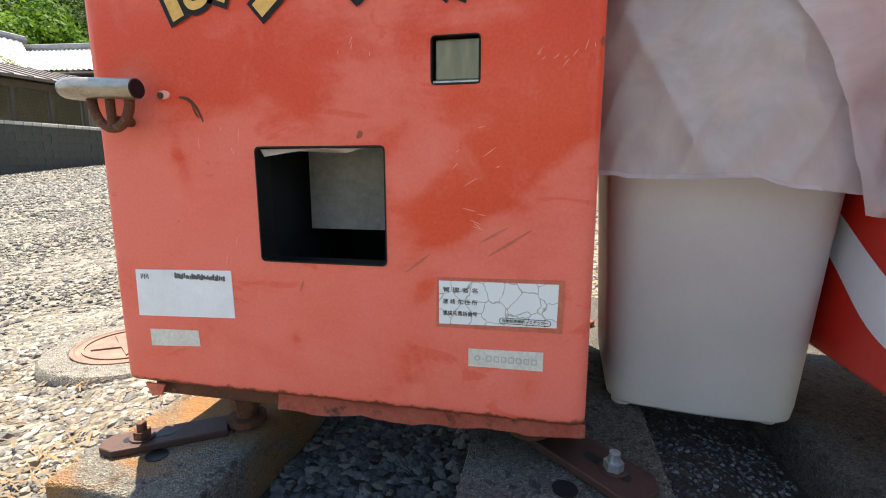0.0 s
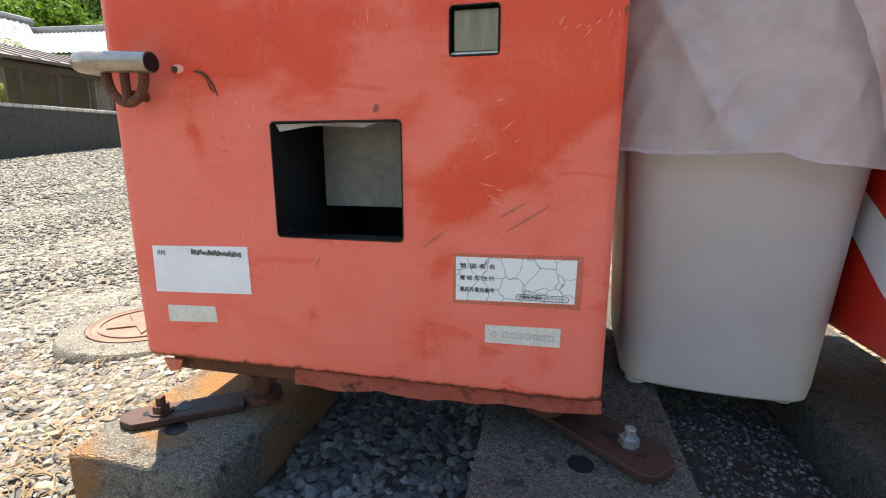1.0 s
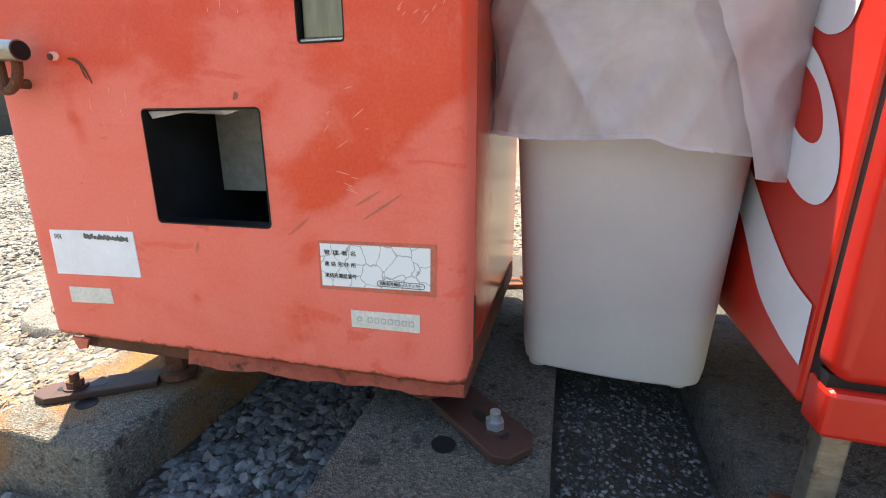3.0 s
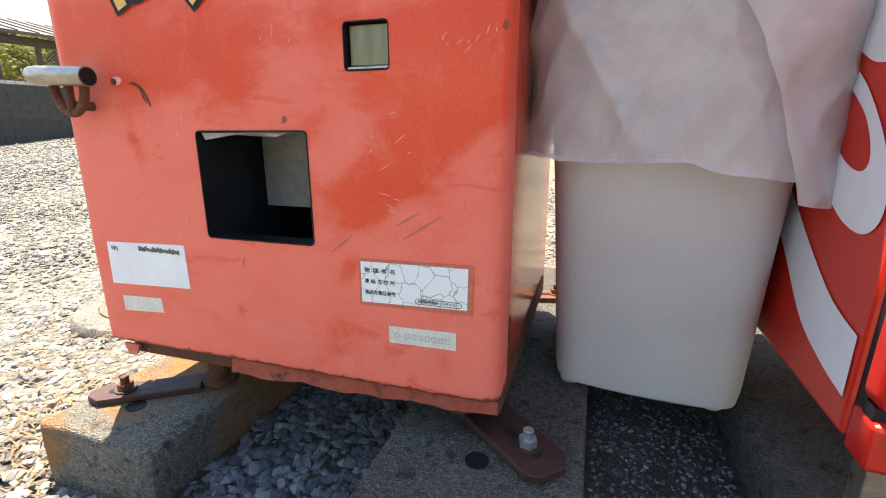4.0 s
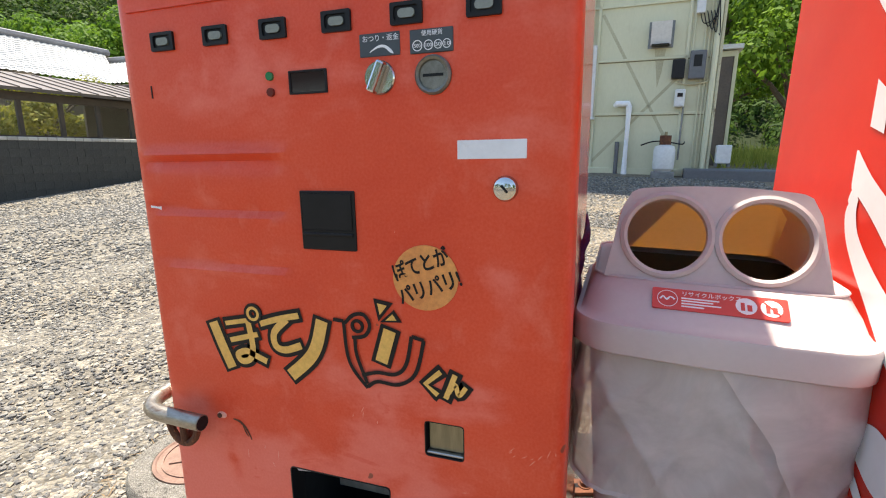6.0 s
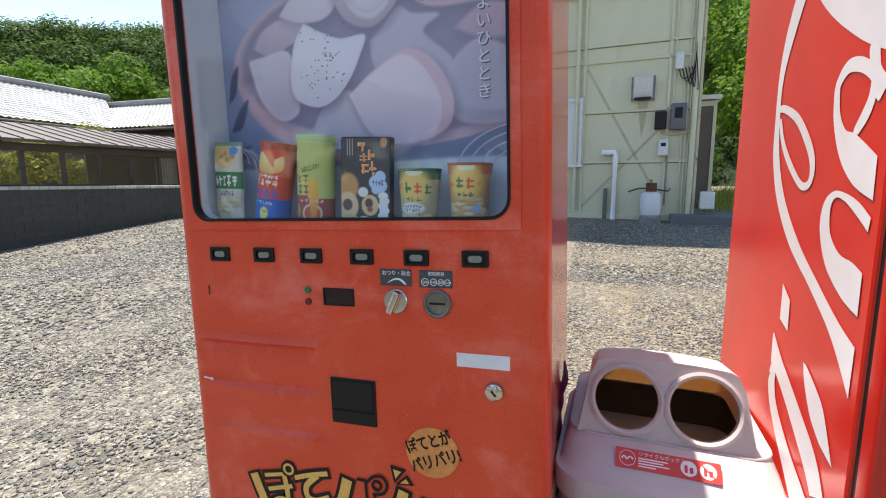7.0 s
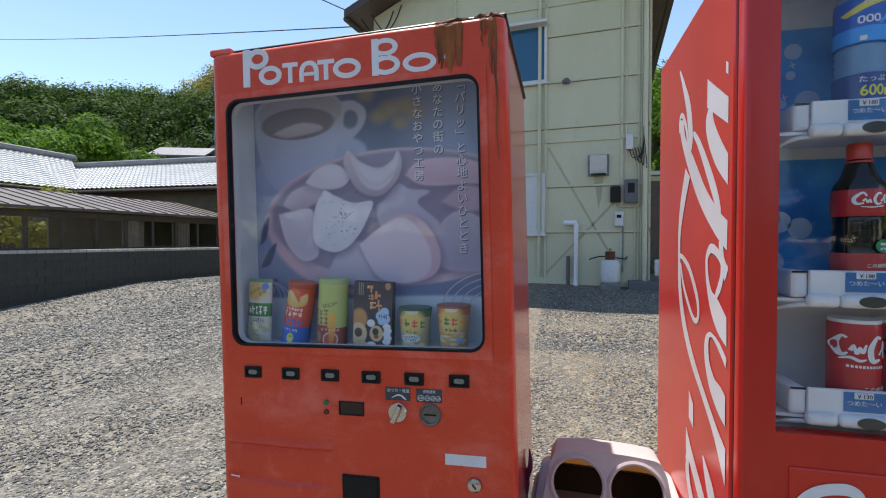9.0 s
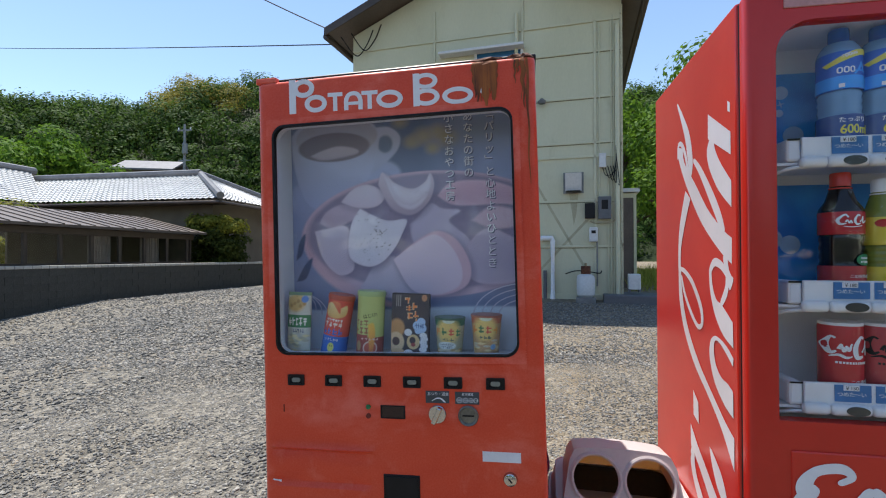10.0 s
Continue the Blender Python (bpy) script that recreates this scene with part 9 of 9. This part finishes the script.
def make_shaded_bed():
    """Earth under the snack machine, between its footings, coloured dark for the shade there."""
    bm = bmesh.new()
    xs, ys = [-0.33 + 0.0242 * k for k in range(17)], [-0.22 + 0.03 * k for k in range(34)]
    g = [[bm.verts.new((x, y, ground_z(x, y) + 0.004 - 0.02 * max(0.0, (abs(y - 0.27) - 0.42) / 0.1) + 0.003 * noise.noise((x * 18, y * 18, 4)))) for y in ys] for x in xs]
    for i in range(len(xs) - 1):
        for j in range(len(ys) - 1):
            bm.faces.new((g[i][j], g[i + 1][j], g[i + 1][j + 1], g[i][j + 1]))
    tagged(part("packed_dirt", bm, SHADE_DIRT, smooth=True), "earth under the snack machine, coloured dark for the shade there", "dirt", kind="structure")


make_shaded_bed()


def scatter_stones():
    rng = np.random.default_rng(7)
    ico = bmesh.new()
    bmesh.ops.create_icosphere(ico, subdivisions=1, radius=1)
    base = np.array([v.co[:] for v in ico.verts])
    tris = np.array([[v.index for v in f.verts] for f in ico.faces])
    ico.free()
    spots = []
    def area(n, x0, x1, y0, y1, lo, hi):
        xs, ys = rng.uniform(x0, x1, n), rng.uniform(y0, y1, n)
        for x, y in zip(xs, ys):
            if any(a - 0.01 < x < b + 0.01 and c - 0.01 < y < d + 0.01 for a, b, c, d in ((-0.566, -0.318, -0.10, 0.78), (0.046, 0.331, -0.55, 0.98), (0.572, 0.82, -0.55, 0.9))):
                continue
            if (x + 1.185) ** 2 + (y - 0.665) ** 2 < 0.255 ** 2:
                continue
            spots.append((x, y, rng.uniform(lo, hi)))
    area(5200, -0.33, 0.06, -0.6, 0.8, 0.004, 0.0165)
    area(5200, 0.33, 0.58, -0.5, 0.9, 0.0012, 0.0042)
    area(9000, -1.9, -0.3, -0.6, 1.6, 0.004, 0.0125)
    area(26000, -5.0, -0.5, -0.2, 5.0, 0.005, 0.018)
    area(17000, 0.0, 2.3, 0.9, 5.0, 0.005, 0.013)
    area(900, -0.7, 0.9, -1.6, -0.1, 0.008, 0.02)
    area(14000, -9.0, -0.8, 4.6, 9.5, 0.012, 0.03)
    area(15000, -13.3, -4.8, -0.6, 6.0, 0.012, 0.03)
    area(12000, -12.5, -2.0, 6.0, 16.0, 0.016, 0.036)
    area(9000, 0.0, 2.6, 4.6, 8.2, 0.008, 0.019)
    n = len(spots)
    sp = np.array(spots)
    scale = sp[:, 2:3] * rng.uniform([0.8, 0.7, 0.45], [1.35, 1.0, 0.8], (n, 3))
    ang = rng.uniform(0, 2 * np.pi, n)
    jit = 1 + rng.uniform(-0.34, 0.30, (n, len(base), 1))
    p = base[None] * jit * scale[:, None, :]
    tilt = rng.uniform(-0.5, 0.5, n)
    y, z = p[..., 1] * np.cos(tilt)[:, None] - p[..., 2] * np.sin(tilt)[:, None], p[..., 1] * np.sin(tilt)[:, None] + p[..., 2] * np.cos(tilt)[:, None]
    x = p[..., 0] * np.cos(ang)[:, None] - y * np.sin(ang)[:, None]
    y = p[..., 0] * np.sin(ang)[:, None] + y * np.cos(ang)[:, None]
    g = np.array([max(ground_z(a, b), infill_z(a, b) if 0.32 < a < 0.58 and -0.6 < b < 0.92 else -9) for a, b in sp[:, :2]]) + 0.35 * scale[:, 2]
    pts = np.stack([x + sp[:, 0:1], y + sp[:, 1:2], z + g[:, None]], -1).reshape(-1, 3)
    faces = (tris[None] + (np.arange(n) * len(base))[:, None, None]).reshape(-1, 3)
    # stones in the machines' shade get the darker material
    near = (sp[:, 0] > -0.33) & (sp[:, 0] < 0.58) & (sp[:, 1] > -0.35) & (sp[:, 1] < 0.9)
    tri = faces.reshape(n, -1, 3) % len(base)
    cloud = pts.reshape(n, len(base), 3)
    for keep, name, mat, label, cat in ((~near, "loose_gravel", STONE, "loose crushed grey stones lying on the yard", "gravel"), (near, "crushed_stone", STONE_BLUE_SHADE, "blue-grey crushed stone under the machines, darkened for the shade there", "crushed stone")):
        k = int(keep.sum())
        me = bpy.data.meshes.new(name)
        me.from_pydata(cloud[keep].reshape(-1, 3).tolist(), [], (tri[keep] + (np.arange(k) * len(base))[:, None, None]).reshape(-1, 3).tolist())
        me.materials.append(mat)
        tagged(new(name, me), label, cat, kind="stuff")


scatter_stones()


def dry_grass():
    rng = random.Random(31)
    vs, fs = [], []
    for x0, x1, y0, y1, n in ((-0.85, -0.55, -0.30, 0.10, 300), (-0.40, -0.15, -0.32, -0.12, 60), (-1.5, -0.6, 0.0, 0.9, 560), (0.1, 0.5, 1.0, 1.6, 120), (0.34, 0.40, 0.2, 0.9, 60)):
        for _ in range(n):
            x, y = rng.uniform(x0, x1), rng.uniform(y0, y1)
            p = Vector((x, y, ground_z(x, y) + rng.uniform(0.004, 0.02)))
            a, ln = rng.uniform(0, 6.28), rng.uniform(0.02, 0.07)
            d = Vector((math.cos(a), math.sin(a), rng.uniform(-0.05, 0.45)))
            s = Vector((-math.sin(a), math.cos(a), 0)) * rng.uniform(0.0008, 0.003)
            i = len(vs)
            vs += [p - s, p + s, p + d * ln * 0.6 + s * 0.7, p + d * ln * 0.6 - s * 0.7, p + d * ln - Vector((0, 0, ln * 0.15))]
            fs += [(i, i + 1, i + 2, i + 3), (i + 3, i + 2, i + 4)]
    me = bpy.data.meshes.new("dry_grass")
    me.from_pydata([tuple(v) for v in vs], [], fs)
    me.materials.append(STRAW)
    tagged(new("dry_grass", me), "dry straw and dead leaves caught between the stones", "dry grass", kind="stuff")


STRAW = grainy("dry_straw", (0.11, 0.070, 0.032), (0.22, 0.145, 0.07), 30, 0.8, 0, 150, 0.1, 0.002)
dry_grass()


def rough_grass():
    rng = random.Random(41)
    vs, fs = [], []
    for _ in range(9000):
        x, y = rng.uniform(2.3, 9.0), rng.uniform(9.6, 17.0)
        p = Vector((x, y, ground_z(x, y) - 0.01))
        a, ln = rng.uniform(0, 6.28), rng.uniform(0.10, 0.34) * (1 + 0.8 * noise.noise((x * 0.8, y * 0.8, 0)))
        s = Vector((math.cos(a), math.sin(a), 0)) * rng.uniform(0.008, 0.02)
        d = Vector((rng.uniform(-0.5, 0.5), rng.uniform(-0.5, 0.5), 1)) * ln
        i = len(vs)
        vs += [p - s, p + s, p + d * 0.6 + s * 0.6, p + d]
        fs.append((i, i + 1, i + 2, i + 3))
    o = new("rough_grass", leaf_mesh("rough_grass", (vs, fs), LEAF_GRASS))
    tagged(o, "sunlit yellow-green rough grass past the building corner", "grass", kind="stuff")


LEAF_GRASS = leaf_mat("sunlit_grass", (0.16, 0.20, 0.03), (0.42, 0.42, 0.09))
rough_grass()
